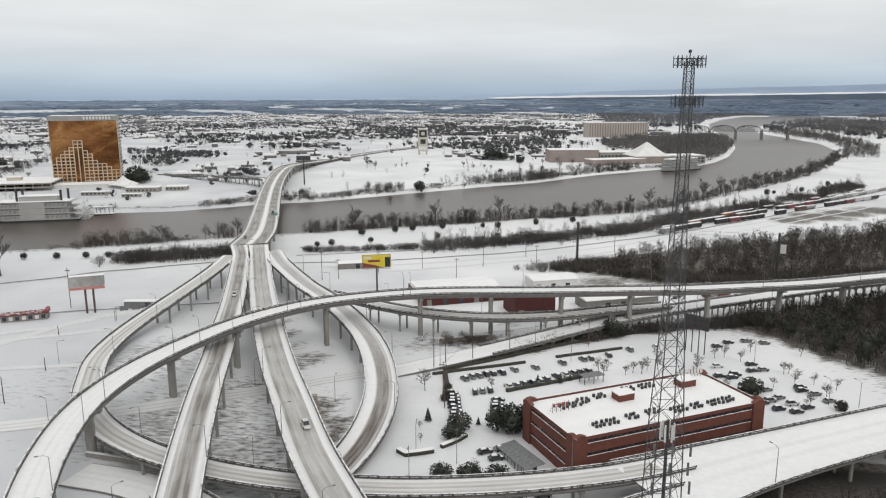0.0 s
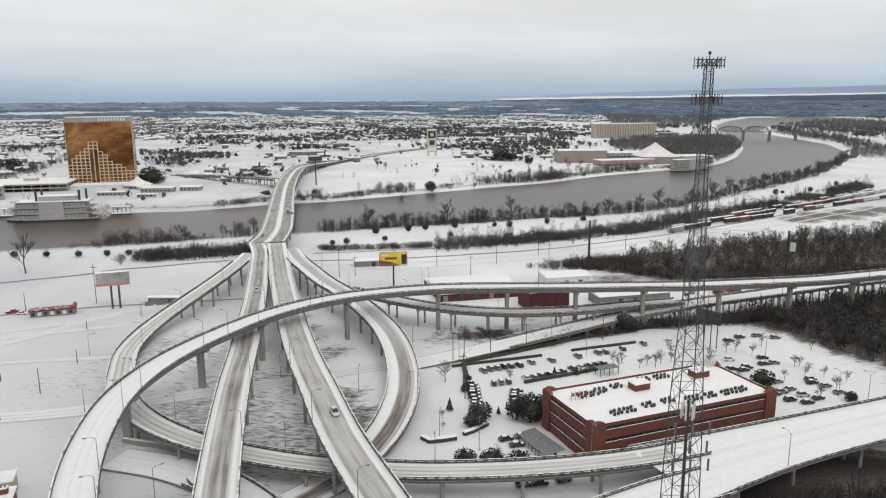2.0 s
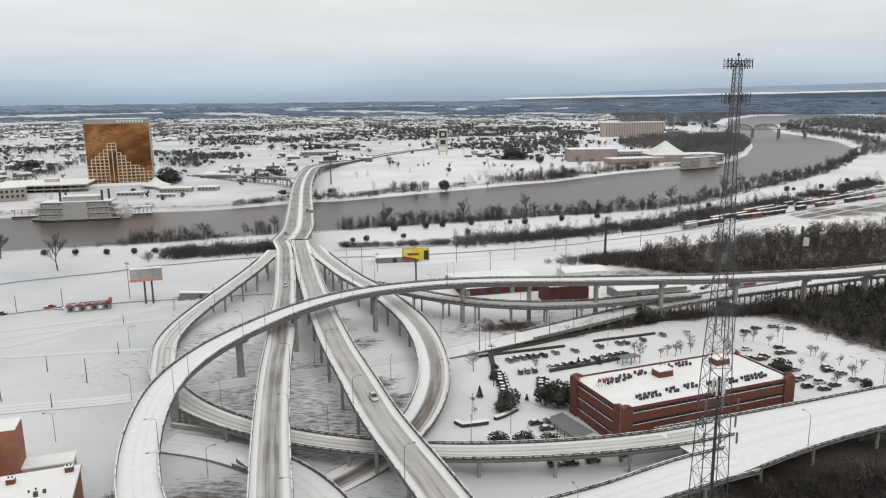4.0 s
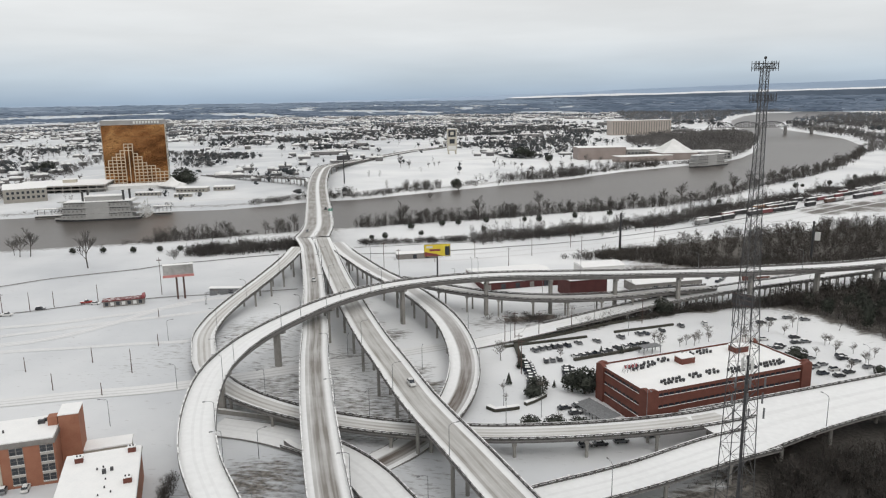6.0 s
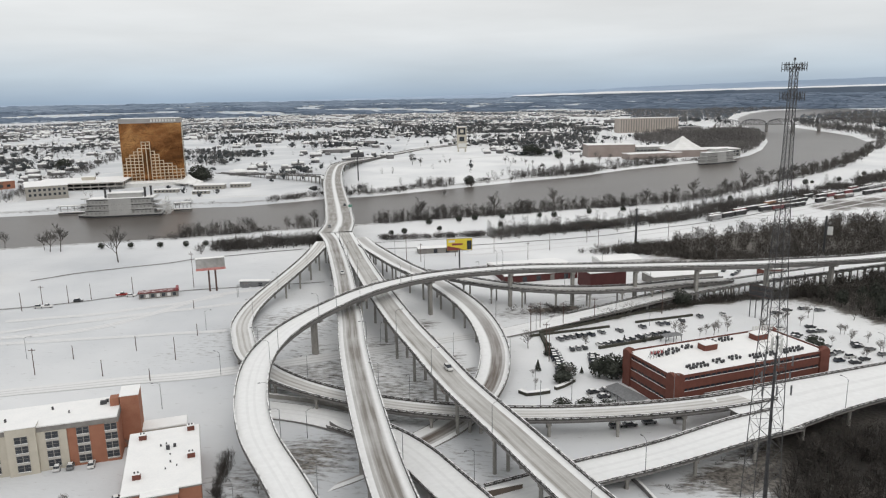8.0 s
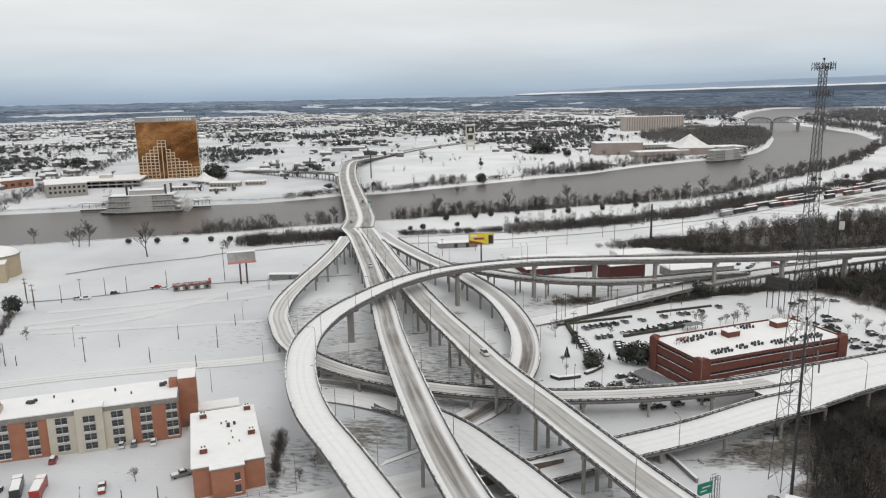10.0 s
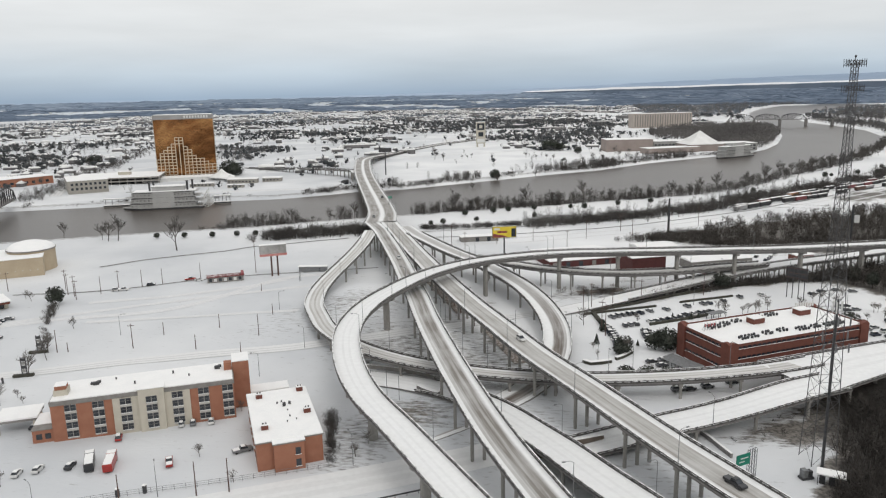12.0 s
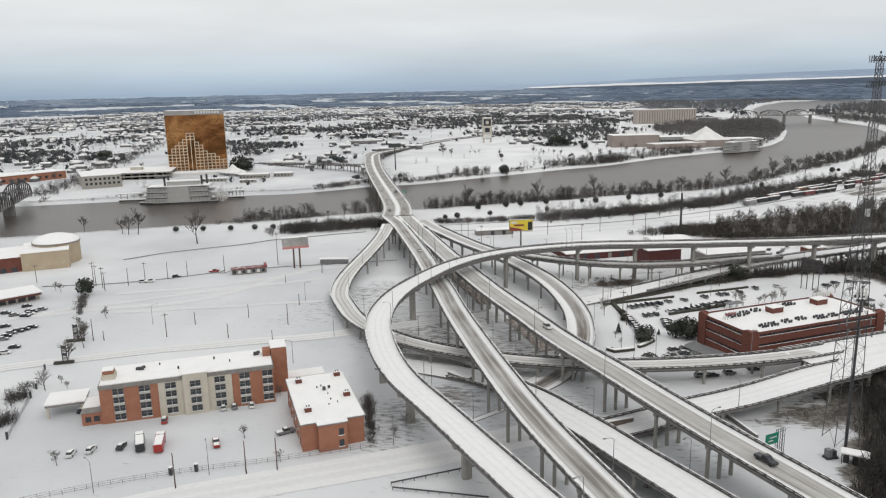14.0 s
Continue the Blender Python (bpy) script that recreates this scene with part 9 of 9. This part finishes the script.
ground_road([(-148, 403), (-83, 418), (-7, 449), (35, 472), (106, 520), (200, 602), (330, 720), (500, 890)], 2.6, EDGE, "track", "snowed-in railway track with dark rails", 0.16)
ground_road([(-140, 392), (-80, 406), (0, 438), (60, 472), (130, 528), (230, 612), (350, 722), (520, 890)], 2.4, TRACK, "track", "snowed-in railway track")
ground_road([(-130, 380), (-70, 394), (10, 428), (70, 462), (150, 526), (250, 612), (370, 720), (540, 880)], 2.4, TRACK, "track", "snowed-in railway siding")
ground_road([(-290, 1060), (-180, 1110), (-60, 1190), (60, 1300), (180, 1450)], 9, LANE, "road", "snowy street across the river")
ground_road([(-260, 1280), (-205, 1828), (-150, 2060), (-58, 2560), (70, 3200)], 16, LANE, "road", "straight snowy avenue running out of the town")
ground_road([(-170, 700), (-260, 690), (-360, 660), (-480, 625)], 7, LANE, "road", "snowy riverside road")
ground_road([(-620, 1500), (-560, 1150), (-640, 900), (-700, 700)], 10, LANE, "road", "snowy road west of the tower")

ground_road([(-117, 298), (-104, 263), (-90, 230)], 8, RUBBLE, "rubble_strip", "stony brown strip of bare ground under the viaduct", 0.3)
ground_road([(-77, 209), (-70, 190), (-62, 168)], 7, RUBBLE, "rubble_strip", "stony brown strip of bare ground inside the loop", 0.3)
ground_road([(-37, 268), (-26, 271), (-14, 275)], 6, RUBBLE, "rubble_strip", "patch of bare brown earth beside the loop ramp", 0.12)
ground_road([(-280, 235), (-245, 250), (-215, 268), (-195, 285)], 4, TRACK, "track", "twin tyre tracks across the snowfield")
ground_road([(-262, 205), (-225, 216), (-190, 224), (-168, 226)], 3.5, TRACK, "track", "faint tyre tracks in the snow")
ground_road([(-570, 623), (-700, 860), (-834, 1136), (-936, 1479)], 12, LANE, "road", "snowy street running inland beside the tower")

# ---- freight cars ----
WAGON_PAINT = [noisy("wagon_" + n_, [(0.3, tuple(v * 0.75 for v in c)), (0.7, c)], 0.3, 0.7, scale2=2) for n_, c in (("brown", (0.10, 0.06, 0.045)), ("grey", (0.30, 0.30, 0.30)), ("red", (0.17, 0.045, 0.05)), ("black", (0.03, 0.03, 0.032)), ("orange", (0.42, 0.20, 0.09)), ("white", (0.5, 0.5, 0.5)))]
WAGON = {}


def wagon(m, colour, tank):
    key = (colour, tank)
    if key in WAGON:
        return copy_thing(WAGON[key], m)
    names = ("brown", "grey", "red", "black", "orange", "pale")
    w = thing("freight_car", m, f"{names[colour]} " + ("tank wagon" if tank else "box wagon") + " with snow on top in the rail yard", "freight car", "freight cars in the yard")
    mb = MB()
    if tank:
        mb.tube((-7.2, 0, 2.3), (7.2, 0, 2.3), 1.35, n=12)
        mb.tube((-0.5, 0, 3.4), (-0.5, 0, 4.0), 0.6, n=8)
    else:
        mb.bevel_box(-7.4, 7.4, -1.5, 1.5, 1.0, 4.0, 0.15)
    part("body", mb, WAGON_PAINT[colour], w)
    slab_part("snow_cap", w, ROOF_SNOW, -7.2, 7.2, -1.0 if tank else -1.4, 1.0 if tank else 1.4, 3.5 if tank else 4.0, 3.8 if tank else 4.3, "", 0.1)
    slab_part("underframe", w, STEEL_DARK, -7.6, 7.6, -0.9, 0.9, 0.75, 1.0)
    for x in (-5.4, 5.4):
        mb = MB()
        for dx in (-0.9, 0.9):
            for y in (-0.78, 0.78):
                mb.tube((x + dx, y - 0.07, 0.45), (x + dx, y + 0.07, 0.45), 0.45, n=10)
        mb.box(x - 1.4, x + 1.4, -0.7, 0.7, 0.4, 0.75)
        part("bogie", mb, STEEL_DARK, w)
    WAGON[key] = w
    return w


for pts, skip_ in (([(96, 517, 0), (134, 550, 0), (194, 598, 0), (266, 661, 0), (318, 703, 0), (420, 795, 0), (520, 890, 0)], 0.05), ([(112, 541, 0), (150, 574, 0), (203, 622, 0), (280, 692, 0), (342, 752, 0), (440, 845, 0), (530, 930, 0)], 0.1), ([(150, 583, 0), (210, 640, 0), (290, 712, 0), (380, 800, 0)], 0.35)):
    tc, ts = spline(pts, 16.2)
    tt_, _ = frames_of(tc)
    for i in range(len(tc)):
        if rng.random() < skip_:
            continue
        c_ = (1 if i < 2 else rng.choice((3, 0, 3, 3, 3, 3, 1, 3, 3, 3, 4, 2))) if tc[i, 1] < 700 else rng.choice((5, 1, 5, 3, 2, 1))
        wagon(pose(tc[i, 0], tc[i, 1], gz(tc[i, 0], tc[i, 1]), 0, 0, math.degrees(math.atan2(tt_[i, 1], tt_[i, 0]))), c_, c_ in (3, 1) and rng.random() < 0.5)


# ---- distant truss bridges ----
def truss_bridge(x, y, a, spans, span, arch, z, wide, label):
    t = thing("truss_bridge", pose(x, y, 0, 0, 0, a), label, "bridge", "steel truss bridges")
    for s in range(spans):
        x0 = s * span
        mb = MB()
        for yy in (-wide / 2, wide / 2):
            n = 10
            top = [(x0 + span * i / n, yy, z + (arch * (0.45 + 0.55 * math.sin(math.pi * i / n)) if 0 < i < n else 0)) for i in range(n + 1)]
            for i in range(n):
                mb.tube(top[i], top[i + 1], 0.7, n=4)
                mb.tube((top[i][0], yy, z), top[i], 0.4, n=4)
                mb.tube((top[i][0], yy, z), top[i + 1] if i < n / 2 else top[i + 1], 0.35, n=4)
        part("truss", mb, STEEL_DARK, t)
        slab_part("deck", t, GIRDER, x0, x0 + span - 0.3, -wide / 2, wide / 2, z - 1.2, z)
        slab_part("pier", t, GIRDER, x0 - 2.6, x0 + 2.6, -wide / 2, wide / 2, -7, z - 1.2)
    return t


truss_bridge(430, 1892, -1, 5, 63, 14, 16, 9, "long dark steel truss bridge with arched spans over the river bend")
truss_bridge(-470, 350, 115, 3, 72, 14, 8, 9, "dark steel railway truss bridge on stone piers")
